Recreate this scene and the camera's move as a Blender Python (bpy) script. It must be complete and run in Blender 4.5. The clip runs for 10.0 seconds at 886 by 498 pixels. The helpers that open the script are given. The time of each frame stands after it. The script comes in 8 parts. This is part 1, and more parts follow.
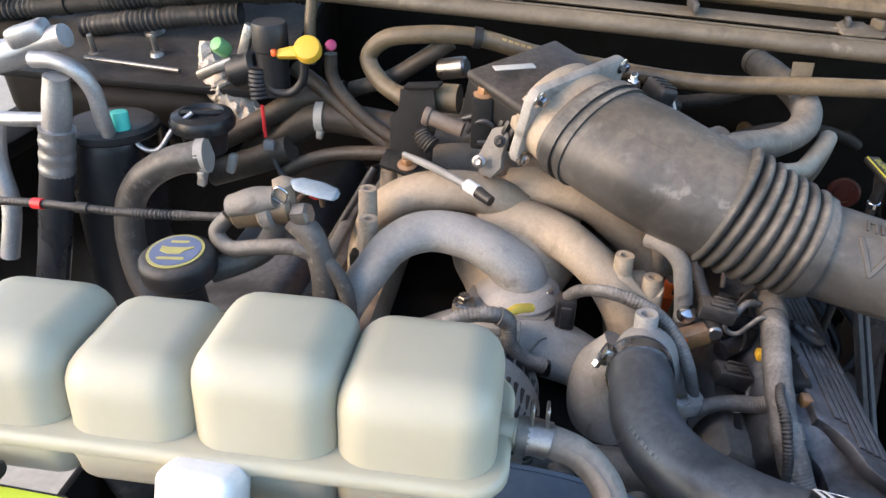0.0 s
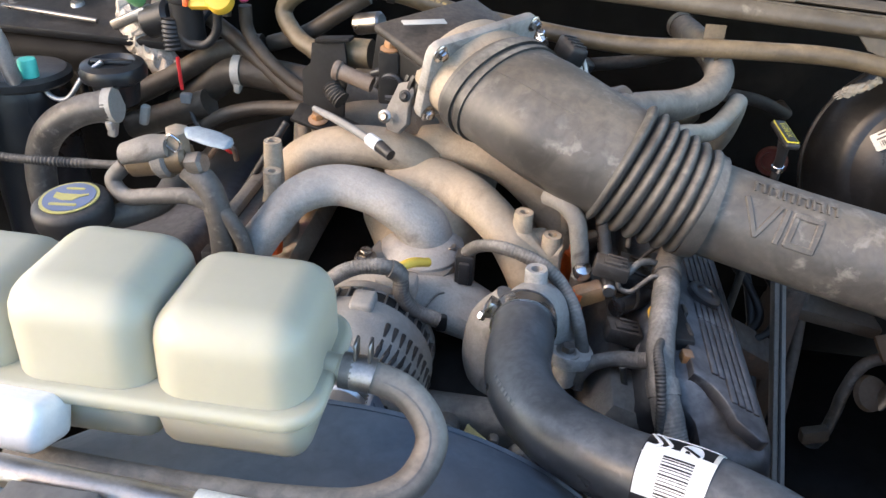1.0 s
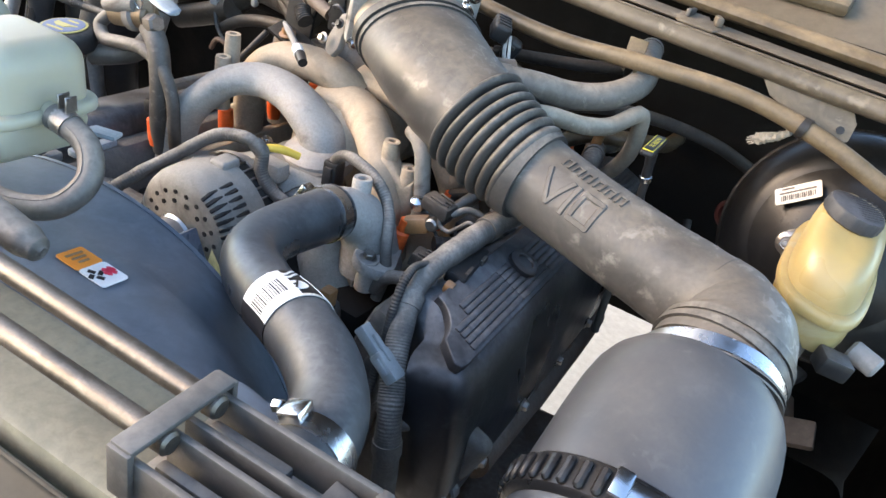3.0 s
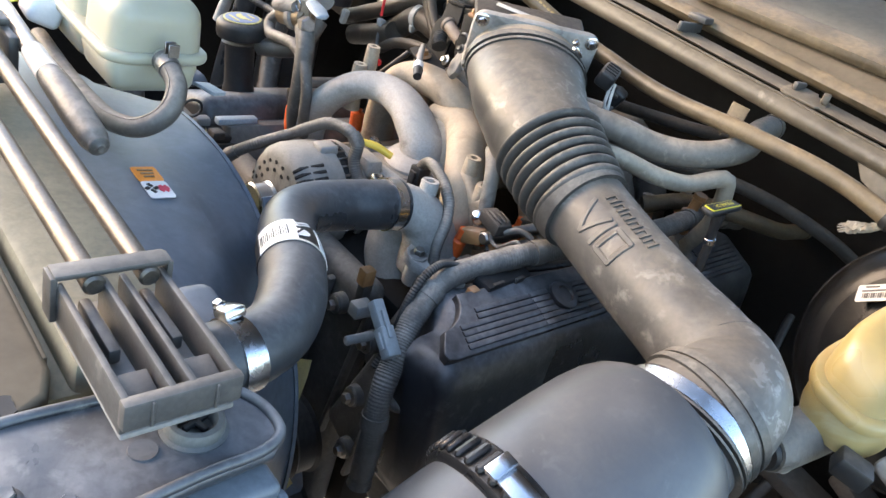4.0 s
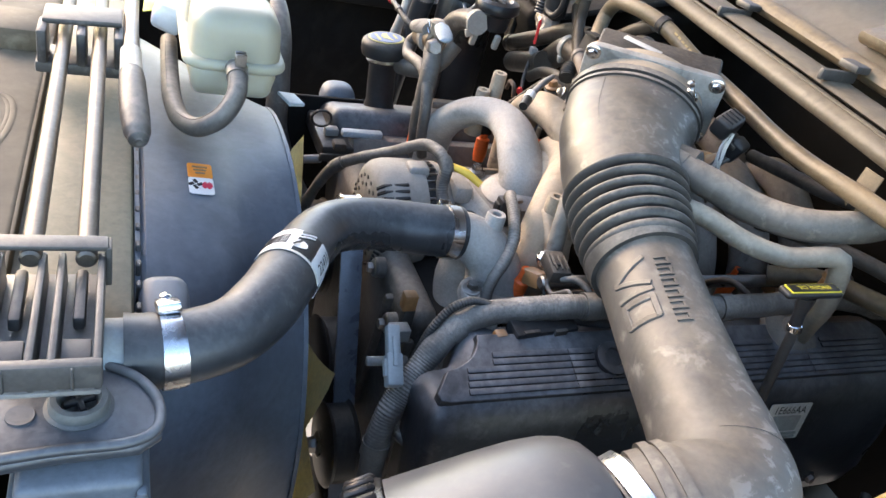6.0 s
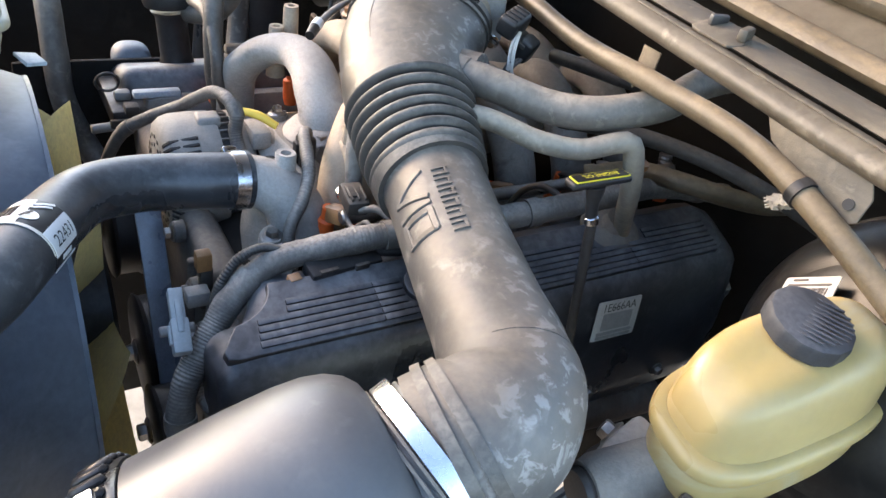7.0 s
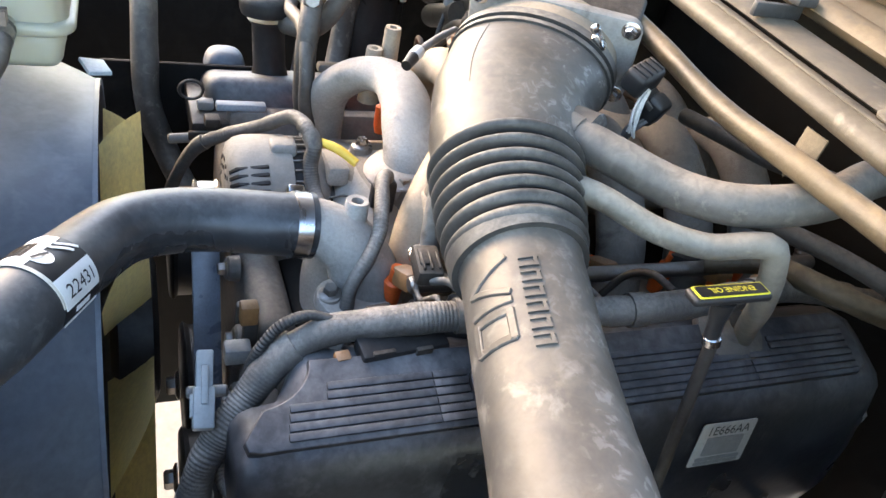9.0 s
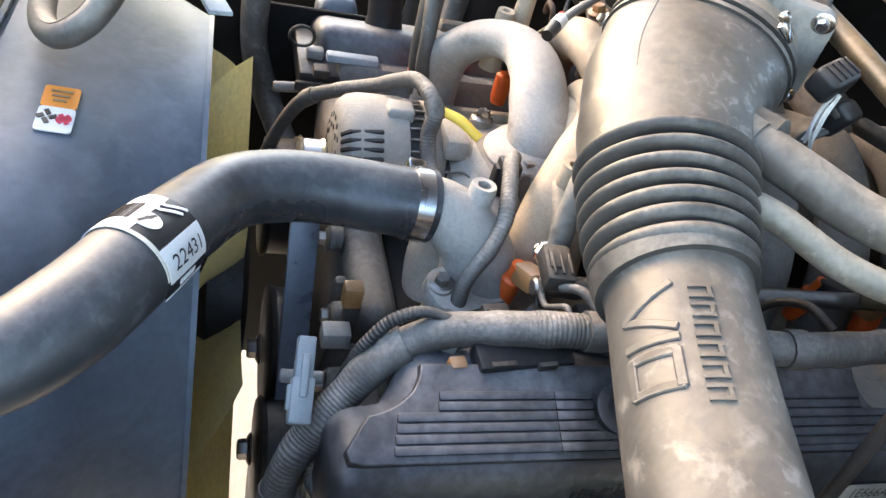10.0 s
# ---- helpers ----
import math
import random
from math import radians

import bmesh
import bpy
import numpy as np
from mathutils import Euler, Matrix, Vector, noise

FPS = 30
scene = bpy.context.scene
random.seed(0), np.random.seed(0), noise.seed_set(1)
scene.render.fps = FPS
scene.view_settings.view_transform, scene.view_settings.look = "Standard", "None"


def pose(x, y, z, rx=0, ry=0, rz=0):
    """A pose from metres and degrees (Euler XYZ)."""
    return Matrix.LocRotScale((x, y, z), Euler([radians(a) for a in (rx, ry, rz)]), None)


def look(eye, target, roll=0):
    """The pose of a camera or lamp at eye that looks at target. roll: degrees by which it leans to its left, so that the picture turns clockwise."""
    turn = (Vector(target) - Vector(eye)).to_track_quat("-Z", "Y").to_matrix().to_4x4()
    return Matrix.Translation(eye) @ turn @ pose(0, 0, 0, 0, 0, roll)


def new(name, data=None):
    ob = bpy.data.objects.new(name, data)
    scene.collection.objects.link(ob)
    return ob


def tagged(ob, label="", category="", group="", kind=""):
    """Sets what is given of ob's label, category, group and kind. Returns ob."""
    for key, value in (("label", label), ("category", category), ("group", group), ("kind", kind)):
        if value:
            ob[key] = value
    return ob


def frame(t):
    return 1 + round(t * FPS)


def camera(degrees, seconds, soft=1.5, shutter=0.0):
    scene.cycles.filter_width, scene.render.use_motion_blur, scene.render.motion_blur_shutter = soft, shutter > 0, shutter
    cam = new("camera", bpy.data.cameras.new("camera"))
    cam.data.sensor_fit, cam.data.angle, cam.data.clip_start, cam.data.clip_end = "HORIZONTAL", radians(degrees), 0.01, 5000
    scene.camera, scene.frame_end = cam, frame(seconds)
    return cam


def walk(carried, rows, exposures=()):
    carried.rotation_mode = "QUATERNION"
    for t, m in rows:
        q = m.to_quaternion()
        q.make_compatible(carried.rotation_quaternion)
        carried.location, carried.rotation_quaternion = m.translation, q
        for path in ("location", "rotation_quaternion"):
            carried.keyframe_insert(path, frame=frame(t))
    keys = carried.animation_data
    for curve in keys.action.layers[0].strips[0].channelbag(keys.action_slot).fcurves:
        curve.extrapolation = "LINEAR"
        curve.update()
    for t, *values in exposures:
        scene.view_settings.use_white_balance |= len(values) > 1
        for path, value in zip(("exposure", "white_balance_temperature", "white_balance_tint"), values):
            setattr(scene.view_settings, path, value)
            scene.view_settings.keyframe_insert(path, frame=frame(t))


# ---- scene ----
cam = camera(60.96, 10.0)
PATH = [
    (0, (0.0100, -0.0083, 1.5838), (-0.2032, 1.7156, 0.5925), 1.76),
    (0.5, (0.0315, -0.0015, 1.5795), (-0.1571, 1.7092, 0.5608), 1.74),
    (1, (0.1013, -0.0082, 1.5706), (-0.0829, 1.6862, 0.5240), 3.34),
    (1.5, (0.2477, -0.0406, 1.5503), (-0.1406, 1.6047, 0.4816), 7.06),
    (2, (0.3056, -0.0308, 1.5552), (-0.1737, 1.5950, 0.4935), 6.07),
    (2.5, (0.3333, -0.0371, 1.5430), (-0.0598, 1.6294, 0.5095), 8.30),
    (2.7, (0.3844, -0.0441, 1.5423), (-0.0961, 1.6108, 0.5271), 10.28),
    (3.8, (0.6569, 0.0112, 1.5490), (-0.4218, 1.4012, 0.5980), 17.81),
    (4, (0.6544, 0.0164, 1.5440), (-0.4994, 1.3408, 0.5877), 18.13),
    (4.5, (0.7237, 0.0705, 1.5538), (-0.6952, 1.0384, 0.5292), 20.76),
    (5, (0.7619, 0.1578, 1.5864), (-0.7570, 0.9322, 0.5408), 19.98),
    (5.2, (0.7618, 0.1655, 1.5949), (-0.7913, 0.8863, 0.5612), 18.80),
    (6.3, (0.7192, 0.2213, 1.5756), (-0.7536, 1.0510, 0.5067), 14.73),
    (6.5, (0.7201, 0.2351, 1.5695), (-0.7306, 1.1053, 0.5027), 13.79),
    (7, (0.7494, 0.3268, 1.5629), (-0.5983, 1.3015, 0.4521), 11.41),
    (7.5, (0.7167, 0.3474, 1.5478), (-0.6024, 1.3116, 0.3944), 12.39),
    (8, (0.7108, 0.3722, 1.5507), (-0.6844, 1.2251, 0.3993), 11.87),
    (8.5, (0.6965, 0.3920, 1.5501), (-0.7337, 1.2043, 0.4123), 11.98),
    (9, (0.6423, 0.3912, 1.5505), (-0.8195, 1.1504, 0.4162), 14.15),
    (9.5, (0.5960, 0.3935, 1.5353), (-0.8683, 1.0808, 0.3590), 16.35),
    (10, (0.5624, 0.3649, 1.5200), (-0.8699, 0.9814, 0.2676), 18.52),
]
walk(cam, [(t, look(eye, target, roll)) for t, eye, target, roll in PATH],
     exposures=[(0.0, 2.12, 6200, 11), (2.5, 2.56, 6250, 8), (5.0, 2.58, 6600, 10), (7.5, 2.75, 6430, 11), (10.0, 3.08, 6950, 10)])

# ---- light ----
world = bpy.data.worlds.new("world")
scene.world = world
world.use_nodes = True
wn = world.node_tree.nodes
wn.clear()
sky = wn.new("ShaderNodeTexSky")
sky.sky_type = "NISHITA"
sky.sun_disc = False
sky.sun_elevation = radians(28)
sky.sun_rotation = radians(250)
bgn = wn.new("ShaderNodeBackground")
bgn.inputs[1].default_value = 0.15
won = wn.new("ShaderNodeOutputWorld")
world.node_tree.links.new(sky.outputs[0], bgn.inputs[0])
world.node_tree.links.new(bgn.outputs[0], won.inputs[0])

sun = new("sun", bpy.data.lights.new("sun", "SUN"))
sun.data.energy = 0.76
sun.data.angle = radians(34)
sun.data.color = (1.0, 0.60, 0.26)
sun.matrix_world = look((-2.6, -1.25, 2.5), (0.0, 0.6, 1.2))


# ---- building helpers ----
def link_mesh(name, bm, mat, angle=38):
    bmesh.ops.recalc_face_normals(bm, faces=bm.faces)
    me = bpy.data.meshes.new(name)
    bm.to_mesh(me)
    bm.free()
    me.materials.append(mat)
    me.polygons.foreach_set("use_smooth", [True] * len(me.polygons))
    me.set_sharp_from_angle(angle=radians(angle))
    return new(name, me)


def part(name, bm, mat, parent, label="", angle=38):
    ob = link_mesh(name, bm, mat, angle)
    ob.parent = parent
    m = Matrix.Identity(4)
    base = parent
    while base:
        m = base.matrix_parent_inverse @ base.matrix_basis @ m if base.parent else base.matrix_basis @ m
        base = base.parent
    ob.matrix_parent_inverse = m.inverted()
    if label:
        tagged(ob, label)
    return ob


def thing(name, at, label, category, group="", kind=""):
    ob = new(name)
    ob.empty_display_size = 0.02
    ob.location = at
    return tagged(ob, label, category, group, kind)


def single(name, bm, mat, label, category, group="", kind="", angle=38):
    return tagged(link_mesh(name, bm, mat, angle), label, category, group, kind)


V = Vector


def catmull(pts, per=10):
    pts = [V(p) for p in pts]
    if len(pts) == 2:
        return [pts[0].lerp(pts[1], i / per) for i in range(per + 1)]
    ext = [pts[0] * 2 - pts[1]] + pts + [pts[-1] * 2 - pts[-2]]
    out = []
    for i in range(1, len(ext) - 2):
        p0, p1, p2, p3 = ext[i - 1:i + 3]
        ta = 0.0
        tb = ta + max((p1 - p0).length, 1e-5) ** 0.5
        tc = tb + max((p2 - p1).length, 1e-5) ** 0.5
        td = tc + max((p3 - p2).length, 1e-5) ** 0.5
        for k in range(per):
            t = tb + (tc - tb) * k / per
            a1 = p0 * ((tb - t) / (tb - ta)) + p1 * ((t - ta) / (tb - ta))
            a2 = p1 * ((tc - t) / (tc - tb)) + p2 * ((t - tb) / (tc - tb))
            a3 = p2 * ((td - t) / (td - tc)) + p3 * ((t - tc) / (td - tc))
            b1 = a1 * ((tc - t) / (tc - ta)) + a2 * ((t - ta) / (tc - ta))
            b2 = a2 * ((td - t) / (td - tb)) + a3 * ((t - tb) / (td - tb))
            out.append(b1 * ((tc - t) / (tc - tb)) + b2 * ((t - tb) / (tc - tb)))
    out.append(pts[-1])
    return out


class Tube:
    """A swept tube: centre points, radii (one, or one per point; a pair is an oval, wide along ref)."""

    def __init__(self, pts, radii, per=10, ref=None):
        n = len(pts)
        if not isinstance(radii, (list, tuple)):
            radii = [radii] * n
        pairs = [r if isinstance(r, (list, tuple)) else (r, r) for r in radii]
        self.p = catmull(pts, per)
        m = len(self.p)
        per_seg = (m - 1) / (n - 1)
        self.r = []
        for i in range(m):
            u = i / per_seg
            k = min(int(u), n - 2)
            f = u - k
            f = f * f * (3 - 2 * f)
            self.r.append(tuple(pairs[k][j] * (1 - f) + pairs[k + 1][j] * f for j in (0, 1)))
        self.t = []
        for i in range(m):
            d = self.p[min(i + 1, m - 1)] - self.p[max(i - 1, 0)]
            self.t.append(d.normalized())
        self.s = [0.0]
        for i in range(1, m):
            self.s.append(self.s[-1] + (self.p[i] - self.p[i - 1]).length)
        self.length = self.s[-1]
        self.n = []
        g = V(ref) if ref else V((0, 0, 1))
        for i in range(m):
            t = self.t[i]
            if ref:
                g = V(ref)
            nn = g - t * g.dot(t)
            if nn.length < 1e-3:
                nn = V((1, 0, 0)) - t * t.x
            nn.normalize()
            self.n.append(nn)
            if not ref:
                g = nn

    def at(self, s):
        s = min(max(s, 0.0), self.length)
        i = 0
        while i < len(self.s) - 2 and self.s[i + 1] < s:
            i += 1
        f = (s - self.s[i]) / max(self.s[i + 1] - self.s[i], 1e-9)
        p = self.p[i].lerp(self.p[i + 1], f)
        t = self.t[i].lerp(self.t[i + 1], f).normalized()
        nn = self.n[i].lerp(self.n[i + 1], f)
        nn = (nn - t * nn.dot(t)).normalized()
        r = tuple(self.r[i][j] * (1 - f) + self.r[i + 1][j] * f for j in (0, 1))
        return p, t, nn, t.cross(nn), r

    def angle(self, s, d):
        p, t, nn, b, r = self.at(s)
        d = V(d)
        return math.atan2(d.dot(b), d.dot(nn))

    def surf(self, s, ang, off=0.0):
        p, t, nn, b, r = self.at(s)
        return p + nn * (math.cos(ang) * (r[0] + off)) + b * (math.sin(ang) * (r[1] + off))

    def mesh(self, bm=None, n=20, a=0.0, b=None, cap=True, step=None, off=None):
        """off: a function of the run along the tube that adds to the radius."""
        bm = bm or bmesh.new()
        b = self.length if b is None else b
        if step:
            k = max(2, int((b - a) / step))
            runs = [a + (b - a) * i / k for i in range(k + 1)]
        else:
            runs = [a] + [s for s in self.s if a + 1e-6 < s < b - 1e-6] + [b]
        rings = []
        for s in runs:
            o = off(s) if callable(off) else (off or 0.0)
            rings.append([bm.verts.new(self.surf(s, 2 * math.pi * j / n, o)) for j in range(n)])
        for ra, rb in zip(rings, rings[1:]):
            for j in range(n):
                bm.faces.new((ra[j], ra[(j + 1) % n], rb[(j + 1) % n], rb[j]))
        if cap:
            bm.faces.new(rings[0][::-1])
            bm.faces.new(rings[-1])
        return bm

    def patch(self, s0, s1, a0, a1, off, bm=None, nu=8, nv=12):
        bm = bm or bmesh.new()
        g = [[bm.verts.new(self.surf(s0 + (s1 - s0) * i / nu, a0 + (a1 - a0) * j / nv, off)) for j in range(nv + 1)] for i in range(nu + 1)]
        low = [[bm.verts.new(self.surf(s0 + (s1 - s0) * i / nu, a0 + (a1 - a0) * j / nv, off - 0.0006)) for j in range(nv + 1)] for i in range(nu + 1)]
        for i in range(nu):
            for j in range(nv):
                bm.faces.new((g[i][j], g[i + 1][j], g[i + 1][j + 1], g[i][j + 1]))
                bm.faces.new((low[i][j], low[i][j + 1], low[i + 1][j + 1], low[i + 1][j]))
        for i in range(nu):
            bm.faces.new((g[i][0], low[i][0], low[i + 1][0], g[i + 1][0]))
            bm.faces.new((g[i + 1][nv], low[i + 1][nv], low[i][nv], g[i][nv]))
        for j in range(nv):
            bm.faces.new((g[0][j + 1], low[0][j + 1], low[0][j], g[0][j]))
            bm.faces.new((g[nu][j], low[nu][j], low[nu][j + 1], g[nu][j + 1]))
        return bm


def axis_frame(d, hint=(0, 0, 1)):
    d = V(d).normalized()
    h = V(hint)
    x = h - d * h.dot(d)
    if x.length < 1e-3:
        x = V((1, 0, 0)) - d * d.x
    x.normalize()
    return x, d.cross(x), d


def lathe(profile, at, d, n=24, bm=None, wobble=None, hint=(0, 0, 1)):
    """profile: (radius, height) rows along the axis d from at. wobble(angle, height) scales the radius."""
    bm = bm or bmesh.new()
    x, y, z = axis_frame(d, hint)
    at = V(at)
    rings = []
    for r, h in profile:
        row = []
        for j in range(n):
            a = 2 * math.pi * j / n
            q = r * (wobble(a, h) if wobble else 1.0)
            row.append(bm.verts.new(at + x * (math.cos(a) * q) + y * (math.sin(a) * q) + z * h))
        rings.append(row)
    for ra, rb in zip(rings, rings[1:]):
        for j in range(n):
            bm.faces.new((ra[j], ra[(j + 1) % n], rb[(j + 1) % n], rb[j]))
    bm.faces.new(rings[0][::-1])
    bm.faces.new(rings[-1])
    return bm


def rod(a, b, r, n=12, bm=None):
    a, b = V(a), V(b)
    h = (b - a).length
    e = min(r * 0.25, h * 0.2)
    return lathe([(r - e, 0), (r, e), (r, h - e), (r - e, h)], a, b - a, n, bm)


def block(at, size, bevel=0.002, bm=None, turn=(0, 0, 0), m=None, seg=2):
    """A box with rounded edges; at is its middle, turn in degrees, or m a whole rotation matrix."""
    one = bmesh.new()
    bmesh.ops.create_cube(one, size=1.0)
    for v in one.verts:
        v.co = V((v.co.x * size[0], v.co.y * size[1], v.co.z * size[2]))
    if bevel:
        bmesh.ops.bevel(one, geom=list(one.edges), offset=min(bevel, min(size) * 0.45), segments=seg, affect="EDGES", profile=0.5)
    mat4 = Matrix.Translation(at) @ (m if m else pose(0, 0, 0, *turn))
    bmesh.ops.transform(one, matrix=mat4, verts=one.verts)
    return merge(bm, one) if bm else one


def merge(bm, other):
    me = bpy.data.meshes.new("tmp")
    other.to_mesh(me)
    other.free()
    bm.from_mesh(me)
    bpy.data.meshes.remove(me)
    return bm


def plate(outline, thick, m, bevel=0.0015, bm=None, seg=2):
    """An outline in the plane, thickened downwards, with rounded rims."""
    one = bmesh.new()
    top = one.faces.new([one.verts.new((x, y, 0)) for x, y in outline])
    res = bmesh.ops.extrude_face_region(one, geom=[top])
    vs = [e for e in res["geom"] if isinstance(e, bmesh.types.BMVert)]
    bmesh.ops.translate(one, verts=vs, vec=(0, 0, -thick))
    if bevel:
        caps = [e for e in one.edges if abs(e.verts[0].co.z - e.verts[1].co.z) < 1e-6]
        bmesh.ops.bevel(one, geom=caps, offset=bevel, segments=seg, affect="EDGES", profile=0.5)
    bmesh.ops.transform(one, matrix=m, verts=one.verts)
    return merge(bm, one) if bm else one


def basis(at, x, z):
    """A pose with the given x way and the z way made square to it."""
    x = V(x).normalized()
    z = V(z)
    z = (z - x * z.dot(x)).normalized()
    y = z.cross(x)
    m = Matrix((x, y, z)).transposed().to_4x4()
    return Matrix.Translation(at) @ m


def rounded(w, h, r, n=5):
    pts = []
    for cx, cy, a0 in ((w / 2 - r, h / 2 - r, 0), (-w / 2 + r, h / 2 - r, 90), (-w / 2 + r, -h / 2 + r, 180), (w / 2 - r, -h / 2 + r, 270)):
        for i in range(n + 1):
            a = radians(a0 + 90 * i / n)
            pts.append((cx + r * math.cos(a), cy + r * math.sin(a)))
    return pts


def bolt_head(at, d, r, bm=None):
    """A flanged hexagon bolt head."""
    bm = lathe([(r * 1.55, 0), (r * 1.6, r * 0.18), (r * 1.2, r * 0.42), (r * 0.9, r * 0.45)], at, d, 16, bm)
    return lathe([(r, r * 0.4), (r, r * 1.15), (r * 0.82, r * 1.35), (r * 0.5, r * 1.3)], at, d, 6, bm)


def text_mesh(body, size, extrude=0.0):
    cu = bpy.data.curves.new("text", "FONT")
    cu.body, cu.size, cu.extrude = body, size, extrude
    cu.align_x, cu.align_y = "CENTER", "CENTER"
    cu.resolution_u = 3
    ob = new("text", cu)
    bpy.context.view_layer.update()
    me = bpy.data.meshes.new_from_object(ob.evaluated_get(bpy.context.evaluated_depsgraph_get()))
    bpy.data.objects.remove(ob)
    bpy.data.curves.remove(cu)
    bm = bmesh.new()
    bm.from_mesh(me)
    bpy.data.meshes.remove(me)
    return bm


# ---- materials ----
DUST = (0.34, 0.30, 0.25)


def surface(name, base, rough=0.5, metal=0.0, dust_light=0.0, dust_light_col=DUST, vary=0.25, scale=40.0, bump=0.15, blotch=0.3, second=None, coat=0.0, grime=0.0, random_tone=0.0, scuff=0.0, scuff_col=(0.42, 0.41, 0.39), spec=0.0, grain=1.0, rub=None, rub_col=(0.46, 0.45, 0.43)):
    """A worn surface: base colour with grain and broad blotches, and a dusting settled on what faces up, which in some
    materials also paints in sky light.
    """
    mt = bpy.data.materials.new(name)
    mt.use_nodes = True
    nt = mt.node_tree
    nd, ln = nt.nodes, nt.links
    bsdf = nd["Principled BSDF"]
    tc = nd.new("ShaderNodeTexCoord")

    def noise_at(sc, detail=5.0, dist=0.0):
        k = nd.new("ShaderNodeTexNoise")
        k.inputs["Scale"].default_value = sc
        k.inputs["Detail"].default_value = detail
        k.inputs["Roughness"].default_value = 0.6
        k.inputs["Distortion"].default_value = dist
        ln.new(tc.outputs["Object"], k.inputs["Vector"])
        return k

    def ramp(src, lo, hi, a=0.35, b=0.65):
        k = nd.new("ShaderNodeMapRange")
        k.inputs["From Min"].default_value = a
        k.inputs["From Max"].default_value = b
        k.inputs["To Min"].default_value = lo
        k.inputs["To Max"].default_value = hi
        ln.new(src, k.inputs["Value"])
        return k.outputs["Result"]

    def mix(fac, c1, c2, mode="MIX"):
        k = nd.new("ShaderNodeMix")
        k.data_type = "RGBA"
        k.blend_type = mode
        for sock, val in ((k.inputs["Factor"], fac), (k.inputs[6], c1), (k.inputs[7], c2)):
            if isinstance(val, bpy.types.NodeSocket):
                ln.new(val, sock)
            elif isinstance(val, (int, float)):
                sock.default_value = val
            else:
                sock.default_value = (*val, 1.0)
        return k.outputs[2]

    def mul(a, b):
        k = nd.new("ShaderNodeMath")
        k.operation = "MULTIPLY"
        for sock, val in ((k.inputs[0], a), (k.inputs[1], b)):
            if isinstance(val, bpy.types.NodeSocket):
                ln.new(val, sock)
            else:
                sock.default_value = val
        return k.outputs[0]

    big = noise_at(scale * 0.22, 4.0, 0.6)
    fine = noise_at(scale * 9.0, 8.0)
    mid = noise_at(scale * 1.9, 7.0, 0.8)
    dark = tuple(c * (1 - vary) for c in base)
    lite = tuple(min(1.0, c * (1 + vary)) for c in base)
    col = mix(ramp(big.outputs["Fac"], 0, 1), dark, lite)
    if second:
        spot = noise_at(scale * 0.6, 5.0, 1.0)
        col = mix(ramp(spot.outputs["Fac"], 0, 1, 0.55, 0.68), col, second)
    col = mix(mul(ramp(fine.outputs["Fac"], 0, 1), 0.45 * grain), col, tuple(c * 0.62 for c in base))
    col = mix(mul(ramp(mid.outputs["Fac"], 0, 1, 0.48, 0.68), vary * grain), col, tuple(min(1.0, c * 1.5 + 0.012) for c in base))
    if grime:
        gr = noise_at(scale * 0.45, 7.0, 1.5)
        col = mix(ramp(gr.outputs["Fac"], 0, grime, 0.56, 0.72), col, (0.035, 0.028, 0.022))
    if scuff:
        sa = noise_at(scale * 2.4, 10.0, 0.25)
        sb = noise_at(scale * 0.30, 4.0, 0.4)
        sf = mul(ramp(sa.outputs["Fac"], 0, 1, 0.55, 0.66), ramp(sb.outputs["Fac"], 0.05, 1, 0.46, 0.60))
        col = mix(mul(sf, scuff), col, scuff_col)
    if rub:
        # chalky rubbing marks and a pale veil on the side that faces rub
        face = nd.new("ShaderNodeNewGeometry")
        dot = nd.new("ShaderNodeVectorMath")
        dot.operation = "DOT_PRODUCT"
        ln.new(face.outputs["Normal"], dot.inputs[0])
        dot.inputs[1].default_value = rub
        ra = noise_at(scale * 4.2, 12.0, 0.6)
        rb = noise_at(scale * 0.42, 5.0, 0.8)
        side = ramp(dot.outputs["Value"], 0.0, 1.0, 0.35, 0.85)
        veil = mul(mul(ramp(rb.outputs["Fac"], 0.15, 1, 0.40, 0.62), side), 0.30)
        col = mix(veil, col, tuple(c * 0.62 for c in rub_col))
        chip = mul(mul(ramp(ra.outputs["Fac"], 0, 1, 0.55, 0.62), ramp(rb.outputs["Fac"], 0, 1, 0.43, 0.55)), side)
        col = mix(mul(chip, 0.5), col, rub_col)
    rgh = ramp(big.outputs["Fac"], max(0.05, rough - 0.1), min(1.0, rough + 0.12))
    # top-facing layer: settled dirt, and for some materials painted sky light
    if dust_light:
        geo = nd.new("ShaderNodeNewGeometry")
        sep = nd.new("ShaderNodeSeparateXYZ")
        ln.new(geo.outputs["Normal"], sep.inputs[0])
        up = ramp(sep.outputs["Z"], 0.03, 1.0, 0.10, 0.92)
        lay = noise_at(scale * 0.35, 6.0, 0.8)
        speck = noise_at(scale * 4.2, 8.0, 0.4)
        amount = mul(mul(mul(up, ramp(lay.outputs["Fac"], 0.30, 1.0, 0.38, 0.60)), ramp(speck.outputs["Fac"], 0.62, 1.15, 0.36, 0.62)), dust_light)
        col = mix(amount, col, dust_light_col)
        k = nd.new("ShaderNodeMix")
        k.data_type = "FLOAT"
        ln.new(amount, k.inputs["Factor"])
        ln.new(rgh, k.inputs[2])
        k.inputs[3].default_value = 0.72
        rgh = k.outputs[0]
        if metal:
            inv = nd.new("ShaderNodeMath")
            inv.operation = "SUBTRACT"
            inv.inputs[0].default_value = 1.0
            ln.new(amount, inv.inputs[1])
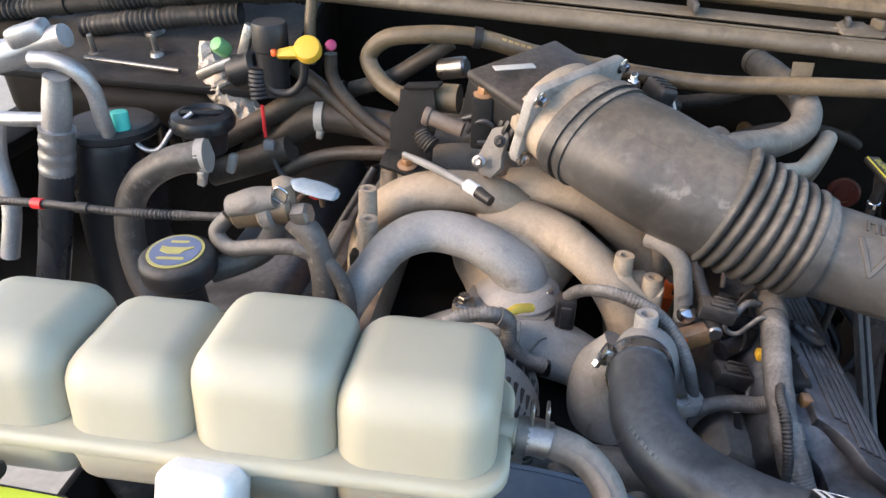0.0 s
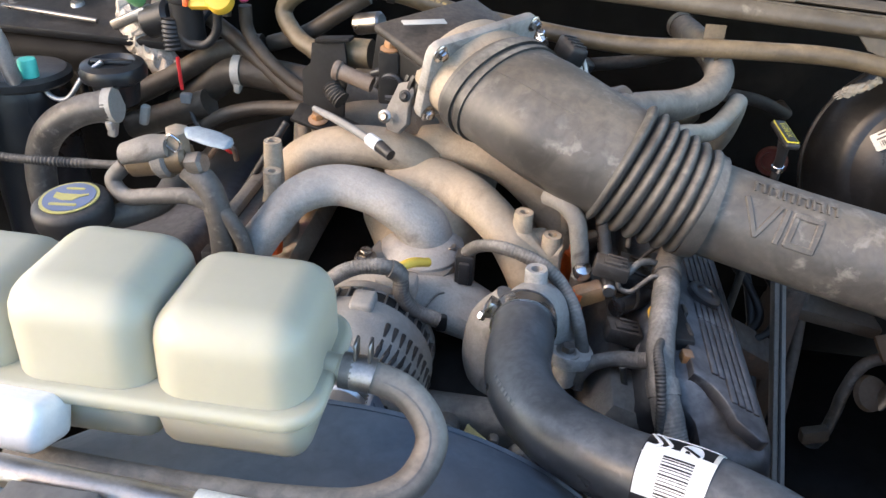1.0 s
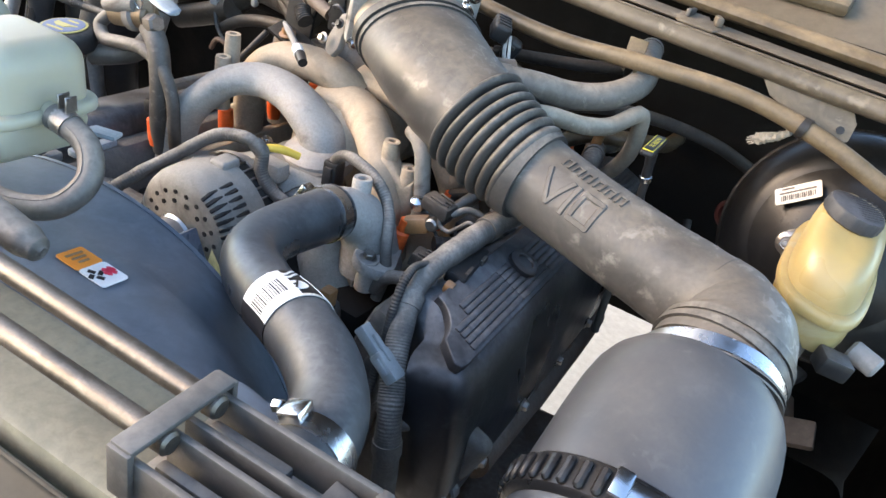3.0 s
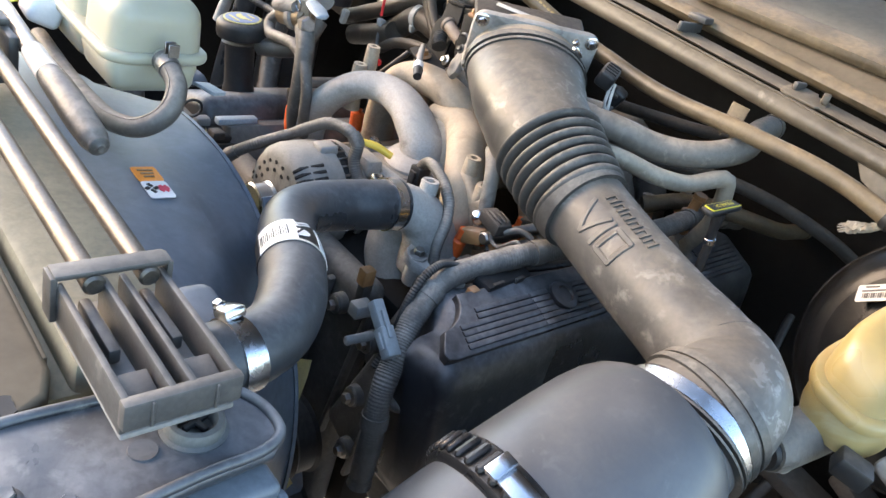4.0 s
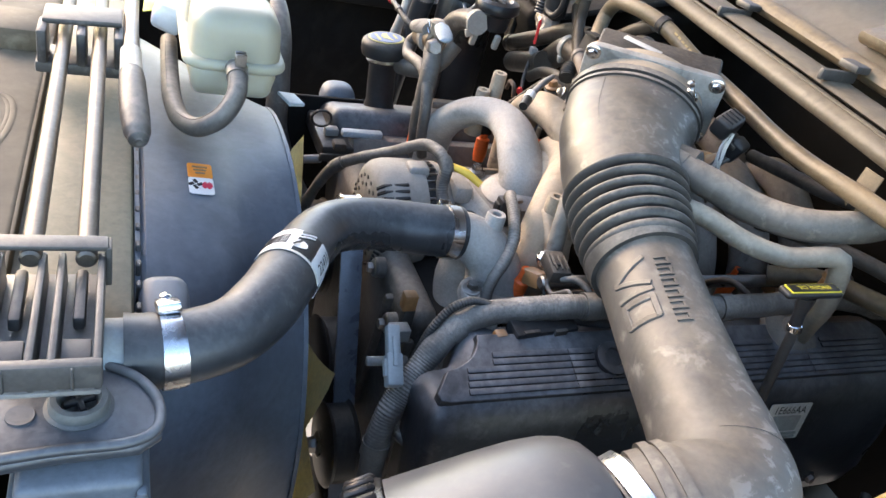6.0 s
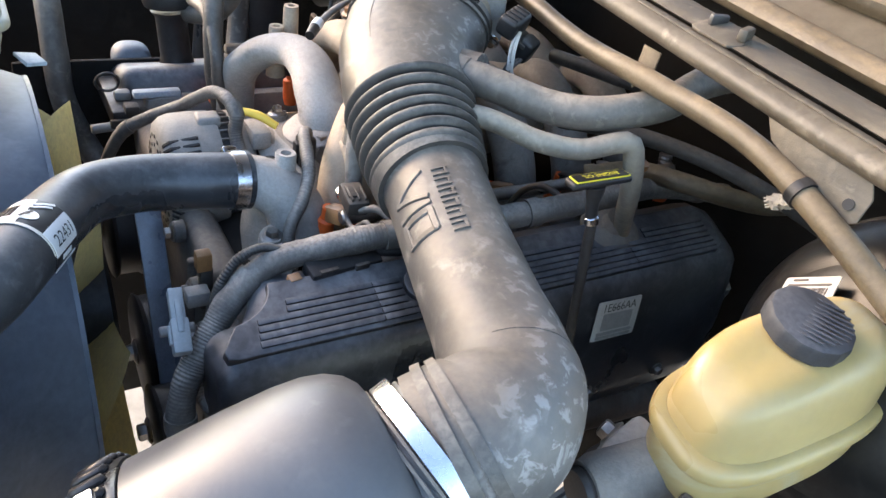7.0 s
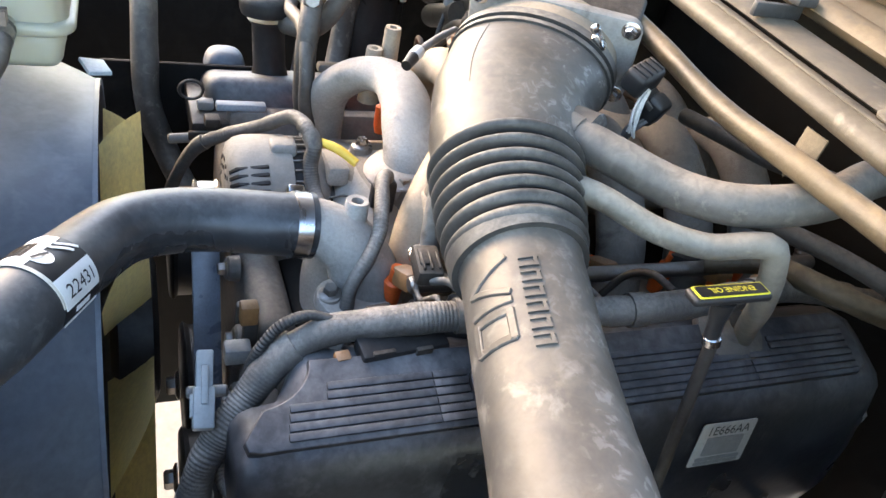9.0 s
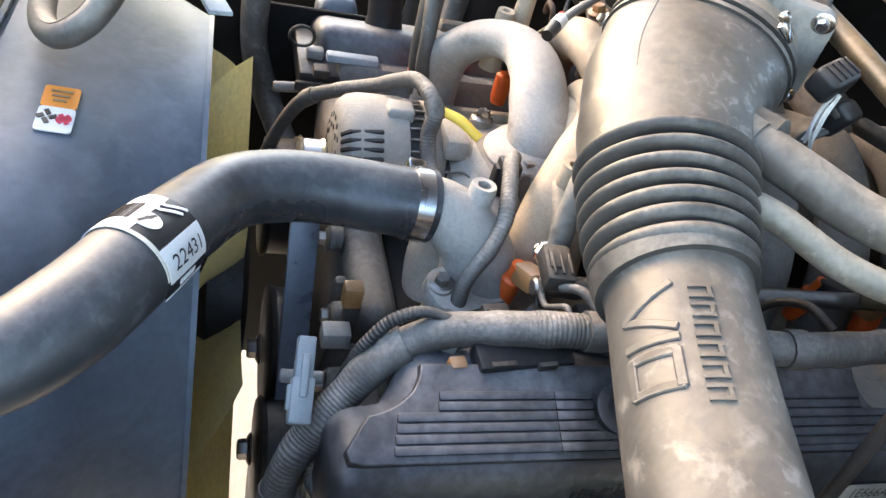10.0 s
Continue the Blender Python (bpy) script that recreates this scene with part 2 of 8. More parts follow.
            ln.new(mul(inv.outputs[0], metal), bsdf.inputs["Metallic"])
    elif metal:
        bsdf.inputs["Metallic"].default_value = metal
    if random_tone:
        info = nd.new("ShaderNodeObjectInfo")
        col = mix(mul(info.outputs["Random"], random_tone), col, (0.02, 0.02, 0.02))
    if max(base) < 0.05 and not metal:
        bsdf.inputs["Specular IOR Level"].default_value = 0.32
    if spec:
        bsdf.inputs["Specular IOR Level"].default_value = spec
    ln.new(col, bsdf.inputs["Base Color"])
    ln.new(rgh, bsdf.inputs["Roughness"])
    if bump:
        bp = nd.new("ShaderNodeBump")
        bp.inputs["Strength"].default_value = bump
        bp.inputs["Distance"].default_value = 0.0012
        both = nd.new("ShaderNodeMath")
        both.operation = "MULTIPLY_ADD"
        both.inputs[1].default_value = 1.6
        ln.new(mid.outputs["Fac"], both.inputs[0])
        ln.new(fine.outputs["Fac"], both.inputs[2])
        ln.new(both.outputs[0], bp.inputs["Height"])
        ln.new(bp.outputs["Normal"], bsdf.inputs["Normal"])
    if coat:
        bsdf.inputs["Coat Weight"].default_value = coat
        bsdf.inputs["Coat Roughness"].default_value = 0.15
    return mt


RUBBER = surface("dusty_rubber", (0.055, 0.051, 0.046), 0.48, dust_light=0.68, dust_light_col=(0.33, 0.29, 0.24), scale=30, vary=0.45, scuff=0.45, scuff_col=(0.30, 0.275, 0.24), grime=0.35, bump=0.3)
# dark base, with broad blue sky light painted in by the top layer
RUBBER_NEW = surface("new_rubber", (0.026, 0.028, 0.031), 0.32, dust_light=0.42, dust_light_col=(0.20, 0.205, 0.21), scale=35, vary=0.3, bump=0.08, scuff=0.3, scuff_col=(0.16, 0.165, 0.17), spec=0.5)
RUBBER_TAN = surface("tan_dusty_rubber", (0.080, 0.060, 0.034), 0.5, dust_light=0.58, dust_light_col=(0.35, 0.255, 0.145), scale=28, vary=0.45, grime=0.45, bump=0.3)
DUCT = surface("duct_plastic", (0.060, 0.056, 0.051), 0.45, dust_light=0.38, dust_light_col=(0.31, 0.255, 0.185), scale=22, vary=0.4, second=(0.092, 0.085, 0.075), bump=0.12, scuff=0.4, scuff_col=(0.34, 0.315, 0.275), grime=0.35, spec=0.45, rub=(0.62, 0.58, 0.53))
CANISTER = surface("canister_plastic", (0.070, 0.073, 0.078), 0.42, dust_light=0.10, scale=30, vary=0.12, bump=0.035, scuff=0.10, grain=0.35, spec=0.6)
BELLOWS = surface("bellows_rubber", (0.045, 0.043, 0.040), 0.40, dust_light=0.75, dust_light_col=(0.33, 0.295, 0.245), scale=40, vary=0.35, grime=0.25, bump=0.2)
BLACK = surface("black_plastic", (0.013, 0.013, 0.014), 0.46, dust_light=0.18, scale=30)
BLACK_DUSTY = surface("dusty_black_plastic", (0.030, 0.027, 0.024), 0.6, dust_light=0.40, dust_light_col=(0.22, 0.18, 0.14), scale=45, vary=0.4, bump=0.3)
BLACK_CLEAN = surface("black_gloss_plastic", (0.015, 0.015, 0.016), 0.32, dust_light=0.08, scale=30)
BLACK_STEEL = surface("black_painted_steel", (0.020, 0.020, 0.022), 0.30, dust_light=0.16, scale=30, bump=0.1)
# top layer paints bluish sky sheen over the real dusting
COVER = surface("valve_cover_plastic", (0.012, 0.012, 0.014), 0.34, dust_light=0.62, dust_light_col=(0.23, 0.23, 0.235), scale=25, vary=0.4, scuff=0.20, scuff_col=(0.18, 0.175, 0.17), spec=0.45)
ALLOY = surface("cast_alloy", (0.31, 0.295, 0.27), 0.6, metal=0.2, dust_light=0.6, dust_light_col=(0.47, 0.41, 0.34), scale=45, bump=0.5, grime=0.55)
ALLOY_WARM = surface("dusty_cast_alloy", (0.33, 0.268, 0.195), 0.65, metal=0.10, dust_light=0.6, dust_light_col=(0.46, 0.355, 0.24), scale=40, bump=0.5, grime=0.5)
ALLOY_DUST = surface("matt_dusty_alloy", (0.28, 0.26, 0.23), 0.75, dust_light=0.55, dust_light_col=(0.38, 0.335, 0.275), scale=50, bump=0.4, grime=0.4)
ALLOY_DIRTY = surface("dirty_cast_alloy", (0.17, 0.155, 0.135), 0.7, dust_light=0.45, dust_light_col=(0.29, 0.245, 0.19), scale=55, bump=0.5, grime=0.75)
ALLOY_CLEAN = surface("machined_alloy", (0.40, 0.40, 0.40), 0.42, metal=0.75, dust_light=0.35, scale=60, bump=0.1)
STEEL = surface("bright_steel", (0.60, 0.60, 0.60), 0.24, metal=1.0, scale=70, bump=0.05, vary=0.15, grain=0.35)
STEEL_DULL = surface("dull_steel", (0.30, 0.28, 0.26), 0.34, metal=0.95, dust_light=0.25, scale=60)
# blue sky reflection is put into the base, the bright top into its layer
SHROUD = surface("shroud_plastic", (0.090, 0.108, 0.132), 0.38, dust_light=0.45, dust_light_col=(0.25, 0.27, 0.29), scale=14, vary=0.4, bump=0.08, scuff=0.25, scuff_col=(0.22, 0.23, 0.24), spec=0.5)
POLY = surface("milky_polythene", (0.375, 0.358, 0.268), 0.42, scale=18, vary=0.06, bump=0.03, grain=0.12)
POLY_AMBER = surface("amber_polythene", (0.36, 0.275, 0.115), 0.30, scale=14, vary=0.22, bump=0.05, second=(0.42, 0.40, 0.27), grain=0.25)
for _m, _w in ((POLY, 0.35), (POLY_AMBER, 0.3)):
    _b = _m.node_tree.nodes["Principled BSDF"]
    _b.inputs["Subsurface Weight"].default_value = _w
    _b.inputs["Subsurface Radius"].default_value = (0.02, 0.018, 0.01)
    _b.inputs["Subsurface Scale"].default_value = 0.6
WHITE = surface("white_plastic", (0.74, 0.73, 0.70), 0.4, scale=40, vary=0.06, grain=0.35)
GREY_BLUE = surface("grey_blue_plastic", (0.27, 0.32, 0.35), 0.45, dust_light=0.3, scale=40, bump=0.1)
GREY = surface("grey_plastic", (0.22, 0.215, 0.205), 0.55, dust_light=0.4, scale=40)
LOOM = surface("taped_loom", (0.070, 0.064, 0.057), 0.7, dust_light=0.72, dust_light_col=(0.37, 0.33, 0.28), scale=70, bump=0.6, vary=0.4, grime=0.3)
LOOM_BLACK = surface("black_loom", (0.020, 0.020, 0.020), 0.55, dust_light=0.3, scale=60)
BODY_DARK = surface("dusty_body_paint", (0.0075, 0.0068, 0.006), 0.7, dust_light=0.08, dust_light_col=(0.12, 0.10, 0.08), scale=10, grime=0.4, spec=0.15)
RADIATOR = surface("radiator_alloy", (0.18, 0.165, 0.115), 0.6, metal=0.15, dust_light=0.6, dust_light_col=(0.34, 0.29, 0.20), scale=30)
PANEL_TAN = surface("grille_panel_plastic", (0.140, 0.110, 0.072), 0.68, dust_light=0.5, dust_light_col=(0.215, 0.170, 0.112), scale=12, vary=0.25, bump=0.1, scuff=0.45, scuff_col=(0.33, 0.275, 0.20), grime=0.2, spec=0.3)
COWL = surface("dusty_cowl", (0.110, 0.090, 0.064), 0.58, dust_light=0.5, dust_light_col=(0.275, 0.225, 0.150), scale=20, grime=0.6, vary=0.4, bump=0.35, scuff=0.4, scuff_col=(0.37, 0.315, 0.235))
COWL_PANEL = surface("cowl_plastic", (0.225, 0.182, 0.128), 0.5, dust_light=0.5, dust_light_col=(0.40, 0.32, 0.225), scale=14, grime=0.25)
ORANGE = surface("orange_plastic", (0.75, 0.12, 0.02), 0.45, scale=50, vary=0.15)
BROWN = surface("brown_plastic", (0.27, 0.13, 0.045), 0.5, dust_light=0.3, scale=50)
YELLOW = surface("yellow_plastic", (0.62, 0.38, 0.03), 0.42, scale=40, vary=0.1, grain=0.35)
YELLOW_TAPE = surface("yellow_tape", (0.90, 0.54, 0.07), 0.55, grain=0.2, scale=60)
HOSE_PRINT = surface("faded_hose_print", (0.36, 0.25, 0.10), 0.6, grain=0.2, scale=60)
TEAL = surface("teal_plastic", (0.08, 0.50, 0.40), 0.4, scale=40, vary=0.1, grain=0.35)
GREEN = surface("green_plastic", (0.15, 0.34, 0.13), 0.4, scale=40, vary=0.1, grain=0.35)
PINK = surface("pink_plastic", (0.40, 0.05, 0.13), 0.4, scale=40, grain=0.35)
RED = surface("red_plastic", (0.45, 0.03, 0.02), 0.3, scale=20, vary=0.15, grain=0.35)
RED_WIRE = surface("red_wire", (0.70, 0.03, 0.03), 0.45, scale=60)
FAN = surface("fan_nylon", (0.86, 0.78, 0.42), 0.42, dust_light=0.15, scale=20, vary=0.12)
PAPER = surface("label_paper", (0.72, 0.72, 0.70), 0.5, scale=60, vary=0.05, bump=0.02, grain=0.35)
PAPER_OLD = surface("old_label_paper", (0.62, 0.58, 0.50), 0.6, scale=60, vary=0.12)
INK = surface("label_ink", (0.012, 0.012, 0.014), 0.45, scale=60, bump=0, grain=0.35)
LABEL_ORANGE = surface("label_orange", (0.85, 0.28, 0.03), 0.45, scale=60, vary=0.05, bump=0, grain=0.35)
LABEL_RED = surface("label_red", (0.75, 0.05, 0.10), 0.45, scale=60, bump=0)
LABEL_YELLOW = surface("label_yellow", (0.78, 0.68, 0.05), 0.45, scale=60, vary=0.05, bump=0, grain=0.35)
LABEL_LIME = surface("label_lime", (0.62, 0.72, 0.05), 0.45, scale=60, vary=0.05, bump=0, grain=0.35)
LABEL_BLUE = surface("label_blue", (0.10, 0.135, 0.235), 0.5, dust_light=0.35, dust_light_col=(0.22, 0.22, 0.22), scale=60, vary=0.15, bump=0, grain=0.35)
LABEL_OLD = surface("dusty_yellow_print", (0.42, 0.38, 0.12), 0.5, dust_light=0.3, dust_light_col=(0.30, 0.28, 0.2), scale=60, vary=0.1, bump=0)
LABEL_GREY = surface("label_grey", (0.22, 0.22, 0.215), 0.5, metal=0.2, scale=60, vary=0.2, bump=0)
FOIL = surface("foil_insulation", (0.45, 0.40, 0.34), 0.4, metal=0.6, dust_light=0.5, scale=60, bump=0.8)
RUST = surface("rusty_steel", (0.07, 0.045, 0.03), 0.8, dust_light=0.3, scale=30, second=(0.13, 0.07, 0.04), bump=0.5)
# base lightened and blued to carry the belt's sky reflection
BELT = surface("ribbed_belt", (0.13, 0.15, 0.185), 0.28, scale=60, spec=0.7)
# darker copy of the tan rubber, with the shade under the cowl included
PIPE_SHADED = surface("shaded_dusty_pipe", (0.034, 0.027, 0.020), 0.5, dust_light=0.34, dust_light_col=(0.24, 0.175, 0.115), scale=30, vary=0.45, grime=0.5, bump=0.3)
ROD = surface("worn_steel_rod", (0.15, 0.132, 0.112), 0.40, metal=0.9, dust_light=0.25, dust_light_col=(0.20, 0.165, 0.125), scale=60, vary=0.4, grime=0.3)
DARK_RED = surface("dark_red_rubber", (0.085, 0.016, 0.012), 0.5, dust_light=0.3, scale=40)
ENGINE_FACE = surface("dusty_engine_casting", (0.075, 0.070, 0.064), 0.65, dust_light=0.5, dust_light_col=(0.26, 0.23, 0.19), scale=40, vary=0.45, grime=0.5, bump=0.5)
GROUND = surface("pale_concrete", (0.41, 0.335, 0.24), 0.85, scale=4, vary=0.12, bump=0.3)
BRACKET = surface("matt_black_steel", (0.010, 0.010, 0.010), 0.68, dust_light=0.08, scale=30, bump=0.1, spec=0.18)
# real dusting, made stronger to paint in a blue reflection
STEEL_DUSTY = surface("dusty_black_steel", (0.040, 0.042, 0.047), 0.30, dust_light=0.75, dust_light_col=(0.21, 0.215, 0.22), scale=24, vary=0.35, bump=0.1, scuff=0.35, scuff_col=(0.24, 0.235, 0.22), spec=0.6)
HOLDER = surface("dusty_holder_plastic", (0.050, 0.048, 0.045), 0.42, dust_light=0.6, dust_light_col=(0.21, 0.19, 0.165), scale=30, vary=0.4, bump=0.15, scuff=0.3, scuff_col=(0.26, 0.24, 0.21))
GLASS = surface("dark_windscreen", (0.05, 0.07, 0.10), 0.08, scale=5, vary=0.1, bump=0)


# ---- the setting: ground, bodywork round the bay ----
bm = bmesh.new()
bmesh.ops.create_grid(bm, x_segments=8, y_segments=8, size=400)
single("ground", bm, GROUND, "pale dusty concrete yard under the truck", "ground", kind="structure")

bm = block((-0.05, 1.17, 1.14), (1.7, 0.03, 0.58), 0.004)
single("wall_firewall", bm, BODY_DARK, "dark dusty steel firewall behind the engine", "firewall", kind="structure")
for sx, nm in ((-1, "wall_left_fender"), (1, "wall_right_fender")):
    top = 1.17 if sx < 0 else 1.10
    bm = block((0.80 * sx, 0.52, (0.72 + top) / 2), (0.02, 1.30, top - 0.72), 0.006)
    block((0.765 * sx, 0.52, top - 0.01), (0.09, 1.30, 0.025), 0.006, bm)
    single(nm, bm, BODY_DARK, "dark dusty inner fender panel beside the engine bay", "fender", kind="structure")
# unseen hood, its slope set by how much sky light it holds back
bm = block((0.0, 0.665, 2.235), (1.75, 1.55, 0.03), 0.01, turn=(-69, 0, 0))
single("wall_hood", bm, BODY_DARK, "dark underside of the raised hood, unseen above the bay", "hood", kind="structure")
# added panel that darkens a sliver of bright ground beyond the shaft
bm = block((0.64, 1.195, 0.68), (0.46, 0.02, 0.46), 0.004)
single("wall_lower_firewall", bm, BODY_DARK, "added dark panel closing the gap beside the wheel arch", "firewall", kind="structure")
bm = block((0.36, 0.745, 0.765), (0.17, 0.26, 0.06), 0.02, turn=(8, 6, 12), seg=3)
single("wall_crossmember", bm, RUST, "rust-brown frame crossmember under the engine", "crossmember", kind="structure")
# added block, keeps the gap below the valve cover dark
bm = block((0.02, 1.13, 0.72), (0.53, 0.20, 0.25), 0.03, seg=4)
single("wall_bellhousing", bm, BODY_DARK, "added dark block closing the gap low behind the engine", "bellhousing", kind="structure")
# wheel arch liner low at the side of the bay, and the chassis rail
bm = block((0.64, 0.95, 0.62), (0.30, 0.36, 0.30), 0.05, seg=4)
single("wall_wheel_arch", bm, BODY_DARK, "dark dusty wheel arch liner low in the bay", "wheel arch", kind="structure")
bm = block((0.47, 0.72, 0.66), (0.075, 1.4, 0.14), 0.012)
single("chassis_rail", bm, RUST, "rust-brown chassis rail low in the engine bay", "chassis rail", kind="structure")


def cowl():
    """The bodywork lip in front of the windscreen, with its seal and cover panel."""
    c = thing("cowl", (0, 0.871, 1.37), "dusty tan cowl rail and cover panel behind the engine", "cowl", kind="structure")
    rail = [(-0.95, 0.905, 1.412), (-0.4, 0.886, 1.408), (0.0, 0.862, 1.397), (0.3, 0.843, 1.386), (0.55, 0.826, 1.378), (0.95, 0.800, 1.370)]
    part("rail", Tube(rail, [(0.011, 0.018)] * 6, ref=(0, 0, 1), per=14).mesh(n=20, step=0.02, off=lambda s: 0.0007 * noise.noise((s * 9, 0.1, 0.4))), COWL, c)
    crease = [(x, y - 0.004, z + 0.0112) for x, y, z in rail]
    part("rail_crease", Tube(crease, [(0.0012, 0.003)] * 6, ref=(0, 0, 1), per=14).mesh(n=10), COWL, c)
    seal = [(x, y + 0.030, z + 0.014) for x, y, z in rail]
    part("rail_flange", Tube(seal, [(0.004, 0.024)] * 6, ref=(0, 0, 1), per=14).mesh(n=12), COWL, c)
    seal2 = [(x, y + 0.068, z + 0.030) for x, y, z in rail]
    part("seal", Tube(seal2, [(0.010, 0.016)] * 6, ref=(0, 0, 1), per=14).mesh(n=12), RUBBER_TAN, c, "dusty rubber weather seal")
    bm = bmesh.new()
    nx, ny = 40, 10
    g = []
    for i in range(nx + 1):
        x = -0.95 + 1.9 * i / nx
        row = []
        for j in range(ny + 1):
            f = j / ny
            z = 1.422 + 0.19 * f + 0.010 * math.sin(f * 9) - 0.012 * (x * x)
            row.append(bm.verts.new((x, 0.934 + 0.36 * f - 0.06 * x, z)))
        g.append(row)
    for i in range(nx):
        for j in range(ny):
            bm.faces.new((g[i][j], g[i + 1][j], g[i + 1][j + 1], g[i][j + 1]))
    bmesh.ops.solidify(bm, geom=list(bm.faces), thickness=0.006)
    part("cover_panel", bm, COWL_PANEL, c, "dusty brown cowl cover panel")
    bm = block((0.3, 0.949, 1.452), (0.36, 0.045, 0.016), 0.006, turn=(18, 0, -2))
    part("drain_cover", bm, RUBBER_TAN, c)
    # hose brackets that hang from the rail
    for x, y in ((0.29, 0.847),):
        bm = plate([(-0.011, 0), (0.011, 0), (0.011, -0.034), (0.006, -0.04), (0.003, -0.03), (-0.003, -0.03), (-0.006, -0.04), (-0.011, -0.034)], 0.0015, basis((x, y - 0.006, 1.367), (1, -0.02, 0), (0, -1, 0.1)), 0.0003)
        part("bracket", bm, RUBBER_TAN, c)
    bm = plate([(-0.026, -0.008), (-0.022, -0.012), (0.018, -0.012), (0.025, -0.004), (0.024, 0.009), (0.008, 0.012), (0.004, 0.020), (-0.018, 0.020), (-0.026, 0.012)], 0.003, basis((0.345, 0.853, 1.402), (1, -0.02, -0.03), (0.0, -0.25, 1)), 0.001)
    part("rail_bracket", bm, COWL, c)
    part("bracket_tab", block((0.362, 0.861, 1.407), (0.008, 0.020, 0.010), 0.002, turn=(0, 0, 20)), COWL, c)
    part("bracket_tab", block((0.33, 0.863, 1.407), (0.006, 0.018, 0.010), 0.002, turn=(0, 0, -12)), HOLDER, c)
    bm = plate([(-0.090, 0.010), (0.004, 0.010), (0.014, -0.004), (0.014, -0.022), (0.005, -0.030), (-0.012, -0.026), (-0.075, -0.006)], 0.002, basis((0.519, 0.823, 1.362), (1, -0.03, -0.02), (0, -1, 0.25)), 0.0006)
    part("rail_gusset", bm, COWL, c, "dusty tan gusset plate with a hole")
    # flat black disc, the shade in the gusset hole is its colour
    part("hole", lathe([(0.0042, 0), (0.0042, 0.0012)], (0.521, 0.8195, 1.348), (0, -1, 0.25), 12), INK, c)
    for x in (-0.02, 0.17):
        bm = block((x, 0.888 - 0.06 * x, 1.414), (0.006, 0.05, 0.012), 0.002)
        block((x, 0.904 - 0.06 * x, 1.426), (0.026, 0.02, 0.008), 0.002, bm)
        part("clip", bm, HOLDER, c)
    return c


cowl()
bm = block((0, 1.45, 1.86), (1.6, 0.012, 0.62), 0.003, turn=(-38, 0, 0))
single("window_windscreen", bm, GLASS, "dark blue-grey windscreen behind the cowl", "windscreen", kind="structure")

BRASS = surface("dirty_brass", (0.16, 0.12, 0.075), 0.5, metal=0.6, dust_light=0.4, scale=60)
# ---- air intake: elbow, bellows, duct, canister ----
intake = thing("air_intake_duct", (0.30, 0.64, 1.20), "dusty grey-black plastic intake duct with ribbed bellows and raised lettering", "intake duct")
ELB = Tube([(0.058, 0.739, 1.3165), (0.082, 0.721, 1.309), (0.117, 0.6945, 1.2995), (0.1585, 0.6740, 1.2848), (0.196, 0.6595, 1.2722)],
           [(0.073, 0.047), (0.0728, 0.049), (0.0685, 0.053), (0.0630, 0.0545), (0.0575, 0.0555)], ref=(0.60, 0.80, 0.05), per=12)
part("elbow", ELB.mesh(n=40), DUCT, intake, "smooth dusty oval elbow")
a0 = ELB.angle(0.07, (-0.45, -0.35, 0.8))
part("seam", ELB.patch(0.034, 0.112, a0, a0 + 0.010, 0.0004, nu=24, nv=1), DUCT, intake)
part("collar", ELB.mesh(n=40, a=0.006, b=0.018, off=0.0035, step=0.003), BELLOWS, intake)
part("collar", ELB.mesh(n=40, a=0.024, b=0.030, off=0.0025, step=0.003), BELLOWS, intake)
BEL = Tube([(0.187, 0.6632, 1.2762), (0.229, 0.6538, 1.2600), (0.2690, 0.6465, 1.2475)], [0.0585, 0.0568, 0.0540], per=12)
RIBS = 7


def bellow(s):
    f = s / BEL.length * RIBS
    k = f - math.floor(f)
    return -0.009 + 0.013 * (max(0.0, math.sin(math.pi * k)) ** 0.55) * (1.0 - 0.06 * f)


part("bellows", BEL.mesh(n=48, step=BEL.length / (RIBS * 12), off=bellow), BELLOWS, intake, "ribbed rubber bellows")
DUC = Tube([(0.2625, 0.6475, 1.2485), (0.2880, 0.6435, 1.2435), (0.3465, 0.6297, 1.2344), (0.4133, 0.6150, 1.2257), (0.4640, 0.6030, 1.2205), (0.4930, 0.5900, 1.2175), (0.5065, 0.5690, 1.2125), (0.5070, 0.5545, 1.2055), (0.5042, 0.5335, 1.1940)],
           [0.0475, 0.0445, 0.0438, 0.0441, 0.0460, 0.0495, 0.0535, 0.0560, 0.0570], per=12)
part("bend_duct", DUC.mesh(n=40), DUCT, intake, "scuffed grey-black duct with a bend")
a0 = DUC.angle(0.225, (0.5, 0.2, 0.8))
part("seam", DUC.patch(0.222, 0.2235, a0 - 1.0, a0 + 0.9, 0.0004, nu=1, nv=26), DUCT, intake)
part("cuff", DUC.mesh(n=40, a=0.0, b=0.016, off=0.0045, step=0.004), BELLOWS, intake)
part("cuff", DUC.mesh(n=40, a=DUC.length - 0.016, b=DUC.length - 0.009, off=0.0032, step=0.002), BELLOWS, intake)
part("cuff", DUC.mesh(n=40, a=DUC.length - 0.027, b=DUC.length - 0.020, off=0.0022, step=0.003), BELLOWS, intake)


def on_tube(tube, bm, s_mid, a_mid, flip=1.0, off=0.0, turn=0.0):
    """Wraps flat lettering round a tube: its x runs along the tube, its y round it, its z stands proud."""
    bmesh.ops.subdivide_edges(bm, edges=[e for e in bm.edges if e.calc_length() > 0.004], cuts=2)
    c, sn = math.cos(turn), math.sin(turn)
    for v in bm.verts:
        p, t, nn, b, r = tube.at(s_mid)
        x, y = v.co.x * c - v.co.y * sn, v.co.x * sn + v.co.y * c
        v.co = tube.surf(s_mid + x, a_mid + flip * y / r[0], off + v.co.z)
    return bm


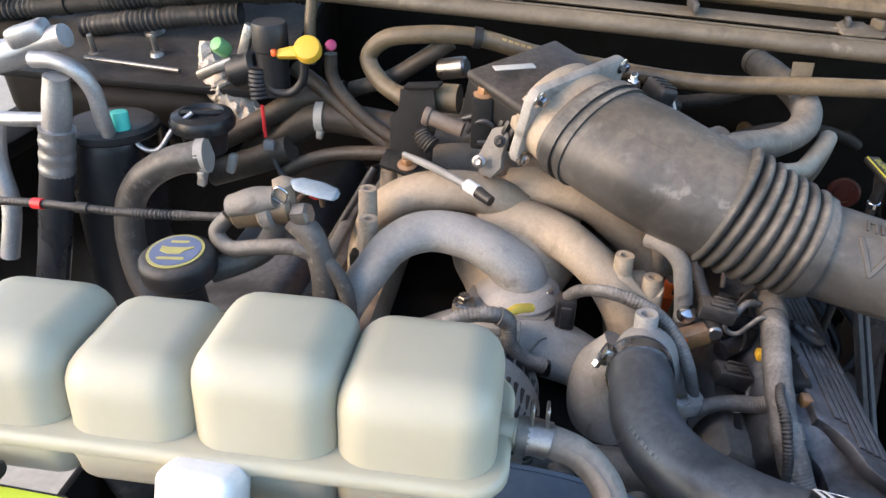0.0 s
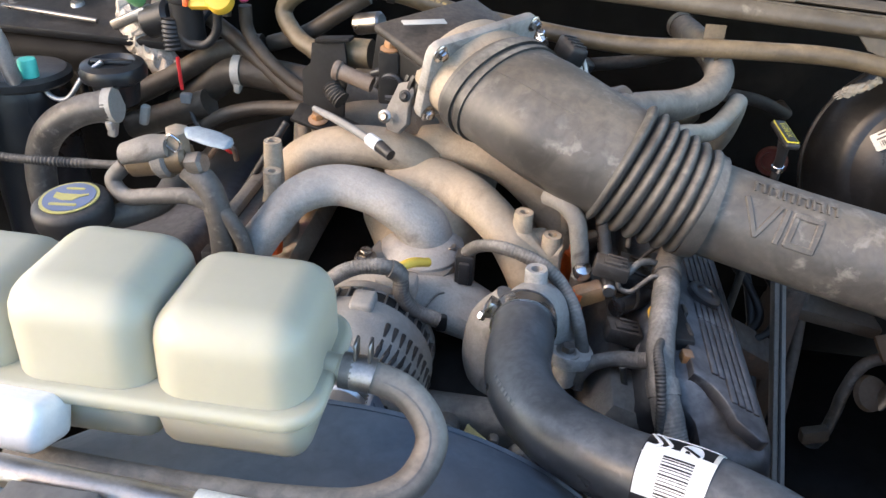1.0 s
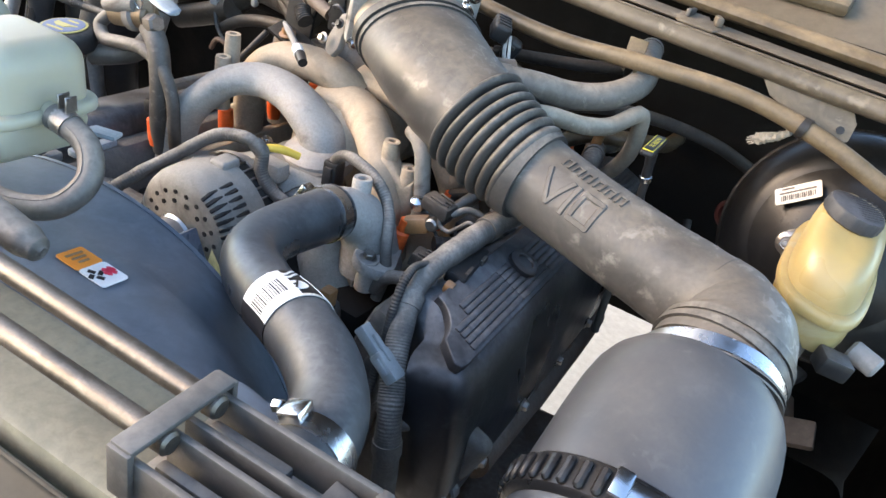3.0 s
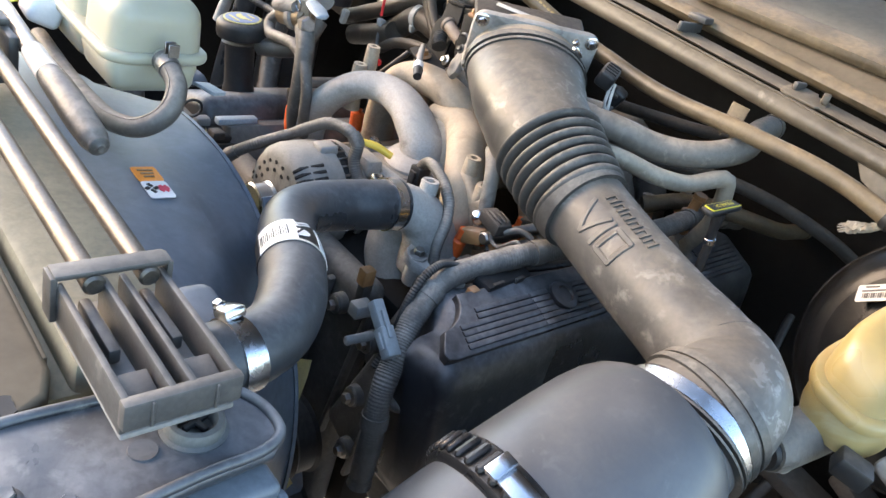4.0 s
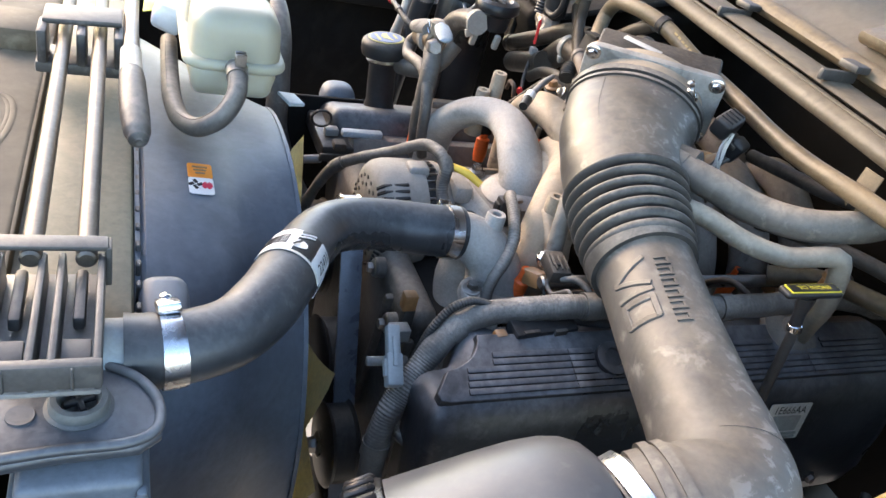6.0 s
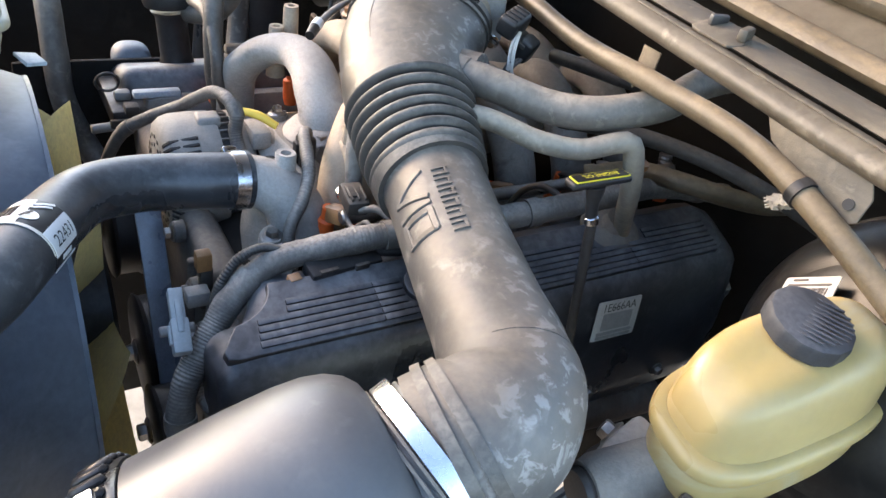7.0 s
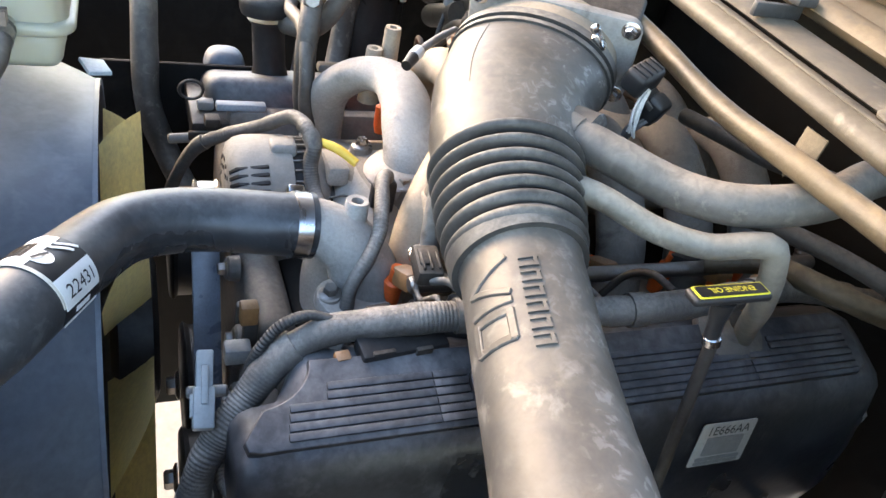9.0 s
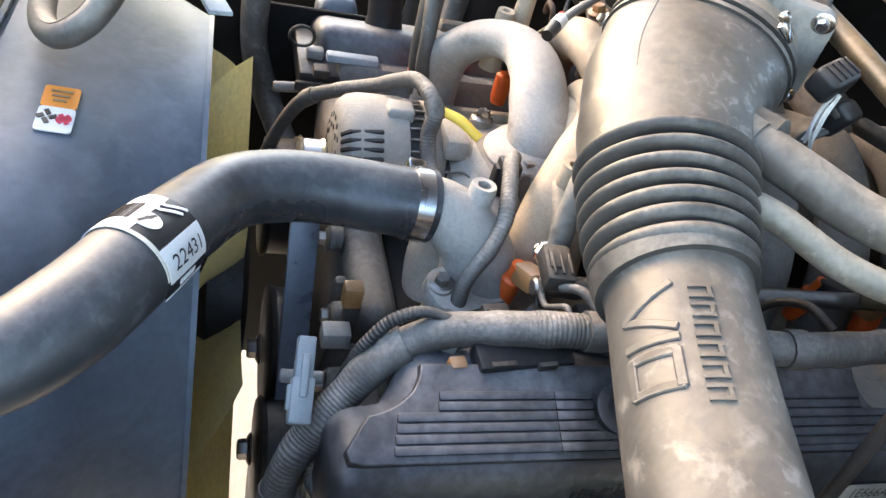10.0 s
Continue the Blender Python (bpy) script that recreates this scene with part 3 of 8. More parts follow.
# raised badge on the duct: engine size, and plain bars for the maker's word above it
LET_S = 0.072
LET_A = DUC.angle(LET_S, (0.10, -0.50, 0.82))
FLIP = -1.0 if DUC.at(LET_S)[3].dot(V((0, 1, 0.4))) * 1 < 0 else 1.0
bm = bmesh.new()


def stroke(bm, a, b, w, h=0.0026):
    d = V((b[0] - a[0], b[1] - a[1], 0))
    return block(((a[0] + b[0]) / 2, (a[1] + b[1]) / 2, 0), (d.length + w * 0.6, w, h), 0.0008, bm, turn=(0, 0, math.degrees(math.atan2(d.y, d.x))), seg=1)


stroke(bm, (-0.034, 0.0155), (-0.017, -0.0145), 0.0050)
stroke(bm, (-0.017, -0.0145), (-0.004, 0.0155), 0.0050)
stroke(bm, (0.0010, -0.0145), (0.0025, 0.0155), 0.0052)
for a, b in (((0.0095, -0.013), (0.0105, 0.014)), ((0.0105, 0.014), (0.031, 0.014)), ((0.031, 0.014), (0.030, -0.013)), ((0.030, -0.013), (0.0095, -0.013))):
    stroke(bm, a, b, 0.0058)
part("lettering", on_tube(DUC, bm, LET_S + 0.002, LET_A - FLIP * 0.50, FLIP, 0.0004), DUCT, intake, "raised moulded letters", angle=30)
bm = bmesh.new()
for i in range(6):
    x = -0.028 + i * 0.0128
    for dx in (-0.0036, 0.0036):
        block((x + dx, 0, 0), (0.0022, 0.0125, 0.0022), 0, bm)
    block((x, 0.0045, 0), (0.008, 0.0022, 0.0022), 0, bm)
part("lettering", on_tube(DUC, bm, LET_S + 0.004, LET_A + FLIP * 0.20, FLIP, 0.0004), DUCT, intake, "raised moulded bars", angle=30)

# side port on the elbow for the vent hose
part("port", Tube([(0.150, 0.690, 1.292), (0.172, 0.714, 1.304), (0.196, 0.730, 1.309)], [0.026, 0.021, 0.019], per=8).mesh(n=20), DUCT, intake)


def clamp(tube, s, d, wide=0.012, mat=STEEL, label="bright steel worm-drive hose clamp", off=0.0016):
    """A worm-drive clamp round a tube at run s, its screw on the side that faces d."""
    p, t, nn, b, r = tube.at(s)
    c = thing("hose_clamp", p, label, "clamp", "hose clamps")
    part("band", tube.mesh(n=36, a=s - wide / 2, b=s + wide / 2, off=off, step=wide / 3), mat, c)
    ang = tube.angle(s, d)
    q = tube.surf(s, ang, 0.005)
    out = (q - p).normalized()
    side = t.cross(out)
    bm = block(q, (wide * 1.15, 0.016, 0.008), 0.002, m=Matrix((t, side, out)).transposed().to_4x4())
    part("screw_housing", bm, mat, c)
    part("screw", lathe([(0.0035, 0), (0.0042, 0.001), (0.0042, 0.006), (0.003, 0.007)], q + side * 0.008 + out * 0.002, side, 6), mat, c)
    return c


clamp(ELB, 0.012, (0.45, 0.45, 0.75), 0.010)

AX0, AX1 = V((0.4985, 0.5281, 1.2003)), V((0.4946, 0.3818, 1.1357))
AXD = (AX1 - AX0).normalized()
NECK, NECKD = V((0.5040, 0.5306, 1.1926)), V((0.077, -0.870, -0.510)).normalized()
can = thing("air_filter_canister", (0.49, 0.33, 1.05), "smooth grey plastic air filter canister with toothed black ring", "air filter")
R = 0.0837
part("shell", lathe([(0.048, 0.018), (0.057, 0.020), (0.0655, 0.026), (0.0725, 0.036), (0.0772, 0.049), (0.0803, 0.068), (0.0823, 0.098), (R + 0.0005, 0.157)], AX0, AXD, 72), CANISTER, can, "smooth grey canister body")
part("neck", lathe([(0.052, -0.012), (0.0550, -0.010), (0.0550, 0.020), (0.0520, 0.034)], NECK, NECKD, 48), CANISTER, can)
for h in (0.0085, 0.0135):
    part("neck_rim", lathe([(0.0548, h - 0.0012), (0.0612, h - 0.0010), (0.0612, h + 0.0010), (0.0548, h + 0.0012)], NECK, NECKD, 56), BELLOWS, can)
part("neck_band", lathe([(0.0590, -0.0070), (0.0602, -0.0060), (0.0602, 0.0060), (0.0590, 0.0070)], NECK, NECKD, 64), STEEL, can, "bright steel neck band")
part("cap_shell", lathe([(R - 0.003, 0.180), (R - 0.002, 0.194), (R - 0.004, 0.36), (R - 0.016, 0.385), (0.03, 0.39)], AX0, AXD, 64), CANISTER, can)
ring = part("ring", lathe([(R - 0.002, 0.157), (R + 0.002, 0.158), (R + 0.0035, 0.161), (R + 0.0035, 0.183), (R + 0.001, 0.186), (R - 0.003, 0.187)], AX0, AXD, 96), BLACK_CLEAN, can, "toothed black locking ring")
cx, cy, cz = axis_frame(AXD)
for i in range(44):
    a = 2 * math.pi * i / 44
    out = cx * math.cos(a) + cy * math.sin(a)
    q = AX0 + AXD * 0.172 + out * (R + 0.0048)
    bm = block(q, (0.0068, 0.021, 0.0058), 0.002, m=Matrix((AXD.cross(out), AXD, out)).transposed().to_4x4(), seg=1)
    part("tooth", bm, BLACK_CLEAN, ring)
for d in ((0.02, -0.40, 0.91),):
    out = V(d) - AXD * V(d).dot(AXD)
    out.normalize()
    q = AX0 + AXD * 0.172 + out * (R + 0.0095)
    bm = block(q, (0.040, 0.016, 0.004), 0.0018, m=Matrix((AXD.cross(out), AXD, out)).transposed().to_4x4())
    block(q + AXD.cross(out) * 0.016 + out * 0.003, (0.012, 0.020, 0.006), 0.002, bm, m=Matrix((AXD.cross(out), AXD, out)).transposed().to_4x4())
    part("latch", bm, STEEL, ring, "bright steel latch")
# ---- upper coolant hose ----
HOSE = Tube([(0.1176, 0.5340, 1.1745), (0.1175, 0.4992, 1.1780), (0.1153, 0.4627, 1.1805), (0.1211, 0.4243, 1.1856), (0.1416, 0.3854, 1.1923), (0.1828, 0.3545, 1.1968), (0.2340, 0.3285, 1.2061), (0.2727, 0.3060, 1.2081), (0.3005, 0.2799, 1.2065), (0.3143, 0.2535, 1.2080), (0.3185, 0.2310, 1.2075), (0.3190, 0.2062, 1.2070)],
            [0.0280, 0.0270, 0.0265, 0.0262, 0.0258, 0.0262, 0.0270, 0.0268, 0.0258, 0.0258, 0.0265, 0.0265], per=10)
hose = thing("coolant_hose", (0.134, 0.532, 1.174), "new black rubber coolant hose with a parts label", "hose")
part("hose_wall", HOSE.mesh(n=36, a=0.004, b=HOSE.length - 0.004), RUBBER_NEW, hose)
part("end_lip", HOSE.mesh(n=36, a=0.0, b=0.005, off=0.0008, step=0.002), RUBBER_NEW, hose)
part("end_lip", HOSE.mesh(n=36, a=HOSE.length - 0.005, b=HOSE.length, off=0.0008, step=0.002), RUBBER_NEW, hose)
FAINT_INK = surface("faint_hose_print", (0.12, 0.125, 0.13), 0.5, scale=60, bump=0)
for i in range(7):
    s0 = 0.108 + i * 0.0052
    a0 = HOSE.angle(s0, (-0.75, -0.35, 0.6))
    part("print", HOSE.patch(s0, s0 + 0.0022 + 0.0008 * (i % 2), a0 - 0.055, a0 + 0.055, 0.0005, nu=2, nv=2), FAINT_INK, hose, "faint white printed bar")
clamp(HOSE, 0.012, (-0.95, -0.1, 0.45), 0.013)
clamp(HOSE, HOSE.length - 0.030, (-0.4, -0.2, 1.0), 0.014, label="bright wide steel hose clamp at the radiator neck")
S_L = 0.247
lab = thing("hose_label", HOSE.at(S_L)[0], "black and white parts label wrapped round the hose", "label")
A_UP = HOSE.angle(S_L, (0.25, 0.10, 0.95))
part("backing", HOSE.patch(S_L - 0.018, S_L + 0.023, A_UP - 1.7, A_UP + 2.1, 0.0008, nv=30), INK, lab)
a_num = HOSE.angle(S_L, (0.75, 0.55, 0.45))
WAY = 1.0 if a_num > A_UP else -1.0


def label_panel(name, s0, s1, a0, a1, mat, off=0.0014):
    lo, hi = sorted((a_num + WAY * a0, a_num + WAY * a1))
    part(name, HOSE.patch(S_L + s0, S_L + s1, lo, hi, off, nu=6, nv=8), mat, lab)


label_panel("white_panel", -0.017, 0.022, -0.40, 0.36, PAPER)
bm = text_mesh("22431", 0.0125)
bm2 = on_tube(HOSE, bm, S_L + 0.002, a_num, -1.0 if A_UP > a_num else 1.0, 0.0020, turn=math.pi)
part("number", bm2, INK, lab, angle=30)
# word bars and a white strip below the number
for i in range(4):
    label_panel("word_bar", -0.004 + 0.0042 * i, -0.0008 + 0.0042 * i, 0.46, 0.60, PAPER)
label_panel("white_strip", -0.017, 0.022, 0.76, 0.84, PAPER)
a_bar = HOSE.angle(S_L, (-0.75, -0.55, 0.55))
part("white_panel", HOSE.patch(S_L - 0.017, S_L + 0.024, a_bar - 0.95, a_bar + 0.30, 0.0014, nv=14), PAPER, lab)
for i in range(14):
    a = a_bar - 0.7 + 0.07 * i
    part("bar", HOSE.patch(S_L - 0.004, S_L + 0.014, a, a + (0.018 if i % 3 else 0.034), 0.0020, nu=3, nv=1), INK, lab)
A_TOP = HOSE.angle(S_L, (0.12, 0.05, 1.0))
for k in (0.0, 0.0062):
    bm = bmesh.new()
    for sg in (1, -1):
        block((-0.0125 + k, 0.0052 * sg, 0), (0.0019, 0.0136, 0.0006), 0, bm, turn=(0, 0, 40 * sg))
    part("chevron", on_tube(HOSE, bm, S_L, A_TOP, 1.0, 0.0014 + 0.0003 * (k > 0)), PAPER, lab)
bm = bmesh.new()
plate([(0.0095 + 0.0062 * math.cos(a), 0.0085 * math.sin(a)) for a in [2 * math.pi * i / 24 for i in range(24)]], 0.0006, pose(0, 0, 0), 0, bm)
part("badge", on_tube(HOSE, bm, S_L, A_TOP, 1.0, 0.0016), PAPER, lab)
bm = bmesh.new()
block((0.0095, 0.0, 0), (0.0105, 0.0016, 0.0005), 0, bm, turn=(0, 0, 28))
part("badge_bar", on_tube(HOSE, bm, S_L, A_TOP, 1.0, 0.0022), INK, lab)
part("tape_edge", HOSE.patch(S_L + 0.0215, S_L + 0.0240, A_UP - 1.2, A_UP + 1.2, 0.0012, nu=2, nv=16), PAPER_OLD, lab, "yellowed tape edge")

# ---- thermostat housing ----
th = thing("thermostat_housing", (0.15, 0.56, 1.13), "pale grey cast alloy thermostat housing with a capped nipple", "housing")
part("neck", Tube([(0.117, 0.518, 1.177), (0.122, 0.545, 1.173), (0.130, 0.566, 1.161), (0.137, 0.580, 1.138), (0.142, 0.585, 1.10)], [0.0245, 0.0255, 0.028, 0.031, 0.036], per=8).mesh(n=28), ALLOY, th)
part("nipple", lathe([(0.0145, 0), (0.0125, 0.012), (0.0105, 0.030), (0.0105, 0.046), (0.0095, 0.048), (0.0055, 0.0475), (0.005, 0.040)], (0.126, 0.568, 1.157), (-0.03, 0.03, 1.0), 20), ALLOY, th)
bm = plate(rounded(0.078, 0.046, 0.02, 6), 0.014, basis((0.158, 0.572, 1.132), (0.35, -0.9, 0), (0.2, 0.0, 1)), 0.003)
part("flange", bm, ALLOY, th)
part("body", Tube([(0.108, 0.570, 1.165), (0.091, 0.568, 1.135), (0.094, 0.566, 1.095), (0.118, 0.566, 1.050), (0.124, 0.566, 1.01)], [(0.020, 0.020), (0.025, 0.025), (0.029, 0.030), (0.030, 0.030), (0.026, 0.026)], per=8).mesh(n=24), ALLOY_DUST, th, "pale dusty cast body")
part("lug", lathe([(0.012, -0.03), (0.0105, 0.0), (0.0095, 0.006), (0.005, 0.0065), (0.0045, 0.002)], (0.163, 0.545, 1.128), (0.05, -0.1, 1), 20), ALLOY_DUST, th)
part("bolt", bolt_head((0.161, 0.546, 1.133), (0.1, -0.05, 1), 0.0065), STEEL_DULL, th)
part("bolt", bolt_head((0.150, 0.602, 1.136), (0.1, -0.05, 1), 0.0065), STEEL_DULL, th)

# ---- intake manifold ----
man = thing("intake_manifold", (0.0, 0.70, 1.10), "dusty cast alloy intake manifold with arched runners", "manifold")


def runner(pts, radii, mat=ALLOY_WARM):
    part("runner", Tube(pts, radii, per=10, ref=(0, 1, 0.05)).mesh(n=28), mat, man)


runner([(-0.182, 0.612, 1.085), (-0.173, 0.609, 1.130), (-0.1590, 0.608, 1.162), (-0.1405, 0.616, 1.1895), (-0.1195, 0.638, 1.2125), (-0.0905, 0.658, 1.2195), (-0.0505, 0.663, 1.2150), (-0.0135, 0.660, 1.1985), (0.0075, 0.662, 1.1755), (0.012, 0.664, 1.145)],
       [(0.026, 0.021), (0.026, 0.020), (0.025, 0.0190), (0.024, 0.0185), (0.024, 0.0185), (0.025, 0.0195), (0.027, 0.0205), (0.029, 0.0225), (0.032, 0.028), (0.034, 0.033)], ALLOY)
part("rib_web", plate([(0.088, 1.190), (0.104, 1.203), (0.116, 1.200), (0.128, 1.186), (0.140, 1.184), (0.150, 1.190), (0.151, 1.157), (0.150, 1.117), (0.118, 1.104), (0.100, 1.150)], 0.026, basis((0, 0.634, 0), (1, 0, 0), (0, -1, 0)), 0.007, seg=4), ALLOY_WARM, man)
part("rib_web", block((0.122, 0.657, 1.150), (0.052, 0.020, 0.085), 0.008, turn=(0, -18, 0), seg=3), ALLOY_WARM, man)
runner([(-0.040, 0.715, 1.203), (-0.015, 0.716, 1.2085), (0.012, 0.713, 1.2105), (0.038, 0.699, 1.2085), (0.0635, 0.6775, 1.2045), (0.0888, 0.6575, 1.1910), (0.1075, 0.6420, 1.1710), (0.1215, 0.6340, 1.1450), (0.131, 0.632, 1.105), (0.138, 0.632, 1.07)],
       [(0.023, 0.018), (0.025, 0.021), (0.026, 0.0235), (0.026, 0.0225), (0.025, 0.0210), (0.025, 0.0208), (0.025, 0.0212), (0.026, 0.0212), (0.028, 0.0225), (0.029, 0.024)])
part("column_ring", lathe([(0.030, -0.012), (0.043, -0.010), (0.043, 0.004), (0.036, 0.012), (0.028, 0.016)], (0.008, 0.655, 1.160), (0, -0.1, 1), 32), ALLOY, man)
runner([(-0.175, 0.735, 1.10), (-0.168, 0.730, 1.16), (-0.150, 0.727, 1.203), (-0.120, 0.724, 1.226), (-0.080, 0.724, 1.236), (-0.035, 0.726, 1.234), (0.0, 0.735, 1.215)],
       [(0.026, 0.021)] * 7)
runner([(-0.01, 0.765, 1.225), (0.030, 0.757, 1.234), (0.076, 0.752, 1.226), (0.122, 0.750, 1.192), (0.155, 0.750, 1.145), (0.170, 0.752, 1.09)], [(0.027, 0.023)] * 6)
for k in range(3):
    y = 0.815 + 0.085 * k
    runner([(-0.175, y, 1.10), (-0.165, y, 1.17), (-0.130, y, 1.215), (-0.075, y, 1.232), (-0.02, y, 1.222), (0.0, y + 0.01, 1.19)], [(0.026, 0.021)] * 6, ALLOY_DIRTY)
    runner([(0.0, y + 0.03, 1.20), (0.040, y + 0.03, 1.230), (0.090, y + 0.03, 1.215), (0.140, y + 0.03, 1.165), (0.168, y + 0.03, 1.09)], [(0.026, 0.022)] * 5, ALLOY_DIRTY)
part("plenum", Tube([(0.0, 0.665, 1.135), (0.0, 0.72, 1.165), (0.0, 0.85, 1.175), (0.0, 1.05, 1.17)], [(0.045, 0.045), (0.07, 0.055), (0.075, 0.06), (0.06, 0.05)], ref=(1, 0, 0)).mesh(n=28), ALLOY_WARM, man)
# flanges and screw bosses
part("flange", block((0.135, 0.82, 1.085), (0.055, 0.44, 0.030), 0.008, turn=(0, 28, 0)), ALLOY_WARM, man)
part("flange", block((-0.165, 0.82, 1.085), (0.055, 0.44, 0.030), 0.008, turn=(0, -28, 0)), ALLOY_WARM, man)
for at, h in (((0.107, 0.647, 1.160), 0.060), ((0.137, 0.645, 1.135), 0.064), ((-0.155, 0.675, 1.185), 0.070), ((-0.150, 0.655, 1.165), 0.066), ((0.155, 0.735, 1.16), 0.05), ((-0.150, 0.76, 1.19), 0.05)):
    bm = lathe([(0.0125, 0), (0.0105, 0.02), (0.0095, h - 0.004), (0.0090, h), (0.0045, h), (0.0040, h - 0.006)], at, (0.02, -0.02, 1), 18)
    part("boss", bm, ALLOY_WARM, man)
# web under the first runner and the crossover in front
cross = thing("coolant_crossover", (0.02, 0.60, 1.10), "dusty cast alloy coolant crossover with bolts in front of the manifold", "crossover")
part("body", Tube([(-0.16, 0.625, 1.085), (-0.10, 0.620, 1.105), (-0.03, 0.618, 1.125), (0.04, 0.612, 1.126), (0.10, 0.600, 1.108), (0.150, 0.588, 1.09)], [(0.026, 0.020), (0.028, 0.022), (0.036, 0.030), (0.036, 0.028), (0.030, 0.024), (0.034, 0.028)], ref=(0, 1, 0), per=8).mesh(n=24), ALLOY_DUST, cross)
part("pad", lathe([(0.048, -0.03), (0.047, 0.0), (0.044, 0.008), (0.030, 0.010)], (0.0, 0.64, 1.150), (0, -0.12, 1), 28), ALLOY_DIRTY, cross)
for at in ((-0.045, 0.622, 1.158), (0.038, 0.645, 1.160)):
    bm = lathe([(0.014, -0.03), (0.012, 0.0), (0.0115, 0.004)], at, (0, -0.1, 1), 18)
    part("boss", bm, ALLOY_DIRTY, cross)
    part("bolt", bolt_head(V(at) + V((0, 0, 0.004)), (0, -0.1, 1), 0.0068), STEEL_DULL, cross)
sn = thing("temperature_sensor", (0.052, 0.606, 1.15), "black connector on a brass temperature sensor", "sensor")
part("brass_base", lathe([(0.0115, 0), (0.0115, 0.008), (0.009, 0.009), (0.009, 0.016)], (0.055, 0.620, 1.135), (0.02, -0.05, 1), 6), BRASS, sn, "brass hexagon base")
part("connector", block((0.056, 0.618, 1.166), (0.019, 0.019, 0.034), 0.003), BLACK_CLEAN, sn)
part("connector_clip", block((0.056, 0.607, 1.165), (0.010, 0.004, 0.024), 0.001), BLACK, sn)


def corrugate(pitch, depth):
    return lambda s: depth * (0.5 + 0.5 * math.cos(2 * math.pi * s / pitch))


def loom(name, pts, r, mat=LOOM, label="", category="wiring", pitch=0.0032, depth=0.0007, per=10, group="wiring looms"):
    t = Tube(pts, r, per=per)
    cor = corrugate(pitch, depth)
    rough_off = lambda s: cor(s + 0.0022 * noise.noise((s * 70, 2.2, r * 300))) * max(0.05, 0.45 + 1.3 * noise.noise((s * 22, r * 900, 0.5))) + r * 0.12 * noise.noise((s * 60, 1.3, r * 700))
    if t.length < 0.25:
        return t, single(name, t.mesh(n=14, step=pitch / 4, off=rough_off), mat, label, category, group)
    lm = thing(name, pts[0], label, category, group)
    part("sleeve", t.mesh(n=14, step=pitch / 4, off=rough_off), mat, lm)
    k = max(2, int(t.length / 0.13)) if r > 0.006 else 1
    for i in range(k):
        s0 = t.length * (i + 0.6) / k + 0.01 * noise.noise((i * 3.7, r * 500, 0.2))
        part("tape_band", t.mesh(n=14, a=s0 - 0.007, b=s0 + 0.007, off=r * 0.06 + 0.0012, step=0.003), mat, lm)
    return t, lm


def pipe(name, pts, r, mat, label, category="hose", n=18, per=10, group=""):
    t = Tube(pts, r, per=per)
    if t.length < 0.22 or r < 0.008:
        return t, single(name, t.mesh(n=n), mat, label, category, group)
    hs = thing(name, pts[0], label, category, group)
    wob = lambda s: r * 0.035 * noise.noise((s * 22, r * 300, 0.7))
    part("hose_wall", t.mesh(n=n, step=0.006, off=wob), mat, hs)
    for a, b in ((0.0, 0.012), (t.length - 0.012, t.length)):
        part("end_cuff", t.mesh(n=n, a=a, b=b, off=0.0010, step=0.004), mat, hs)
    return t, hs


loom("sensor_loom", [(0.056, 0.618, 1.182), (0.066, 0.614, 1.193), (0.088, 0.602, 1.203), (0.124, 0.592, 1.198), (0.145, 0.586, 1.186), (0.160, 0.575, 1.170), (0.171, 0.560, 1.148), (0.178, 0.556, 1.113), (0.176, 0.550, 1.088)], 0.0062, label="dusty ribbed loom from the sensor over the housing")

# ---- alternator ----
alt = thing("alternator", (-0.03, 0.49, 1.06), "dusty grey cast alternator with radial cooling slots", "alternator")
AC, AD = V((-0.034, 0.490, 1.098)), V((0.02, 1.0, 0.03)).normalized()
part("front_housing", lathe([(0.022, -0.010), (0.034, -0.010), (0.054, -0.009), (0.063, -0.006), (0.0685, 0.001), (0.0710, 0.010), (0.0715, 0.022), (0.0715, 0.050), (0.070, 0.054), (0.064, 0.055)], AC, AD, 64), ALLOY_DUST, alt, "smooth dusty alloy housing")
part("stator", lathe([(0.064, 0.052), (0.0665, 0.054), (0.0665, 0.072), (0.062, 0.074)], AC, AD, 48), BLACK, alt, "black stator")
part("rear_housing", lathe([(0.060, 0.070), (0.0695, 0.071), (0.0695, 0.078), (0.064, 0.088), (0.050, 0.094), (0.03, 0.096)], AC, AD, 48), ALLOY, alt)
ax, ay, az = axis_frame(AD)
# slots and vents are black pieces, their inner shade given by colour
for i in range(52):
    a = 2 * math.pi * i / 52
    if not (0.42 < a < 2.7 or 3.9 < a < 4.9):
        continue
    out = ax * math.cos(a) + ay * math.sin(a)
    tang = (az + out * 0.16).normalized()
    nrm = (out - az * 0.16).normalized()
    part("slot", block(AC + az * 0.0145 + out * 0.0692, (0.0046, 0.030, 0.0046), 0.0012, m=Matrix((nrm.cross(tang), tang, nrm)).transposed().to_4x4(), seg=1), BLACK, alt)
    tang = (out + az).normalized()
    nrm = (out - az).normalized()
    part("slot", block(AC - az * 0.0036 + out * 0.0646, (0.0046, 0.0125, 0.0034), 0.0010, m=Matrix((nrm.cross(tang), tang, nrm)).transposed().to_4x4(), seg=1), BLACK, alt)
for i in range(36):
    a = 2 * math.pi * i / 36
    out = ax * math.cos(a) + ay * math.sin(a)
    part("fin", block(AC + az * 0.063 + out * 0.0675, (0.0022, 0.017, 0.0040), 0.0006, m=Matrix((az.cross(out), az, out)).transposed().to_4x4(), seg=1), STEEL_DULL, alt)
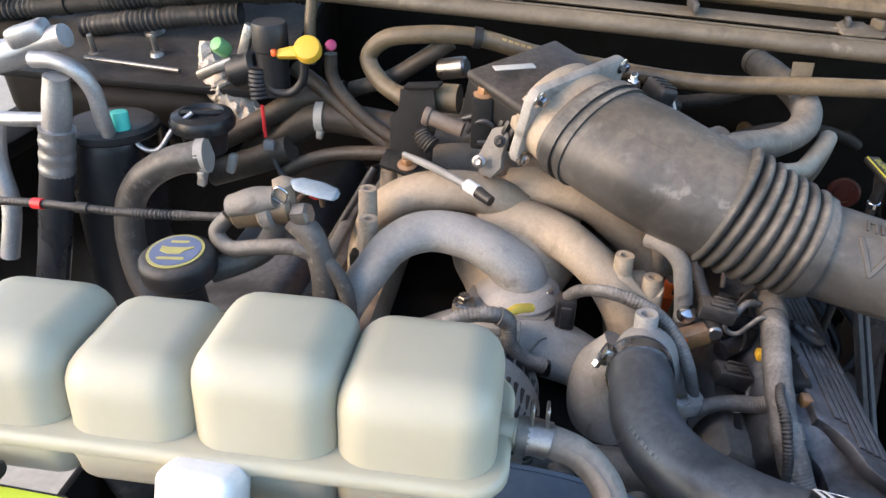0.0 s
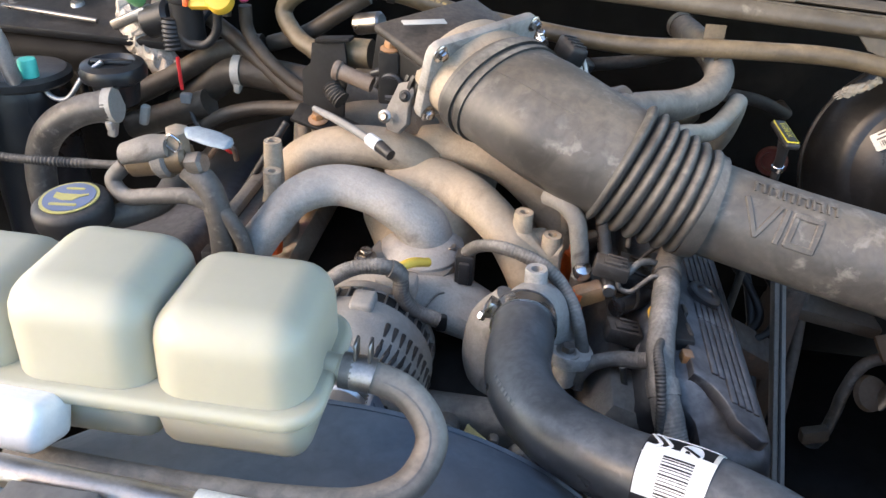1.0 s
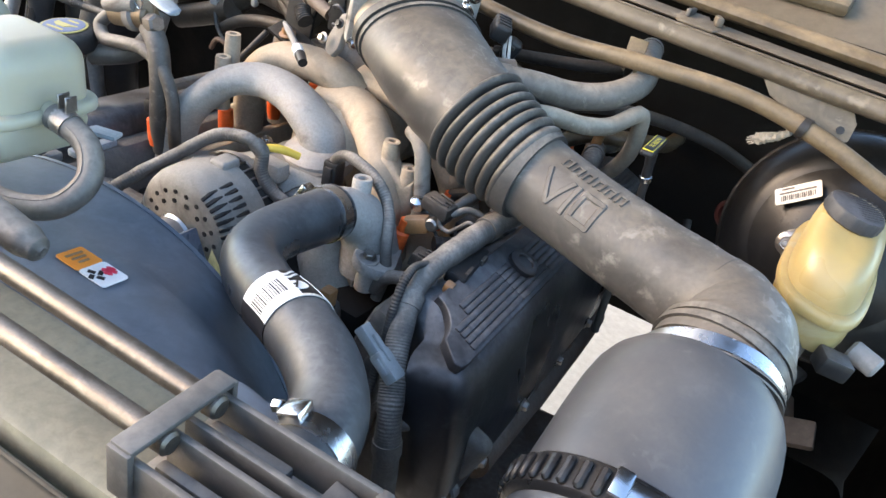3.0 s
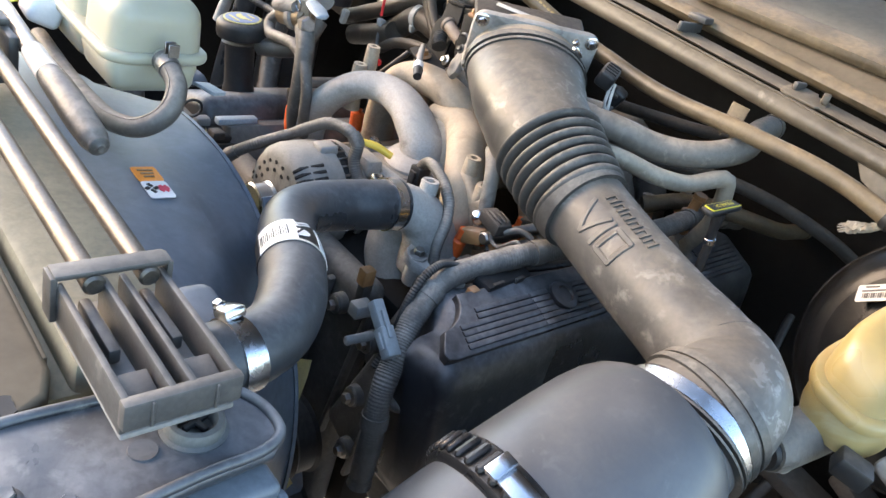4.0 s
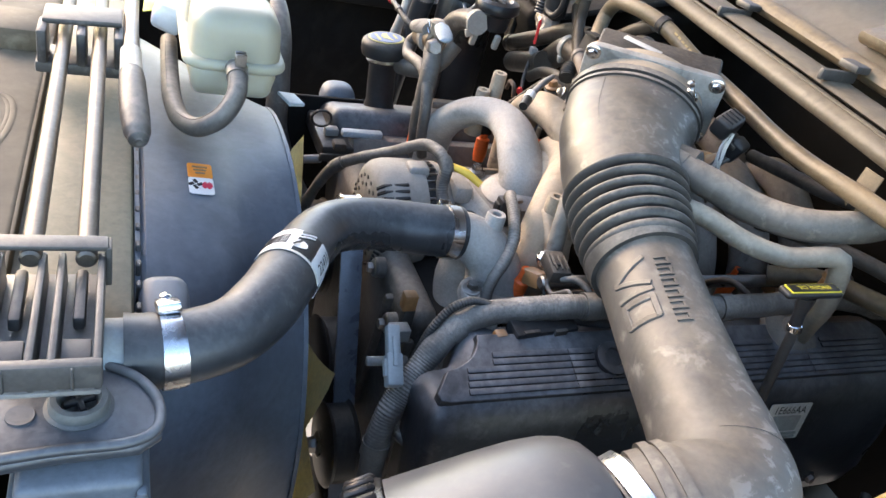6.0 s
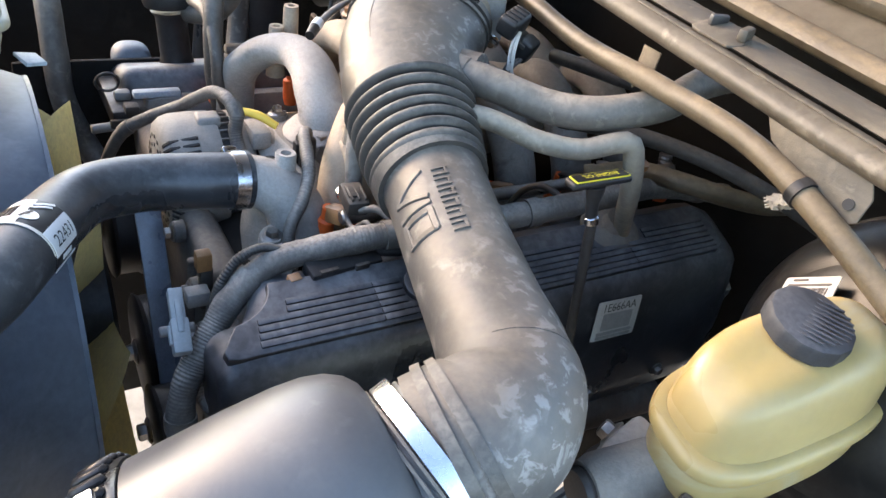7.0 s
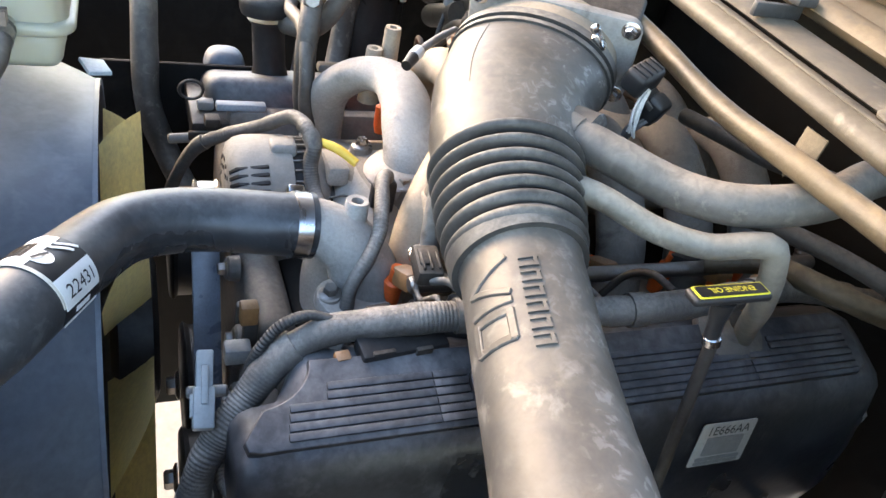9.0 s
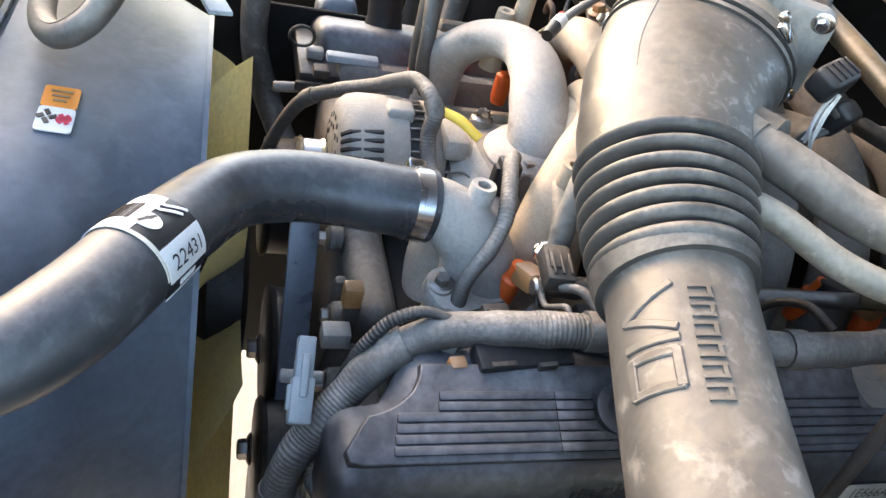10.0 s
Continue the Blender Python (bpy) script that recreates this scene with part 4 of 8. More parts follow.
for cnt, rr, back, sz, lean in ((20, 0.0495, -0.0094, (0.0052, 0.0048), 0.05), (14, 0.0390, -0.0100, (0.0056, 0.0050), 0.0)):
    for i in range(cnt):
        a = 2 * math.pi * (i + 0.5) / cnt
        out = ax * math.cos(a) + ay * math.sin(a)
        up = (-az + out * lean).normalized()
        part("vent", plate(rounded(sz[0], sz[1], 0.002, 2), 0.002, basis(AC + az * back + out * rr + up * 0.0006, AD.cross(out), up), 0), BLACK, alt)
part("shaft", lathe([(0.010, -0.03), (0.010, 0.0)], AC, AD, 20), STEEL, alt)
part("pulley", lathe([(0.0, -0.042), (0.010, -0.042), (0.024, -0.041), (0.026, -0.039), (0.0235, -0.036), (0.0235, -0.020), (0.026, -0.017), (0.022, -0.014)], AC, AD, 36), STEEL, alt, "bright steel pulley")
part("lug", block(AC + ax * 0.070 + az * 0.046 + ay * 0.006, (0.022, 0.026, 0.014), 0.004, m=Matrix((ay, az, ax)).transposed().to_4x4(), seg=3), ALLOY_DUST, alt)
part("regulator", block((-0.008, 0.588, 1.120), (0.052, 0.026, 0.040), 0.004), BLACK, alt)
part("cap", block((-0.006, 0.584, 1.158), (0.040, 0.022, 0.022), 0.004), ALLOY_DUST, alt)
part("plug", block((0.034, 0.582, 1.126), (0.024, 0.020, 0.018), 0.003), BLACK, alt)
for k in range(3):
    part("bolt", bolt_head(AC + az * 0.093 + ax * 0.045 * math.cos(k * 2.1 + 0.5) + ay * 0.045 * math.sin(k * 2.1 + 0.5), az, 0.005), STEEL_DULL, alt)

WT, _ = loom("alternator_cable", [(-0.135, 0.425, 1.02), (-0.130, 0.440, 1.075), (-0.122, 0.460, 1.115), (-0.108, 0.484, 1.136), (-0.082, 0.520, 1.163), (-0.049, 0.545, 1.192), (-0.015, 0.553, 1.198), (0.001, 0.558, 1.188), (0.004, 0.556, 1.168), (0.016, 0.558, 1.150), (0.038, 0.563, 1.138)], 0.0072, label="dusty ribbed cable loom arching over the alternator")
t = Tube([(-0.004, 0.562, 1.190), (0.008, 0.580, 1.188), (0.022, 0.597, 1.180)], [0.0042, 0.0048, 0.0044], per=8)
single("taped_wire", t.mesh(n=12), YELLOW_TAPE, "yellow taped wire end beside the alternator", "wire")
pipe("thin_wire", [(0.022, 0.575, 1.140), (0.035, 0.590, 1.150), (0.05, 0.60, 1.140), (0.045, 0.597, 1.128)], 0.0012, LOOM, "thin dusty wire behind the alternator", "wire", n=8)


# ---- coolant reservoir ----
res = thing("coolant_reservoir", (-0.1623, 0.3123, 1.2193), "milky white plastic coolant reservoir with four moulded lobes", "reservoir")


def rounded_box(at, size, r, n=4):
    one = bmesh.new()
    bmesh.ops.create_cube(one, size=1.0)
    for v in one.verts:
        kx, ky = (1.0, 1.0) if v.co.z < 0 else (0.985, 0.92)
        v.co = V((v.co.x * size[0] * kx, v.co.y * size[1] * ky, v.co.z * size[2]))
    bmesh.ops.bevel(one, geom=list(one.edges), offset=r, segments=n, affect="EDGES", profile=0.5)
    bmesh.ops.translate(one, verts=one.verts, vec=at)
    return one


for x0, x1, top in ((-0.306, -0.2255, 1.343), (-0.2285, -0.1540, 1.338), (-0.1570, -0.0765, 1.349), (-0.0795, 0.006, 1.342)):
    part("lobe", rounded_box(((x0 + x1) / 2, 0.306, (1.270 + top) / 2), (x1 - x0, 0.090, top - 1.270), 0.021, 6), POLY, res)
bm = plate(rounded(0.324, 0.100, 0.022, 6), 0.010, pose(-0.149, 0.305, 1.2950), 0.0042, seg=4)
part("seam", bm, POLY, res)
for x0, x1 in ((-0.306, -0.227), (-0.227, -0.1555), (-0.1555, -0.078), (-0.078, 0.004)):
    bm = rounded_box(((x0 + x1) / 2, 0.304, 1.2725), (x1 - x0 + 0.004, 0.090, 0.037), 0.014, 4)
    for v in bm.verts:
        if v.co.z < 1.270:
            v.co.y = 0.304 + (v.co.y - 0.304) * 0.92
    part("tank_base", bm, POLY, res)
part("nipple", lathe([(0.0075, 0), (0.0075, 0.02), (0.0085, 0.021), (0.0085, 0.024), (0.006, 0.025)], (-0.006, 0.3080, 1.2930), (0.95, -0.15, -0.03), 16), POLY, res)
bm = block((-0.1420, 0.2485, 1.2815), (0.042, 0.032, 0.028), 0.007, seg=4, turn=(-20, 0, -4))
part("spout_tab", bm, WHITE, res, "white plastic tab")
bm = plate([(0, 0), (0.025, 0), (0.03, -0.02), (0.0, -0.02)], 0.004, basis((-0.0271, 0.3727, 1.2533), (1, 0.3, 0), (0.0082, 0.2045, 1.0033)), 0.001)
part("mount_tab", bm, GREY_BLUE, res)

OVF = Tube([(0.0150, 0.3040, 1.2920), (0.0310, 0.3035, 1.2905), (0.0540, 0.3010, 1.2820), (0.0690, 0.2880, 1.2660), (0.0620, 0.2700, 1.2500), (0.0398, 0.2560, 1.2442), (-0.0016, 0.2490, 1.2440), (-0.0754, 0.2487, 1.2434), (-0.1588, 0.2508, 1.2457)], 0.0092, per=10)
ovh = thing("overflow_hose", (0.015, 0.304, 1.292), "dusty grey-black overflow hose looping from the reservoir", "hose")
part("hose_wall", OVF.mesh(n=20), RUBBER, ovh)
part("end_cuff", OVF.mesh(n=20, a=0.0, b=0.007, off=0.0012, step=0.003), RUBBER, ovh)
part("mould_line", OVF.patch(0.02, OVF.length - 0.01, 0.9, 1.0, 0.0006, nu=40, nv=1), RUBBER, ovh)
oc = thing("spring_clamp", OVF.at(0.012)[0], "dull steel spring clamp on the reservoir nipple", "clamp", "hose clamps")
part("band", OVF.mesh(n=24, a=0.006, b=0.018, off=0.0012, step=0.004), STEEL_DULL, oc)
for k in (-0.004, 0.004):
    q = OVF.at(0.012)[0] + V((k, 0.002, 0.0105))
    part("ear", block(q + V((0, 0, 0.005)), (0.0018, 0.010, 0.012), 0.0006, seg=1), STEEL_DULL, oc)

bt = thing("boot_pipe", (0.02, 0.21, 1.25), "silver pipe ending in a dusty grey rubber boot beside the radiator", "pipe")
BT = Tube([(-0.1751, 0.2112, 1.2882), (-0.0829, 0.2103, 1.2829), (-0.0101, 0.2103, 1.2765), (0.0379, 0.2115, 1.2735), (0.0769, 0.2130, 1.2680), (0.1020, 0.2150, 1.2630), (0.1140, 0.2160, 1.2605), (0.1185, 0.2165, 1.2600)], [0.009, 0.009, 0.0095, 0.012, 0.0125, 0.0115, 0.0085, 0.003], per=8)
part("boot", BT.mesh(n=20, a=0.186), RUBBER, bt, "dusty rubber boot")
part("pipe", BT.mesh(n=20, a=0.0, b=0.19, off=-0.0015), STEEL_DULL, bt)
part("paper_sleeve", BT.mesh(n=20, a=0.144, b=0.188, off=0.0004, step=0.005), PAPER_OLD, bt, "faded white paper sleeve")

# ---- radiator, its panel and the jack tools on it ----
rad = thing("radiator", (0.0, 0.18, 0.7), "beige-grey alloy radiator top with black side tank", "radiator")
part("top_tank", block((-0.02, 0.175, 1.208), (0.66, 0.075, 0.030), 0.006), RADIATOR, rad)
part("front_flange", block((-0.02, 0.128, 1.196), (0.66, 0.034, 0.010), 0.002), RADIATOR, rad)
part("core", block((-0.02, 0.180, 0.93), (0.66, 0.045, 0.52), 0.004), RADIATOR, rad)
part("side_tank", block((0.330, 0.188, 0.98), (0.055, 0.052, 0.46), 0.012, seg=4), BLACK, rad)
part("neck", Tube([(0.322, 0.168, 1.203), (0.320, 0.190, 1.206), (0.319, 0.225, 1.2075)], [0.031, 0.0245, 0.0235], per=6).mesh(n=28), GREY_BLUE, rad)
for i in range(26):
    part("fin", block((-0.33 + i * 0.0255, 0.216, 1.208), (0.008, 0.004, 0.020), 0.001, seg=1), HOLDER, rad)

pan = thing("grille_panel", (0.05, 0.05, 1.202), "dusty tan plastic grille cover panel with a raised oval", "panel")
outline = [(-0.75, -0.16), (-0.75, 0.13), (-0.21, 0.13), (-0.20, 0.128), (0.300, 0.128), (0.322, 0.120), (0.334, 0.10), (0.338, 0.06), (0.335, 0.02), (0.30, -0.04), (0.24, -0.13), (0.13, -0.155), (0.105, 0.010), (0.096, 0.042), (0.080, 0.055), (0.02, 0.058), (-0.030, 0.055), (-0.044, 0.046), (-0.050, 0.0), (-0.06, -0.163)]
part("panel", plate(outline, 0.014, pose(0, 0, 1.218), 0.005, seg=3), PANEL_TAN, pan)
for k, (rx, ry, rr) in enumerate(((0.060, 0.0175, 0.0016), (0.053, 0.0135, 0.0011))):
    ring_pts = [(0.018 + rx * math.cos(a), 0.091 - 0.06 * rx * math.cos(a) + ry * math.sin(a), 1.2185) for a in [2 * math.pi * i / 24 for i in range(25)]]
    part("badge_rim", Tube(ring_pts, [(rr * 0.4, rr * 1.8)] * 25, per=3, ref=(0, 0, 1)).mesh(n=8), PANEL_TAN, pan, "raised oval rim")
part("clip", lathe([(0.010, 0), (0.010, 0.003), (0.006, 0.005)], (0.1096, 0.0974, 1.218), (0, 0, 1), 20), PANEL_TAN, pan)
ridge = [(0.112, 0.0815, 1.2176), (0.150, 0.0745, 1.2178), (0.190, 0.0790, 1.2178), (0.235, 0.0830, 1.2178), (0.290, 0.0800, 1.2174)]
part("crease", Tube(ridge, [(0.0008, 0.006)] * 5, per=8, ref=(0, 0, 1)).mesh(n=16), PANEL_TAN, pan)
part("edge_lip", block((0.04, 0.1275, 1.2085), (0.50, 0.004, 0.016), 0.0015), PANEL_TAN, pan)
# black disc painted as the dark inside of the panel slot
part("slot", lathe([(0.008, 0), (0.008, 0.001)], (0.3225, 0.098, 1.2175), (0, 0, 1), 18, wobble=lambda a, h: 1.0 if abs(math.sin(a)) < 0.7 else 0.65), BLACK, pan)
part("raised_block", block((-0.19, 0.095, 1.227), (0.07, 0.05, 0.03), 0.006), PANEL_TAN, pan)

hl = thing("hood_latch", (0.03, 0.0, 1.10), "black steel hood latch below the panel opening", "latch")
part("body", block((-0.045, 0.0, 1.138), (0.21, 0.085, 0.10), 0.018, turn=(8, 0, 4), seg=3), BRACKET, hl)
part("hook", Tube([(-0.02, 0.035, 1.16), (0.0, 0.040, 1.196), (0.03, 0.038, 1.202), (0.055, 0.034, 1.18)], 0.007, per=6).mesh(n=12), BRACKET, hl)
part("spring", Tube([(0.03, 0.02, 1.175), (0.06, 0.018, 1.192), (0.085, 0.018, 1.180)], 0.009, per=6).mesh(n=14, step=0.001, off=corrugate(0.005, 0.0016)), BRACKET, hl)

jack = thing("jack_tool", (0.1, 0.16, 1.24), "two dull steel jack rods in a black holder over the radiator", "jack tool")
for y, z0, z1 in ((0.180, 1.278, 1.266), (0.148, 1.272, 1.266)):
    part("rod", rod((-0.42, y, z0 + 0.004), (0.296, y + 0.0035, z1 + 0.0006), 0.0066, 16), ROD, jack)
rc_ = thing("rod_clip", (-0.08, 0.164, 1.27), "dusty dark plastic clip over the jack rods", "clip")
part("saddle", block((-0.092, 0.166, 1.2875), (0.044, 0.072, 0.006), 0.002, turn=(3, 0, 0)), HOLDER, rc_)
for y in (0.131, 0.1655, 0.199):
    part("jaw", block((-0.066, y, 1.268), (0.040, 0.009, 0.034), 0.003), HOLDER, rc_)
part("foot", block((-0.075, 0.164, 1.246), (0.050, 0.080, 0.012), 0.003), HOLDER, rc_)
H = thing("tool_holder", (0.32, 0.161, 1.234), "black plastic channel holder clipped over the jack rods", "holder")
for y in (0.1345, 0.1585, 0.1695, 0.1925):
    part("wall", block((0.338, y, 1.2555), (0.102, 0.0045, 0.024), 0.0015), HOLDER, H)
for y in (0.1465, 0.181):
    part("finger", block((0.318, y, 1.2535), (0.050, 0.007, 0.010), 0.002), HOLDER, H)
    part("lip", block((0.372, y, 1.2585), (0.016, 0.016, 0.004), 0.001, turn=(0, 8, 0)), HOLDER, H)
part("base", block((0.335, 0.1635, 1.2425), (0.110, 0.062, 0.004), 0.0015), GREY, H)
part("foot", block((0.310, 0.1635, 1.232), (0.040, 0.040, 0.018), 0.003), HOLDER, H)
part("end_block", block((0.390, 0.1635, 1.2585), (0.008, 0.064, 0.018), 0.002), HOLDER, H)
for y in (0.146, 0.180):
    part("end_rib", block((0.3945, y, 1.2585), (0.002, 0.0018, 0.016), 0.0005, seg=1), HOLDER, H)
part("strap", block((0.286, 0.1635, 1.2735), (0.014, 0.066, 0.004), 0.0015), HOLDER, H, "dusty strap across the rods")
for y in (0.1305, 0.1965):
    part("strap_leg", block((0.286, y, 1.259), (0.014, 0.004, 0.030), 0.001), HOLDER, H)
jl = thing("tool_label", (-0.297, 0.24, 1.255), "lime yellow warning label with black words", "label")
part("sheet", block((-0.297, 0.240, 1.257), (0.150, 0.026, 0.0012), 0.0004, turn=(14, 0, -3)), LABEL_LIME, jl)
part("rim", block((-0.297, 0.2525, 1.2606), (0.150, 0.0012, 0.0010), 0.0003, turn=(14, 0, -3)), INK, jl)
bm = text_mesh("JACK TOOL", 0.0095)
bmesh.ops.transform(bm, matrix=pose(-0.254, 0.2455, 1.2594, 14, 0, -3), verts=bm.verts)
part("words", bm, INK, jl)
single("support_tube", rod((-0.60, 0.250, 1.272), (-0.258, 0.2505, 1.2725), 0.0055, 14), BLACK_DUSTY, "dark plastic tube beside the label", "tube")

# ---- fan shroud and fan ----
SH_C = V((-0.012, 0.0, 0.952))


def shroud():
    s = thing("fan_shroud", (0, 0.29, 0.75), "black plastic fan shroud tinted with blue sky reflection, with a warning sticker", "shroud")
    rows = [(0.214, 0.345, 0.259, 5.0), (0.222, 0.345, 0.264, 5.0), (0.255, 0.325, 0.2605, 4.2), (0.300, 0.300, 0.2575, 3.2), (0.304, 0.292, 0.2555, 3.0), (0.340, 0.270, 0.256, 2.5), (0.358, 0.262, 0.256, 2.25), (0.366, 0.260, 0.254, 2.2)]
    bm = bmesh.new()
    n = 96

    def ringpts(y, hw, hh, e, off=0.0):
        out = []
        for j in range(n):
            a = 2 * math.pi * j / n
            c, sn_ = math.cos(a), math.sin(a)
            x = (abs(c) ** (2 / e)) * (1 if c > 0 else -1) * (hw - off)
            z = (abs(sn_) ** (2 / e)) * (1 if sn_ > 0 else -1) * (hh - off)
            out.append(bm.verts.new((SH_C.x + x, y, SH_C.z + z)))
        return out

    outer = [ringpts(*r) for r in rows]
    inner = [ringpts(*r, 0.004) for r in rows]
    for grp, fl in ((outer, False), (inner, True)):
        for ra, rb in zip(grp, grp[1:]):
            for j in range(n):
                f = (ra[j], ra[(j + 1) % n], rb[(j + 1) % n], rb[j])
                bm.faces.new(f[::-1] if fl else f)
    for ra, rb in ((outer[0], inner[0]), (outer[-1], inner[-1])):
        for j in range(n):
            bm.faces.new((ra[j], rb[j], rb[(j + 1) % n], ra[(j + 1) % n]))
    part("shell", bm, SHROUD, s)

    def band(name, y0, y1, hw, hh, e, wide):
        bb = bmesh.new()
        k = 96
        loops = []
        for y, o in ((y0, 0.0), (y0, wide), (y1, wide), (y1, 0.0)):
            row = []
            for j in range(k):
                a = 2 * math.pi * j / k
                c, q = math.cos(a), math.sin(a)
                row.append(bb.verts.new((SH_C.x + (abs(c) ** (2 / e)) * (1 if c > 0 else -1) * (hw + o), y, SH_C.z + (abs(q) ** (2 / e)) * (1 if q > 0 else -1) * (hh + o))))
            loops.append(row)
        for ra, rb in zip(loops, loops[1:] + loops[:1]):
            for j in range(k):
                bb.faces.new((ra[j], ra[(j + 1) % k], rb[(j + 1) % k], rb[j]))
        part(name, bb, SHROUD, s)

    part("step", block((0.272, 0.2335, 1.190), (0.060, 0.036, 0.056), 0.012, turn=(0, 10, 0), seg=4), SHROUD, s)
    band("flange", 0.2135, 0.2175, 0.345, 0.262, 5.0, 0.004)
    band("mouth_ring", 0.3625, 0.3665, 0.2605, 0.2535, 2.2, 0.0025)
    return s


shroud()
st = thing("warning_sticker", (0.08, 0.28, 1.21), "orange and white fan warning sticker on the shroud", "sticker")
SM = basis((0.0915, 0.2708, 1.2128), (1.0, 0.0, -0.045), (0.045, 0.07, 1.0)) @ Matrix.Diagonal((1.06, 0.86, 1.0, 1.0))


def on_plane(name, at, size, mat, parent, thick=0.0008):
    bm = plate(rounded(size[0], size[1], min(size) * 0.12, 3), thick, SM @ pose(at[0], at[1], at[2]), 0)
    return part(name, bm, mat, parent)


on_plane("orange_field", (-0.0115, 0, 0), (0.023, 0.026), LABEL_ORANGE, st)
on_plane("white_field", (0.0125, 0, 0), (0.025, 0.026), PAPER, st)
for k in range(3):
    on_plane("print", (-0.017 + 0.005 * k, 0.0, 0.0006), (0.002, 0.016 - 0.003 * k), BROWN, st)
bm = bmesh.new()
for a in range(4):
    block((0.011 + 0.0045 * math.cos(a * 1.57), -0.006 + 0.0045 * math.sin(a * 1.57), 0.0004), (0.0055, 0.0035, 0.0006), 0.0, bm, turn=(0, 0, a * 90 + 30))
bmesh.ops.transform(bm, matrix=SM, verts=bm.verts)
part("fan_mark", bm, INK, st)
bm = bmesh.new()
for a in (35, -40, 95):
    block((0.012, 0.006, 0.0004), (0.011, 0.0035, 0.0006), 0.0, bm, turn=(0, 0, a))
bmesh.ops.transform(bm, matrix=SM, verts=bm.verts)
part("warning_mark", bm, LABEL_RED, st)

fan = thing("cooling_fan", (-0.012, 0.40, 0.952), "pale yellow-green nylon cooling fan with broad blades", "fan")
part("hub", lathe([(0.0, 0.0), (0.070, 0.0), (0.085, 0.008), (0.085, 0.040), (0.07, 0.046), (0.0, 0.048)], (-0.012, 0.366, 0.952), (0, 1, 0), 40), BLACK, fan, "black fan clutch hub")
for i in range(9):
    a0 = 2 * math.pi * i / 9 + 0.18
    bm = bmesh.new()
    g = []
    for u in range(7):
        rr = 0.075 + (0.236 - 0.075) * u / 6
        sw = 0.10 * (u / 6) ** 1.6
        row = []
        for w in range(6):
            f = w / 5 - 0.5
            a = a0 + sw + f * (0.42 - 0.06 * u / 6)
            y = 0.384 + f * (0.036 - 0.008 * u / 6) + 0.004 * math.sin(f * 3.1)
            row.append(bm.verts.new((-0.012 + rr * math.cos(a), y, 0.952 + rr * math.sin(a))))
        g.append(row)
    for u in range(6):
        for w in range(5):
            bm.faces.new((g[u][w], g[u + 1][w], g[u + 1][w + 1], g[u][w + 1]))
    bmesh.ops.solidify(bm, geom=list(bm.faces), thickness=0.003)
    part("blade", bm, FAN, fan)

# ---- engine front: timing cover, belt and pulleys ----
eng = thing("engine_block", (0.0, 0.75, 0.6), "dark cast engine block with dusty front cover", "engine")
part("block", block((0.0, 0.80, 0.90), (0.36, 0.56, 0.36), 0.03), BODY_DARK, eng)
part("front_cover", block((-0.02, 0.505, 0.915), (0.36, 0.04, 0.36), 0.02, seg=3), ENGINE_FACE, eng)
part("head_face", block((0.262, 0.484, 0.985), (0.150, 0.024, 0.190), 0.016, turn=(0, 20, 0), seg=3), ENGINE_FACE, eng)
for k, (x, z) in enumerate(((0.205, 1.065), (0.205, 0.99), (0.215, 0.92), (0.300, 0.915), (0.13, 1.06), (0.06, 1.085), (0.335, 0.985))):
    part("boss", lathe([(0.013, 0), (0.012, 0.010), (0.010, 0.012)], (x, 0.484 if x < 0.18 else 0.473, z), (0, -1, 0.05), 16), ENGINE_FACE, eng)
    part("bolt", bolt_head((x, 0.473 if x < 0.18 else 0.462, z), (0, -1, 0.05), 0.0065), STEEL_DULL, eng)
for x, w in ((0.09, 0.010), (0.165, 0.008), (0.235, 0.008)):
    part("rib", block((x, 0.482 if x < 0.2 else 0.472, 0.98), (w, 0.012, 0.20), 0.004, turn=(0, 8, 0)), ENGINE_FACE, eng)
for sx in (-1, 1):
    part("cylinder_head", block((0.245 * sx, 0.79, 1.035), (0.14, 0.58, 0.13), 0.015, turn=(0, 20 * sx, 0)), ENGINE_FACE, eng)
blt = thing("drive_belt", (0.13, 0.456, 0.8), "black ribbed drive belt running down to the pulleys", "belt")
BTM = Matrix.Rotation(radians(-26.6), 4, "Y")
BTN = V((0.894, 0, 0.447))
part("run", block((0.085, 0.457, 0.945), (0.005, 0.027, 0.40), 0.0012, m=BTM), BELT, blt)
for k in range(6):
    part("rib", block(V((0.085, 0.4465 + 0.0042 * k, 0.945)) - BTN * 0.0032, (0.002, 0.0022, 0.40), 0.0004, m=BTM, seg=1), BELT, blt)
for at, r, mt in (((0.030, 0.440, 0.90), 0.070, BLACK), ((0.13, 0.440, 0.72), 0.085, BLACK), ((0.135, 0.432, 0.875), 0.052, BLACK), ((-0.13, 0.434, 0.98), 0.07, BLACK)):
    p = thing("pulley", at, "black steel belt pulley on the engine front", "pulley", "pulleys")
    part("rim", lathe([(r * 0.3, -0.006), (r - 0.004, -0.005), (r, -0.002), (r - 0.004, 0.003), (r - 0.004, 0.026), (r, 0.030), (r - 0.004, 0.032), (r * 0.3, 0.033)], at, (0, 1, 0), 40), mt, p)
    part("bolt", bolt_head(V(at) + V((0, -0.008, 0)), (0, -1, 0), 0.010), STEEL_DULL, p)

# added dark panel in place of shade between fan and engine
bm = block((-0.33, 0.47, 0.80), (0.008, 0.22, 0.64), 0.003)
single("wall_splash_shield", bm, BODY_DARK, "added dark panel covering bright ground beside the engine front", "shield", kind="structure")
# added dark sheet, so the gap by the lamp bracket reads black
bm = block((0.12, 0.125, 0.93), (1.1, 0.12, 0.012), 0.003)
